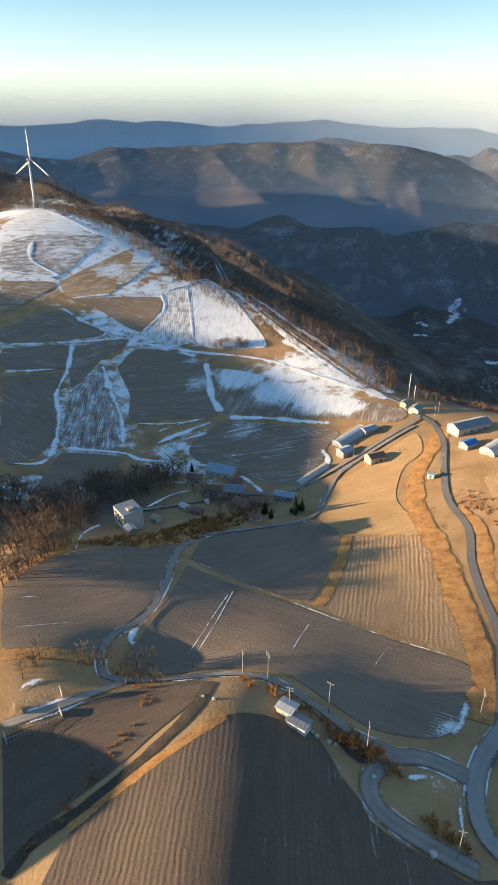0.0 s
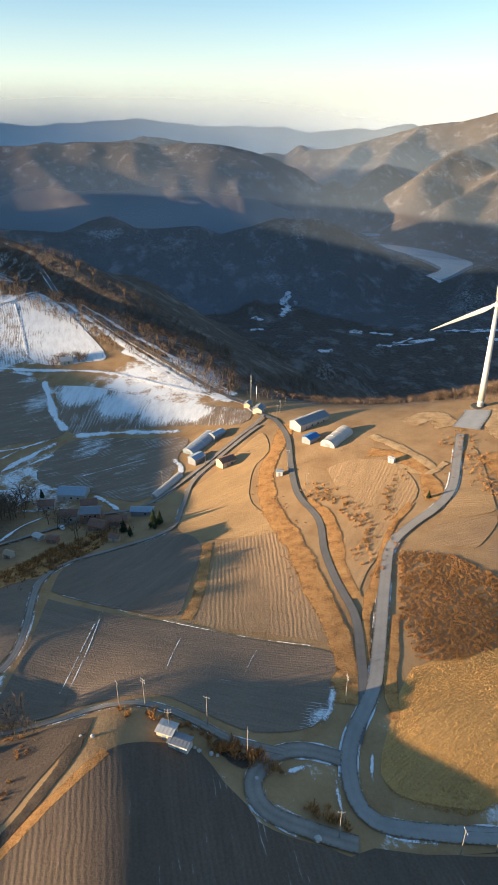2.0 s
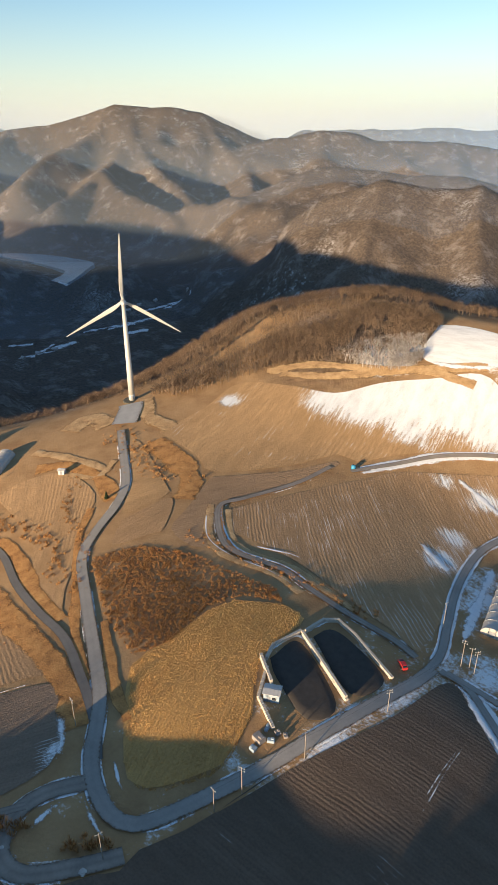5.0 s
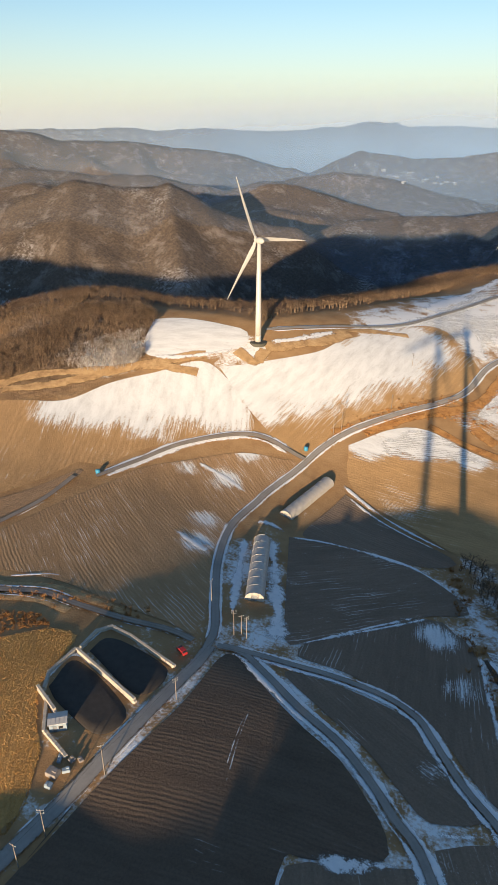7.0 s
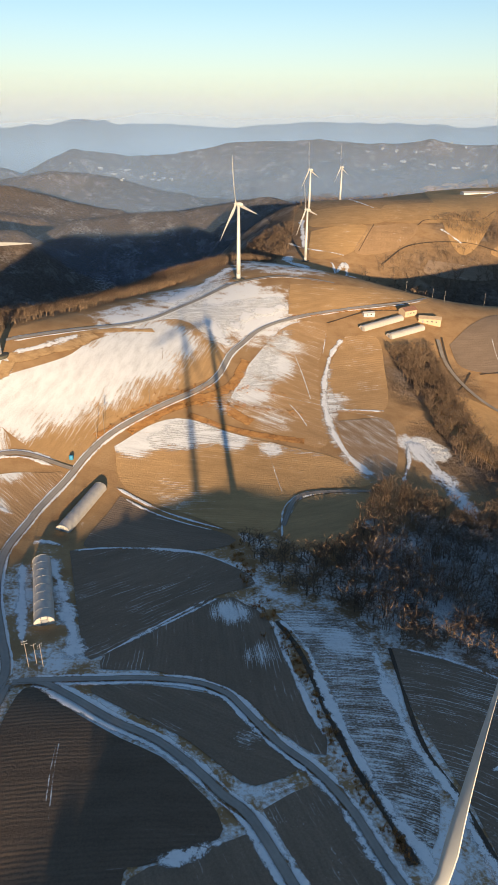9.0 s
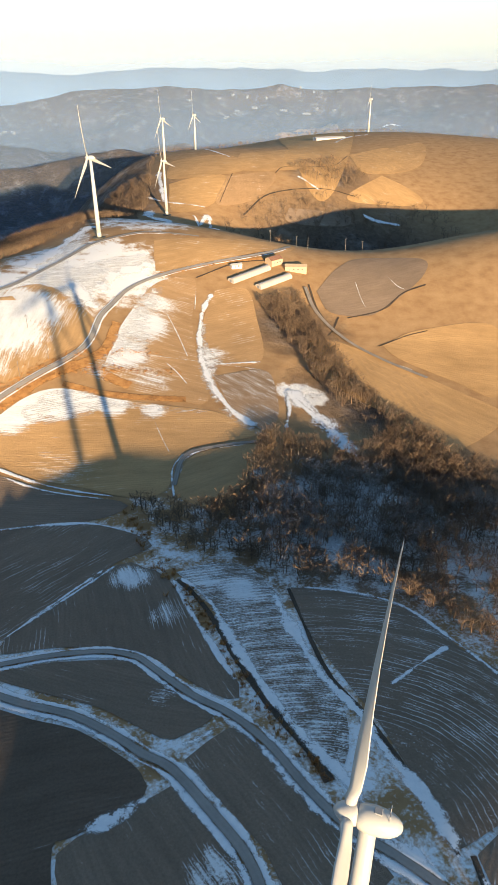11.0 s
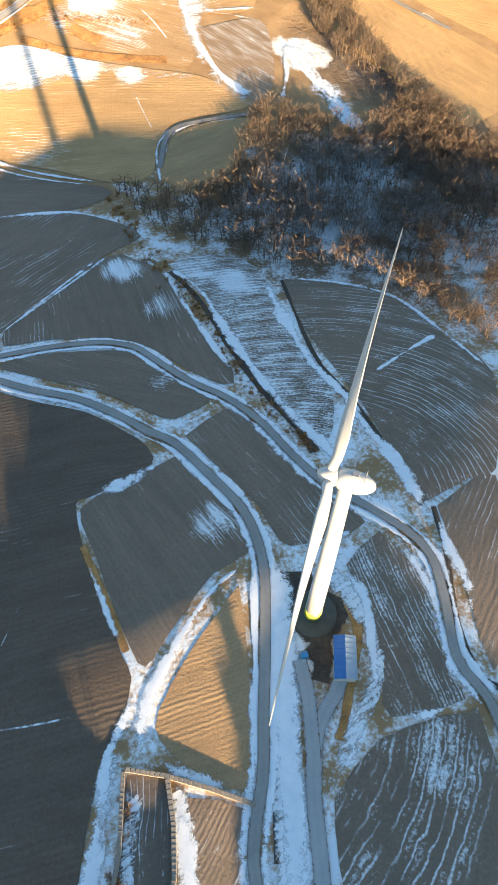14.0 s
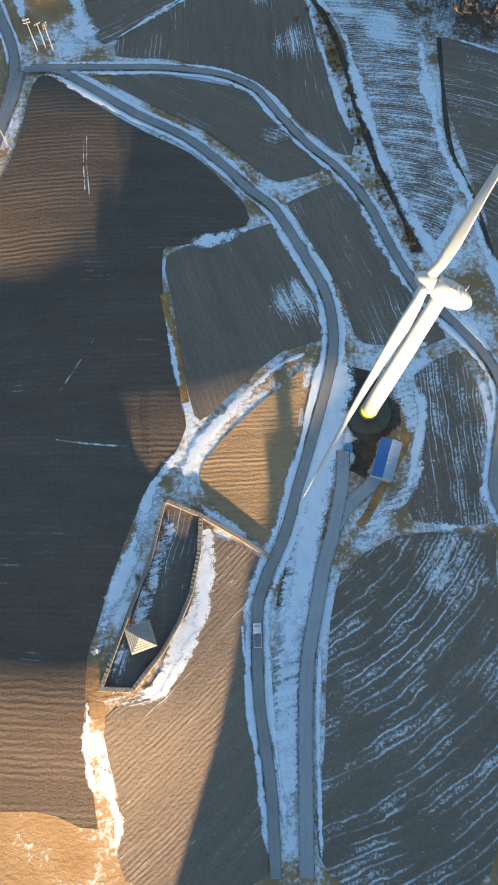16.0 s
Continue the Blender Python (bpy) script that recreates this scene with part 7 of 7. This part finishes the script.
def slab(name, label, outline, h, mat, category, kind=""):
    """A thin irregular slab of material laid on the ground."""
    line = smooth_line(outline + outline[:1], 2.0)[:-1]
    n = len(line)
    mid = line.mean(0)
    rings = [line * (1 - f) + mid * f for f in (0.0, 0.04, 0.3, 0.6, 0.9)]
    verts, faces = [], []
    for k, r in enumerate(rings):
        z = lift(r[:, 0], r[:, 1], 0.05) + (0 if k == 0 else h) + (0.25 * h * wave(r[:, 0], r[:, 1], 3.0, 8) if k else 0)
        verts += np.column_stack([r, z]).tolist()
    for k in range(len(rings) - 1):
        faces += [(k * n + i, k * n + (i + 1) % n, (k + 1) * n + (i + 1) % n, (k + 1) * n + i) for i in range(n)]
    faces.append(tuple((len(rings) - 1) * n + i for i in range(n)))
    ob = link_mesh(name, verts, faces, mat, smooth=True)
    if sum(p.normal.z for p in ob.data.polygons) < 0:
        ob.data.flip_normals()
    return tagged(ob, label, category, kind=kind)


def car(x, y, heading, paint_, label, truck=False):
    root = empty("pickup_truck" if truck else "car", pose(x, y, ground_z(x, y) + 0.3, 0, 0, heading))
    bm = bmesh.new()
    if truck:
        p = [(-2.4, 0.35), (2.4, 0.35), (2.4, 1.0), (2.1, 1.25), (1.75, 1.95), (0.5, 1.98), (0.4, 1.0), (-2.4, 1.0)]
    else:
        p = [(-2.1, 0.3), (2.1, 0.3), (2.15, 0.75), (1.3, 0.95), (0.6, 1.45), (-1.2, 1.48), (-1.95, 0.98), (-2.1, 0.8)]
    loft(bm, [[(u, -0.82, z) for u, z in p], [(u, 0.82, z) for u, z in p]])
    bmesh.ops.recalc_face_normals(bm, faces=bm.faces)
    bmesh.ops.bevel(bm, geom=bm.edges[:], offset=0.06, segments=1, affect="EDGES")
    body = part("body", bm, paint_, root)
    for u, ln in (((1.95, 0.12), (0.42, 0.1)) if truck else ((1.02, 0.5), (-1.6, 0.5))):
        bm = bmesh.new()
        box(bm, u, 0, 1.25 if truck else 1.08, ln, 1.35, 0.55 if truck else 0.32, 0.03)
        part("windscreen", bm, M_GLASS, body)
    if truck:
        bm = bmesh.new()
        box(bm, -1.0, 0, 0.9, 2.5, 1.45, 0.12, 0.02)
        part("load_bed", bm, M_JUNK, body)
    for u in (-1.35, 1.4):
        for v in (-0.78, 0.78):
            w = part("wheel", lathe([(0.32, -0.1), (0.34, -0.06), (0.34, 0.06), (0.32, 0.1)], 14, "y"), M_TYRE, root)
            w.location = (u, v, 0.3)
            part("rim", lathe([(0.18, -0.12), (0.18, 0.12)], 10, "y"), M_PIPE, w)
    return tagged(root, label, "pickup truck" if truck else "car")


def boulder(x, y, r, seed):
    rng = random.Random(seed)
    bm = bmesh.new()
    bmesh.ops.create_icosphere(bm, subdivisions=2, radius=r)
    for v in bm.verts:
        v.co *= 0.8 + 0.35 * rng.random()
        v.co.z *= 0.7
    ob = part("boulder", bm, M_BOULDER, None)
    ob.location = (x, y, ground_z(x, y) + 0.25 * r)
    return tagged(ob, "pale rough boulder lying beside the track", "boulder", "boulders")


# greenhouses
tunnel(-69, 168, -82, 208, 7.0, 3.2, "long pale plastic tunnel greenhouse beside the farm road")
tunnel(-80, 231, -71, 266, 6.5, 3.0, "pale plastic tunnel greenhouse lit along its roof")
tunnel(-291, -3, -307, 12, 4.5, 2.4, "narrow tunnel greenhouse beside the village street")
tunnel(-296, 90, -308, 104, 9, 4.2, "bright white arched greenhouse on the saddle", M_FILM)
tunnel(-327, 18, -341, 33, 8.5, 3.8, "bluish tunnel greenhouse below the snowy slope", M_FILM_BLUE)
tunnel(84, 473, 118, 496, 6.5, 3.2, "white tunnel greenhouse at the far farm")
tunnel(104, 468, 133, 486, 6.5, 3.2, "white tunnel greenhouse at the far farm")
# the saddle farm
house("barn", "long white barn with a blue-grey metal roof", -330, 89, 120, 23, 9, 3.8, 1.8, M_WALL, M_SLATE, "barn", 4)
house("shed", "small shed with a blue roof on the saddle", -308, 84, 125, 8, 6, 2.6, 1.1, M_SLATE, M_BLUE, "shed", 1)
house("barn", "cream hut with a brown roof in the stubble field", -307, 37, 118, 9, 6.5, 3.0, 1.4, M_CREAM, M_RUST, "hut", 2)
house("house", "pale cottage beside the ridge road", -361, 65, 150, 7, 6, 3.0, 1.6, M_WALL, M_SLATE, "house", 2)
house("house", "small yellowish hut at the saddle", -372, 60, 150, 5, 4, 2.8, 1.0, M_CREAM, M_SLATE, "hut", 1)
house("shed", "grey shed beside the bluish greenhouse", -318, 22, 130, 8, 6, 3.0, 1.0, M_SLATE, M_PALEBLUE, "shed", 1)
house("shed", "low farm shed beside the village street", -339, 36, 130, 9, 5, 2.6, 1.0, M_SLATE, M_PALEBLUE, "shed", 1)
house("shed", "tiny white pump shed by the round field", -266, 114, 40, 3, 2.4, 2.4, 0.5, M_ROOFWHITE, M_ROOFWHITE, "shed", 1)
house("shed", "tiny white shed beside the winding lane", -281, 61, 70, 3.2, 2.4, 2.6, 0.5, M_ROOFWHITE, M_PALEBLUE, "shed", 1)
# the village
house("house", "tall flat-roofed concrete house in the village", -231, -75, 40, 10, 9, 9.5, 0, M_WALL, M_SLATE, "house", 3, 3)
house("shed", "small shed with a white roof beside the tall house", -222, -72, 40, 4.5, 3.5, 2.6, 0.8, M_SLATE, M_ROOFWHITE, "shed", 1)
house("house", "two-storey brick house with a grey roof", -279, -34, 85, 10, 7, 5.8, 1.6, M_BRICK, M_SLATE, "house", 3, 2)
house("house", "village house with pale walls and a brown roof", -284, -45, 80, 8.5, 7, 3.4, 1.9, M_WALL, M_RUST, "house", 2)
house("house", "low village house with a brown roof", -271, -21, 88, 9, 5, 2.9, 1.4, M_BRICK, M_RUST, "house", 2)
house("barn", "long low outbuilding with a snowy roof", -277, -9, 78, 11, 4.5, 2.8, 1.0, M_SLATE, M_PALEBLUE, "barn", 2)
house("barn", "farm barn with a pale blue metal roof", -309, -45, 75, 15, 9, 3.4, 2.2, M_WALL, M_PALEBLUE, "barn", 3)
house("house", "village house with a rusty brown hipped roof", -268, -30, 60, 8, 6, 3.2, 1.8, M_BRICK, M_RUST, "house", 2)
house("house", "small village house with cream walls and a brown roof", -294, -36, 95, 8, 6, 3.2, 1.7, M_CREAM, M_RUST, "house", 2)
house("shed", "low rusty shed in a village garden", -258, -50, 70, 5, 3.5, 2.4, 0.8, M_BRICK, M_RUST, "shed", 1)
house("shed", "white-roofed shed in a village garden", -262, -57, 50, 4.5, 3, 2.4, 0.7, M_WALL, M_ROOFWHITE, "shed", 1)
house("house", "brown-roofed cottage under the snowy terraces", -300, -58, 85, 8, 6, 3.0, 1.6, M_WALL, M_RUST, "house", 2)
house("shed", "tiny shed in a village garden", -242, -66, 60, 3.5, 3, 2.4, 0.9, M_WALL, M_CREAM, "shed", 1)
house("shed", "cream shed beside the conifers", -253, -22, 70, 5, 3, 2.4, 0.8, M_CREAM, M_RUST, "shed", 1)
house("house", "white farmhouse inside a ring of trees", -481, -61, 100, 9, 7, 3.2, 2.0, M_WALL, M_ROOFWHITE, "house", 2)
# beside the junction
house("shed", "cream-roofed field shed above the lane", -117, -3.5, 60, 4.2, 3.6, 2.8, 0.25, M_CREAM, M_ROOFWHITE, "shed", 1)
house("shed", "white container shed with a grey roof", -113.5, -0.5, 60, 5.2, 3.2, 2.4, 0.2, M_ROOFWHITE, M_SLATE, "shed", 1)
house("shed", "glass-sided shed inside the walled yard", -94.5, 92, 35, 4.5, 3.4, 3.0, 0.2, M_PALEBLUE, M_ROOFWHITE, "shed", 2)
# the far farm
house("house", "brown-roofed farmhouse at the far farm", 125, 505, 30, 12, 8, 3.6, 2.2, M_CREAM, M_RUST, "house", 3)
house("barn", "long cream barn at the far farm", 141, 496, -15, 17, 7, 3.4, 1.6, M_CREAM, M_CREAM, "barn", 4)
house("shed", "small pale greenhouse shed at the far farm", 92, 494, 15, 9, 4, 2.4, 0.8, M_ROOFWHITE, M_ROOFWHITE, "shed", 2)
# the turbine yard
house("garage", "garage with a bright blue roof beside the turbine", 27, 29.5, 75, 8.5, 4.4, 2.8, 0.6, M_WALL, M_PALEBLUE, "garage", 1, 1, M_BLUE, 0.15)
tr = empty("transformer", pose(19.2, 32, ground_z(19.2, 32)))
for nm, dx, dy, sx_, sy_, sz_, mt in (("cabinet", 0, 0, 1.4, 1.1, 1.6, M_BIN), ("cooling_fins", 0.1, 0.75, 1.0, 0.4, 1.1, M_GREY), ("base_plate", 0, 0.2, 2.2, 2.2, 0.15, M_CONCRETE), ("junction_box", -0.3, -0.9, 0.7, 0.5, 1.0, M_ROOFWHITE)):
    b_ = bmesh.new()
    box(b_, dx, dy, 0, sx_, sy_, sz_, 0.04)
    part(nm, b_, mt, tr)
tagged(tr, "small blue electrical cabinet beside the turbine", "transformer")


def gazebo(x, y, heading):
    root = empty("gazebo", pose(x, y, ground_z(x, y), 0, 0, heading))
    for i, (u, v) in enumerate(((1, 1), (-1, 1), (-1, -1), (1, -1))):
        p = part("post", lathe([(0.12, -0.4), (0.12, 2.5)], 8), M_WOODPOLE, root)
        p.location = (u * 1.9, v * 1.9, 0)
    for i in range(4):
        a, b = radians(45 + 90 * i), radians(135 + 90 * i)
        r = 3.7
        bm = bmesh.new()
        loft(bm, [[(r * math.cos(a), r * math.sin(a), 2.4), (r * math.cos(b), r * math.sin(b), 2.4), (0, 0, 4.0)],
                  [(r * math.cos(a), r * math.sin(a), 2.53), (r * math.cos(b), r * math.sin(b), 2.53), (0, 0, 4.13)]])
        bmesh.ops.recalc_face_normals(bm, faces=bm.faces)
        f = part("roof_panel", bm, M_SHINGLE, root)
        for j in range(1, 6):
            k = j / 6
            p0 = Vector((r * math.cos(a) * k, r * math.sin(a) * k, 4.15 - 1.6 * k))
            p1 = Vector((r * math.cos(b) * k, r * math.sin(b) * k, 4.15 - 1.6 * k))
            sb = bmesh.new()
            loft(sb, [[p0 + Vector(q) for q in ((0, 0, 0), (0, 0, 0.07), (0.05, 0.05, 0.03))], [p1 + Vector(q) for q in ((0, 0, 0), (0, 0, 0.07), (0.05, 0.05, 0.03))]])
            part("batten", sb, M_SLATE, f)
    bm = bmesh.new()
    box(bm, 0, 0, 0.1, 4.0, 4.0, 0.35, 0.05)
    part("floor_deck", bm, M_WOODPOLE, root)
    return tagged(root, "open garden pavilion with a grey hipped roof", "gazebo")


gazebo(-22, -9, 22)
# stone walls of the sunken garden, and of the compost yards
block_wall([(-20, 19), (-22, 6), (-25, -4), (-29, -19)], 1.3, "dry-stone wall of the sunken garden", (0.9, 0.8, 0.6), M_STONE, "stone_wall")
block_wall([(-12, 16), (-12, 8), (-13, 0), (-15, -6), (-18, -12), (-23, -19), (-29, -19)], 1.3, "curved dry-stone wall with snow beside it", (0.9, 0.9, 0.6), M_STONE, "stone_wall")
block_wall([(-20, 19), (-12, 16), (-4, 12), (3, 8)], 1.3, "dry-stone wall below the triangular field", (0.9, 0.9, 0.6), M_STONE, "stone_wall")
block_wall([(-108, 100), (-98, 95)], 2.3, "stacked concrete block wall lit by the sun")
block_wall([(-107, 117), (-80, 107)], 2.3, "long stacked concrete block wall between two yards")
block_wall([(-104, 99), (-97, 89), (-87, 85)], 2.2, "low stacked concrete block wall by the yard")
block_wall([(-106, 100), (-109, 106), (-108, 117)], 2.2, "concrete block wall at the head of the yard")
block_wall([(-107, 118), (-107, 127), (-104, 131), (-96, 130), (-77, 124)], 2.0, "curved concrete block wall round the upper yard")
slab("compost_yard", "black compost heap in a walled yard", [(-106, 102), (-99, 98), (-83, 94), (-81, 104), (-105, 114)], 0.3, M_BLACK, "compost")
slab("compost_yard", "black compost heap in a walled yard", [(-104, 119), (-81, 110), (-78, 122), (-95, 127), (-103, 126)], 0.3, M_BLACK, "compost")
# poles
POLES = [(-80, 59), (-79, 67), (-75, 85), (-70, 113), (-87, 33), (-124, 46), (-131, -16), (-129, -9), (-120, 7), (-118, -3), (-110, 16), (-67, 146), (-65, 147.5), (-62.5, 146), (-81, 158),
         (-54, 380), (-78, 313), (-79, 300), (-42, 353), (-56, 334), (-76, 305), (-355, 77), (-345, 73), (-285, 66), (-262, 70), (-310, 26), (-298, 2), (157, 554), (164, 542), (200, 547), (215, 545), (135, 560)]
for i, (px_, py_) in enumerate(POLES):
    pole(px_, py_, 8.5 + 1.2 * ((i * 7) % 3), 1 + i % 2, turn=20.0 * (i % 5))
for a_, b_ in (((-80, 59), (-75, 85)), ((-75, 85), (-70, 113)), ((-70, 113), (-67, 146)), ((-129, -9), (-120, 7)), ((-131, -16), (-129, -9)), ((-79, 300), (-56, 334)), ((-56, 334), (-42, 353))):
    wire(a_, b_, 8.0, 8.0)
for mx, my, mh in ((-384, 64, 18), (-375, 66, 13)):
    mast = empty("radio_mast", pose(mx, my, ground_z(mx, my)))
    part("post", lathe([(0.35, -0.5), (0.25, mh * 0.5), (0.12, mh)], 8), M_PIPE, mast, "", True)
    for k in range(3):
        bm = bmesh.new()
        box(bm, 0, 0, mh - 1.5 - 1.2 * k, 1.6, 0.3, 0.5, 0.05)
        part("antenna", bm, M_ROOFWHITE, mast)
    tagged(mast, "slim grey antenna mast at the saddle", "radio mast")
# vehicles and loose things
car(1.0, -8.0, 95, M_CARWHITE, "white pickup truck standing on the lane", True)
car(-78, 131, 150, M_RED, "red car parked at the road junction")
car(-273, -48, 30, M_CARWHITE, "pale pickup truck parked in the village", True)
car(-286, -30, 10, M_SLATE, "grey car parked in the village")
for i, (bx, by, br) in enumerate(((-112, 4, 0.6), (-111, 7, 0.7), (-110.5, 8.5, 0.5), (-113, 3, 0.4), (-103, 17, 0.6), (-87, 28, 0.9), (-152, 133, 0.5), (-118, -22, 0.6), (-119, -25, 0.5))):
    boulder(bx, by, br, i)
for bx, by in ((-168, 215), (-88, 282)):
    bin_ = empty("water_tank", pose(bx, by, ground_z(bx, by)))
    part("tank", lathe([(1.0, -0.1), (1.1, 0.2), (1.1, 1.8), (0.95, 2.1), (0.4, 2.3)], 16), M_BIN, bin_, "", True)
    part("lid", lathe([(0.42, 2.25), (0.42, 2.4), (0.2, 2.45)], 12), M_TYRE, bin_)
    tagged(bin_, "blue plastic water tank at the field corner", "water tank")
for i, (jx, jy, jw, jl, jh) in enumerate(((-87, 80, 2.4, 3.2, 1.6), (-84.5, 82, 1.2, 2.0, 1.0), (-85, 85, 1.5, 1.5, 0.9), (-88, 84, 1.0, 2.4, 0.8), (-83, 86, 1.2, 1.6, 0.7), (-86, 77, 1.6, 1.8, 1.1))):
    bm = bmesh.new()
    box(bm, 0, 0, -0.2, jl, jw, jh, 0.12)
    box(bm, jl * 0.2, 0.2, jh - 0.25, jl * 0.4, jw * 0.5, 0.4, 0.08)
    ob = part("farm_machine" if i == 0 else "crate", bm, M_JUNK if i % 2 == 0 else M_PALEBLUE, None)
    ob.matrix_world = pose(jx, jy, ground_z(jx, jy), 0, 0, 37 * i)
    tagged(ob, "weathered farm scrap stacked beside the yard", "scrap")


def net_frame(ax, ay, bx, by, label):
    """A low frame of posts and rails over a plot."""
    cx, cy, length, heading = between(ax, ay, bx, by)
    root = empty("crop_frame", pose(cx, cy, ground_z(cx, cy), 0, 0, heading))
    for i in range(int(length / 0.9) + 1):
        u = -length / 2 + i * 0.9
        for v in (-1.4, 1.4):
            p = part("post", lathe([(0.05, -0.3), (0.05, 1.5)], 5), M_PIPE, root)
            p.location = (u, v, 0)
    for v in (-1.4, 1.4):
        bm = bmesh.new()
        box(bm, 0, v, 1.45, length, 0.07, 0.07)
        part("rail", bm, M_PIPE, root)
    for e in (-1, 1):
        bm = bmesh.new()
        box(bm, e * length / 2, 0, 0, 0.15, 2.9, 1.7, 0.03)
        part("end_board", bm, M_ROOFWHITE, root)
    return tagged(root, label, "crop frame")


net_frame(-112, -72, -118, -62, "low post-and-rail crop frame over a dark plot")
net_frame(-104, -71, -112, -60, "low post-and-rail crop frame over a dark plot")


# ---- the valley: a frozen lake, hamlets and a distant town ----
M_TOWN = plain("hazy_town_wall", (0.28, 0.30, 0.32), 0.8)
M_ICE = plain("lake_ice", (0.34, 0.42, 0.48), 0.25, vary=0.2, size=0.01)


def lake(label, outline, level):
    line = smooth_line(outline + outline[:1], 40.0)[:-1]
    mid = line.mean(0)
    n = len(line)
    verts = [(x, y, level) for x, y in line] + [(x, y, level - 25) for x, y in line * 1.02 - mid * 0.02]
    faces = [tuple(range(n))] + [(i, n + i, n + (i + 1) % n, (i + 1) % n) for i in range(n)]
    ob = link_mesh("water", verts, faces, M_ICE)
    if ob.data.polygons[0].normal.z < 0:
        ob.data.flip_normals()
    return tagged(ob, label, "lake", kind="structure")


lake("frozen pale lake in the dark valley", [(-2603, 975), (-2537, 1049), (-2419, 1122), (-2184, 1174), (-2097, 1107), (-1936, 944), (-1992, 909), (-2102, 1022), (-2328, 1011), (-2505, 975)], -321)
lake("frozen arm of the lake behind a wooded hill", [(-3154, 1002), (-3111, 1075), (-2848, 1093), (-2826, 1004), (-3007, 983)], -319)
for spot in ([(-1400, 769), (-1422, 924)], [(-1481, 994), (-1496, 1108)], [(-1375, 607), (-1385, 685)], [(-1469, 541), (-1440, 600)], [(-1345, 785), (-1330, 850)], [(-1320, 355), (-1340, 420)], [(-1597, 348), (-1666, 387)], [(-1521, 253), (-1519, 295)]):
    drift(spot, 22, 0.75, "patch of old snow on a valley field")
for i, (hx, hy) in enumerate(((-1352, 531), (-1364, 572), (-1370, 616), (-1512, 904), (-1546, 960), (-1552, 1019), (-1534, 1123), (-1604, 286), (-1662, 404), (-1473, 511))):
    house("house", "small valley house with a snow-covered roof", hx, hy, 23 * i, 12, 8, 4, 2.4, M_WALL, M_ROOFWHITE, "house", 2)
for i, (hx, hy) in enumerate(((-618, 3162), (-557, 3907), (-497, 3933), (676, 4099), (760, 4110), (837, 4081), (1233, 4080), (1160, 4120), (-1010, 3908), (-563, 3211), (940, 4060), (500, 4080), (-660, 3180), (-700, 3230), (-520, 3150), (-480, 3190), (-590, 3100), (-760, 3160), (-430, 3240), (-640, 3260))):
    house("apartment_building", "distant pale apartment block in the hazy town", hx, hy, 11 * i, 22, 10, 5 + 2 * (i % 3), 0, M_TOWN, M_TOWN, "apartment building", 4, 4)
for i, (hx, hy) in enumerate(((-861, 3982), (-781, 3949), (-711, 4002), (-610, 3923), (-518, 3912), (-563, 3031), (-556, 3992), (-460, 3947), (760, 3981), (856, 3972), (1002, 3894), (1131, 3882), (1292, 3876), (685, 3918), (1210, 3933))):
    house("warehouse", "long white factory hall in the hazy valley town", hx, hy, 17 * i, 26 + 7 * (i % 4), 13, 5, 1.5, M_TOWN, M_ROOFWHITE, "warehouse", 1)
house("radar_station", "small white station on the mountain top", -3548, 2537, 30, 16, 10, 6, 0, M_ROOFWHITE, M_ROOFWHITE, "station", 3, 2)
house("greenhouse", "far white greenhouse on the plateau", 410, 1250, 10, 60, 16, 3, 2, M_ROOFWHITE, M_ROOFWHITE, "greenhouse", 3)
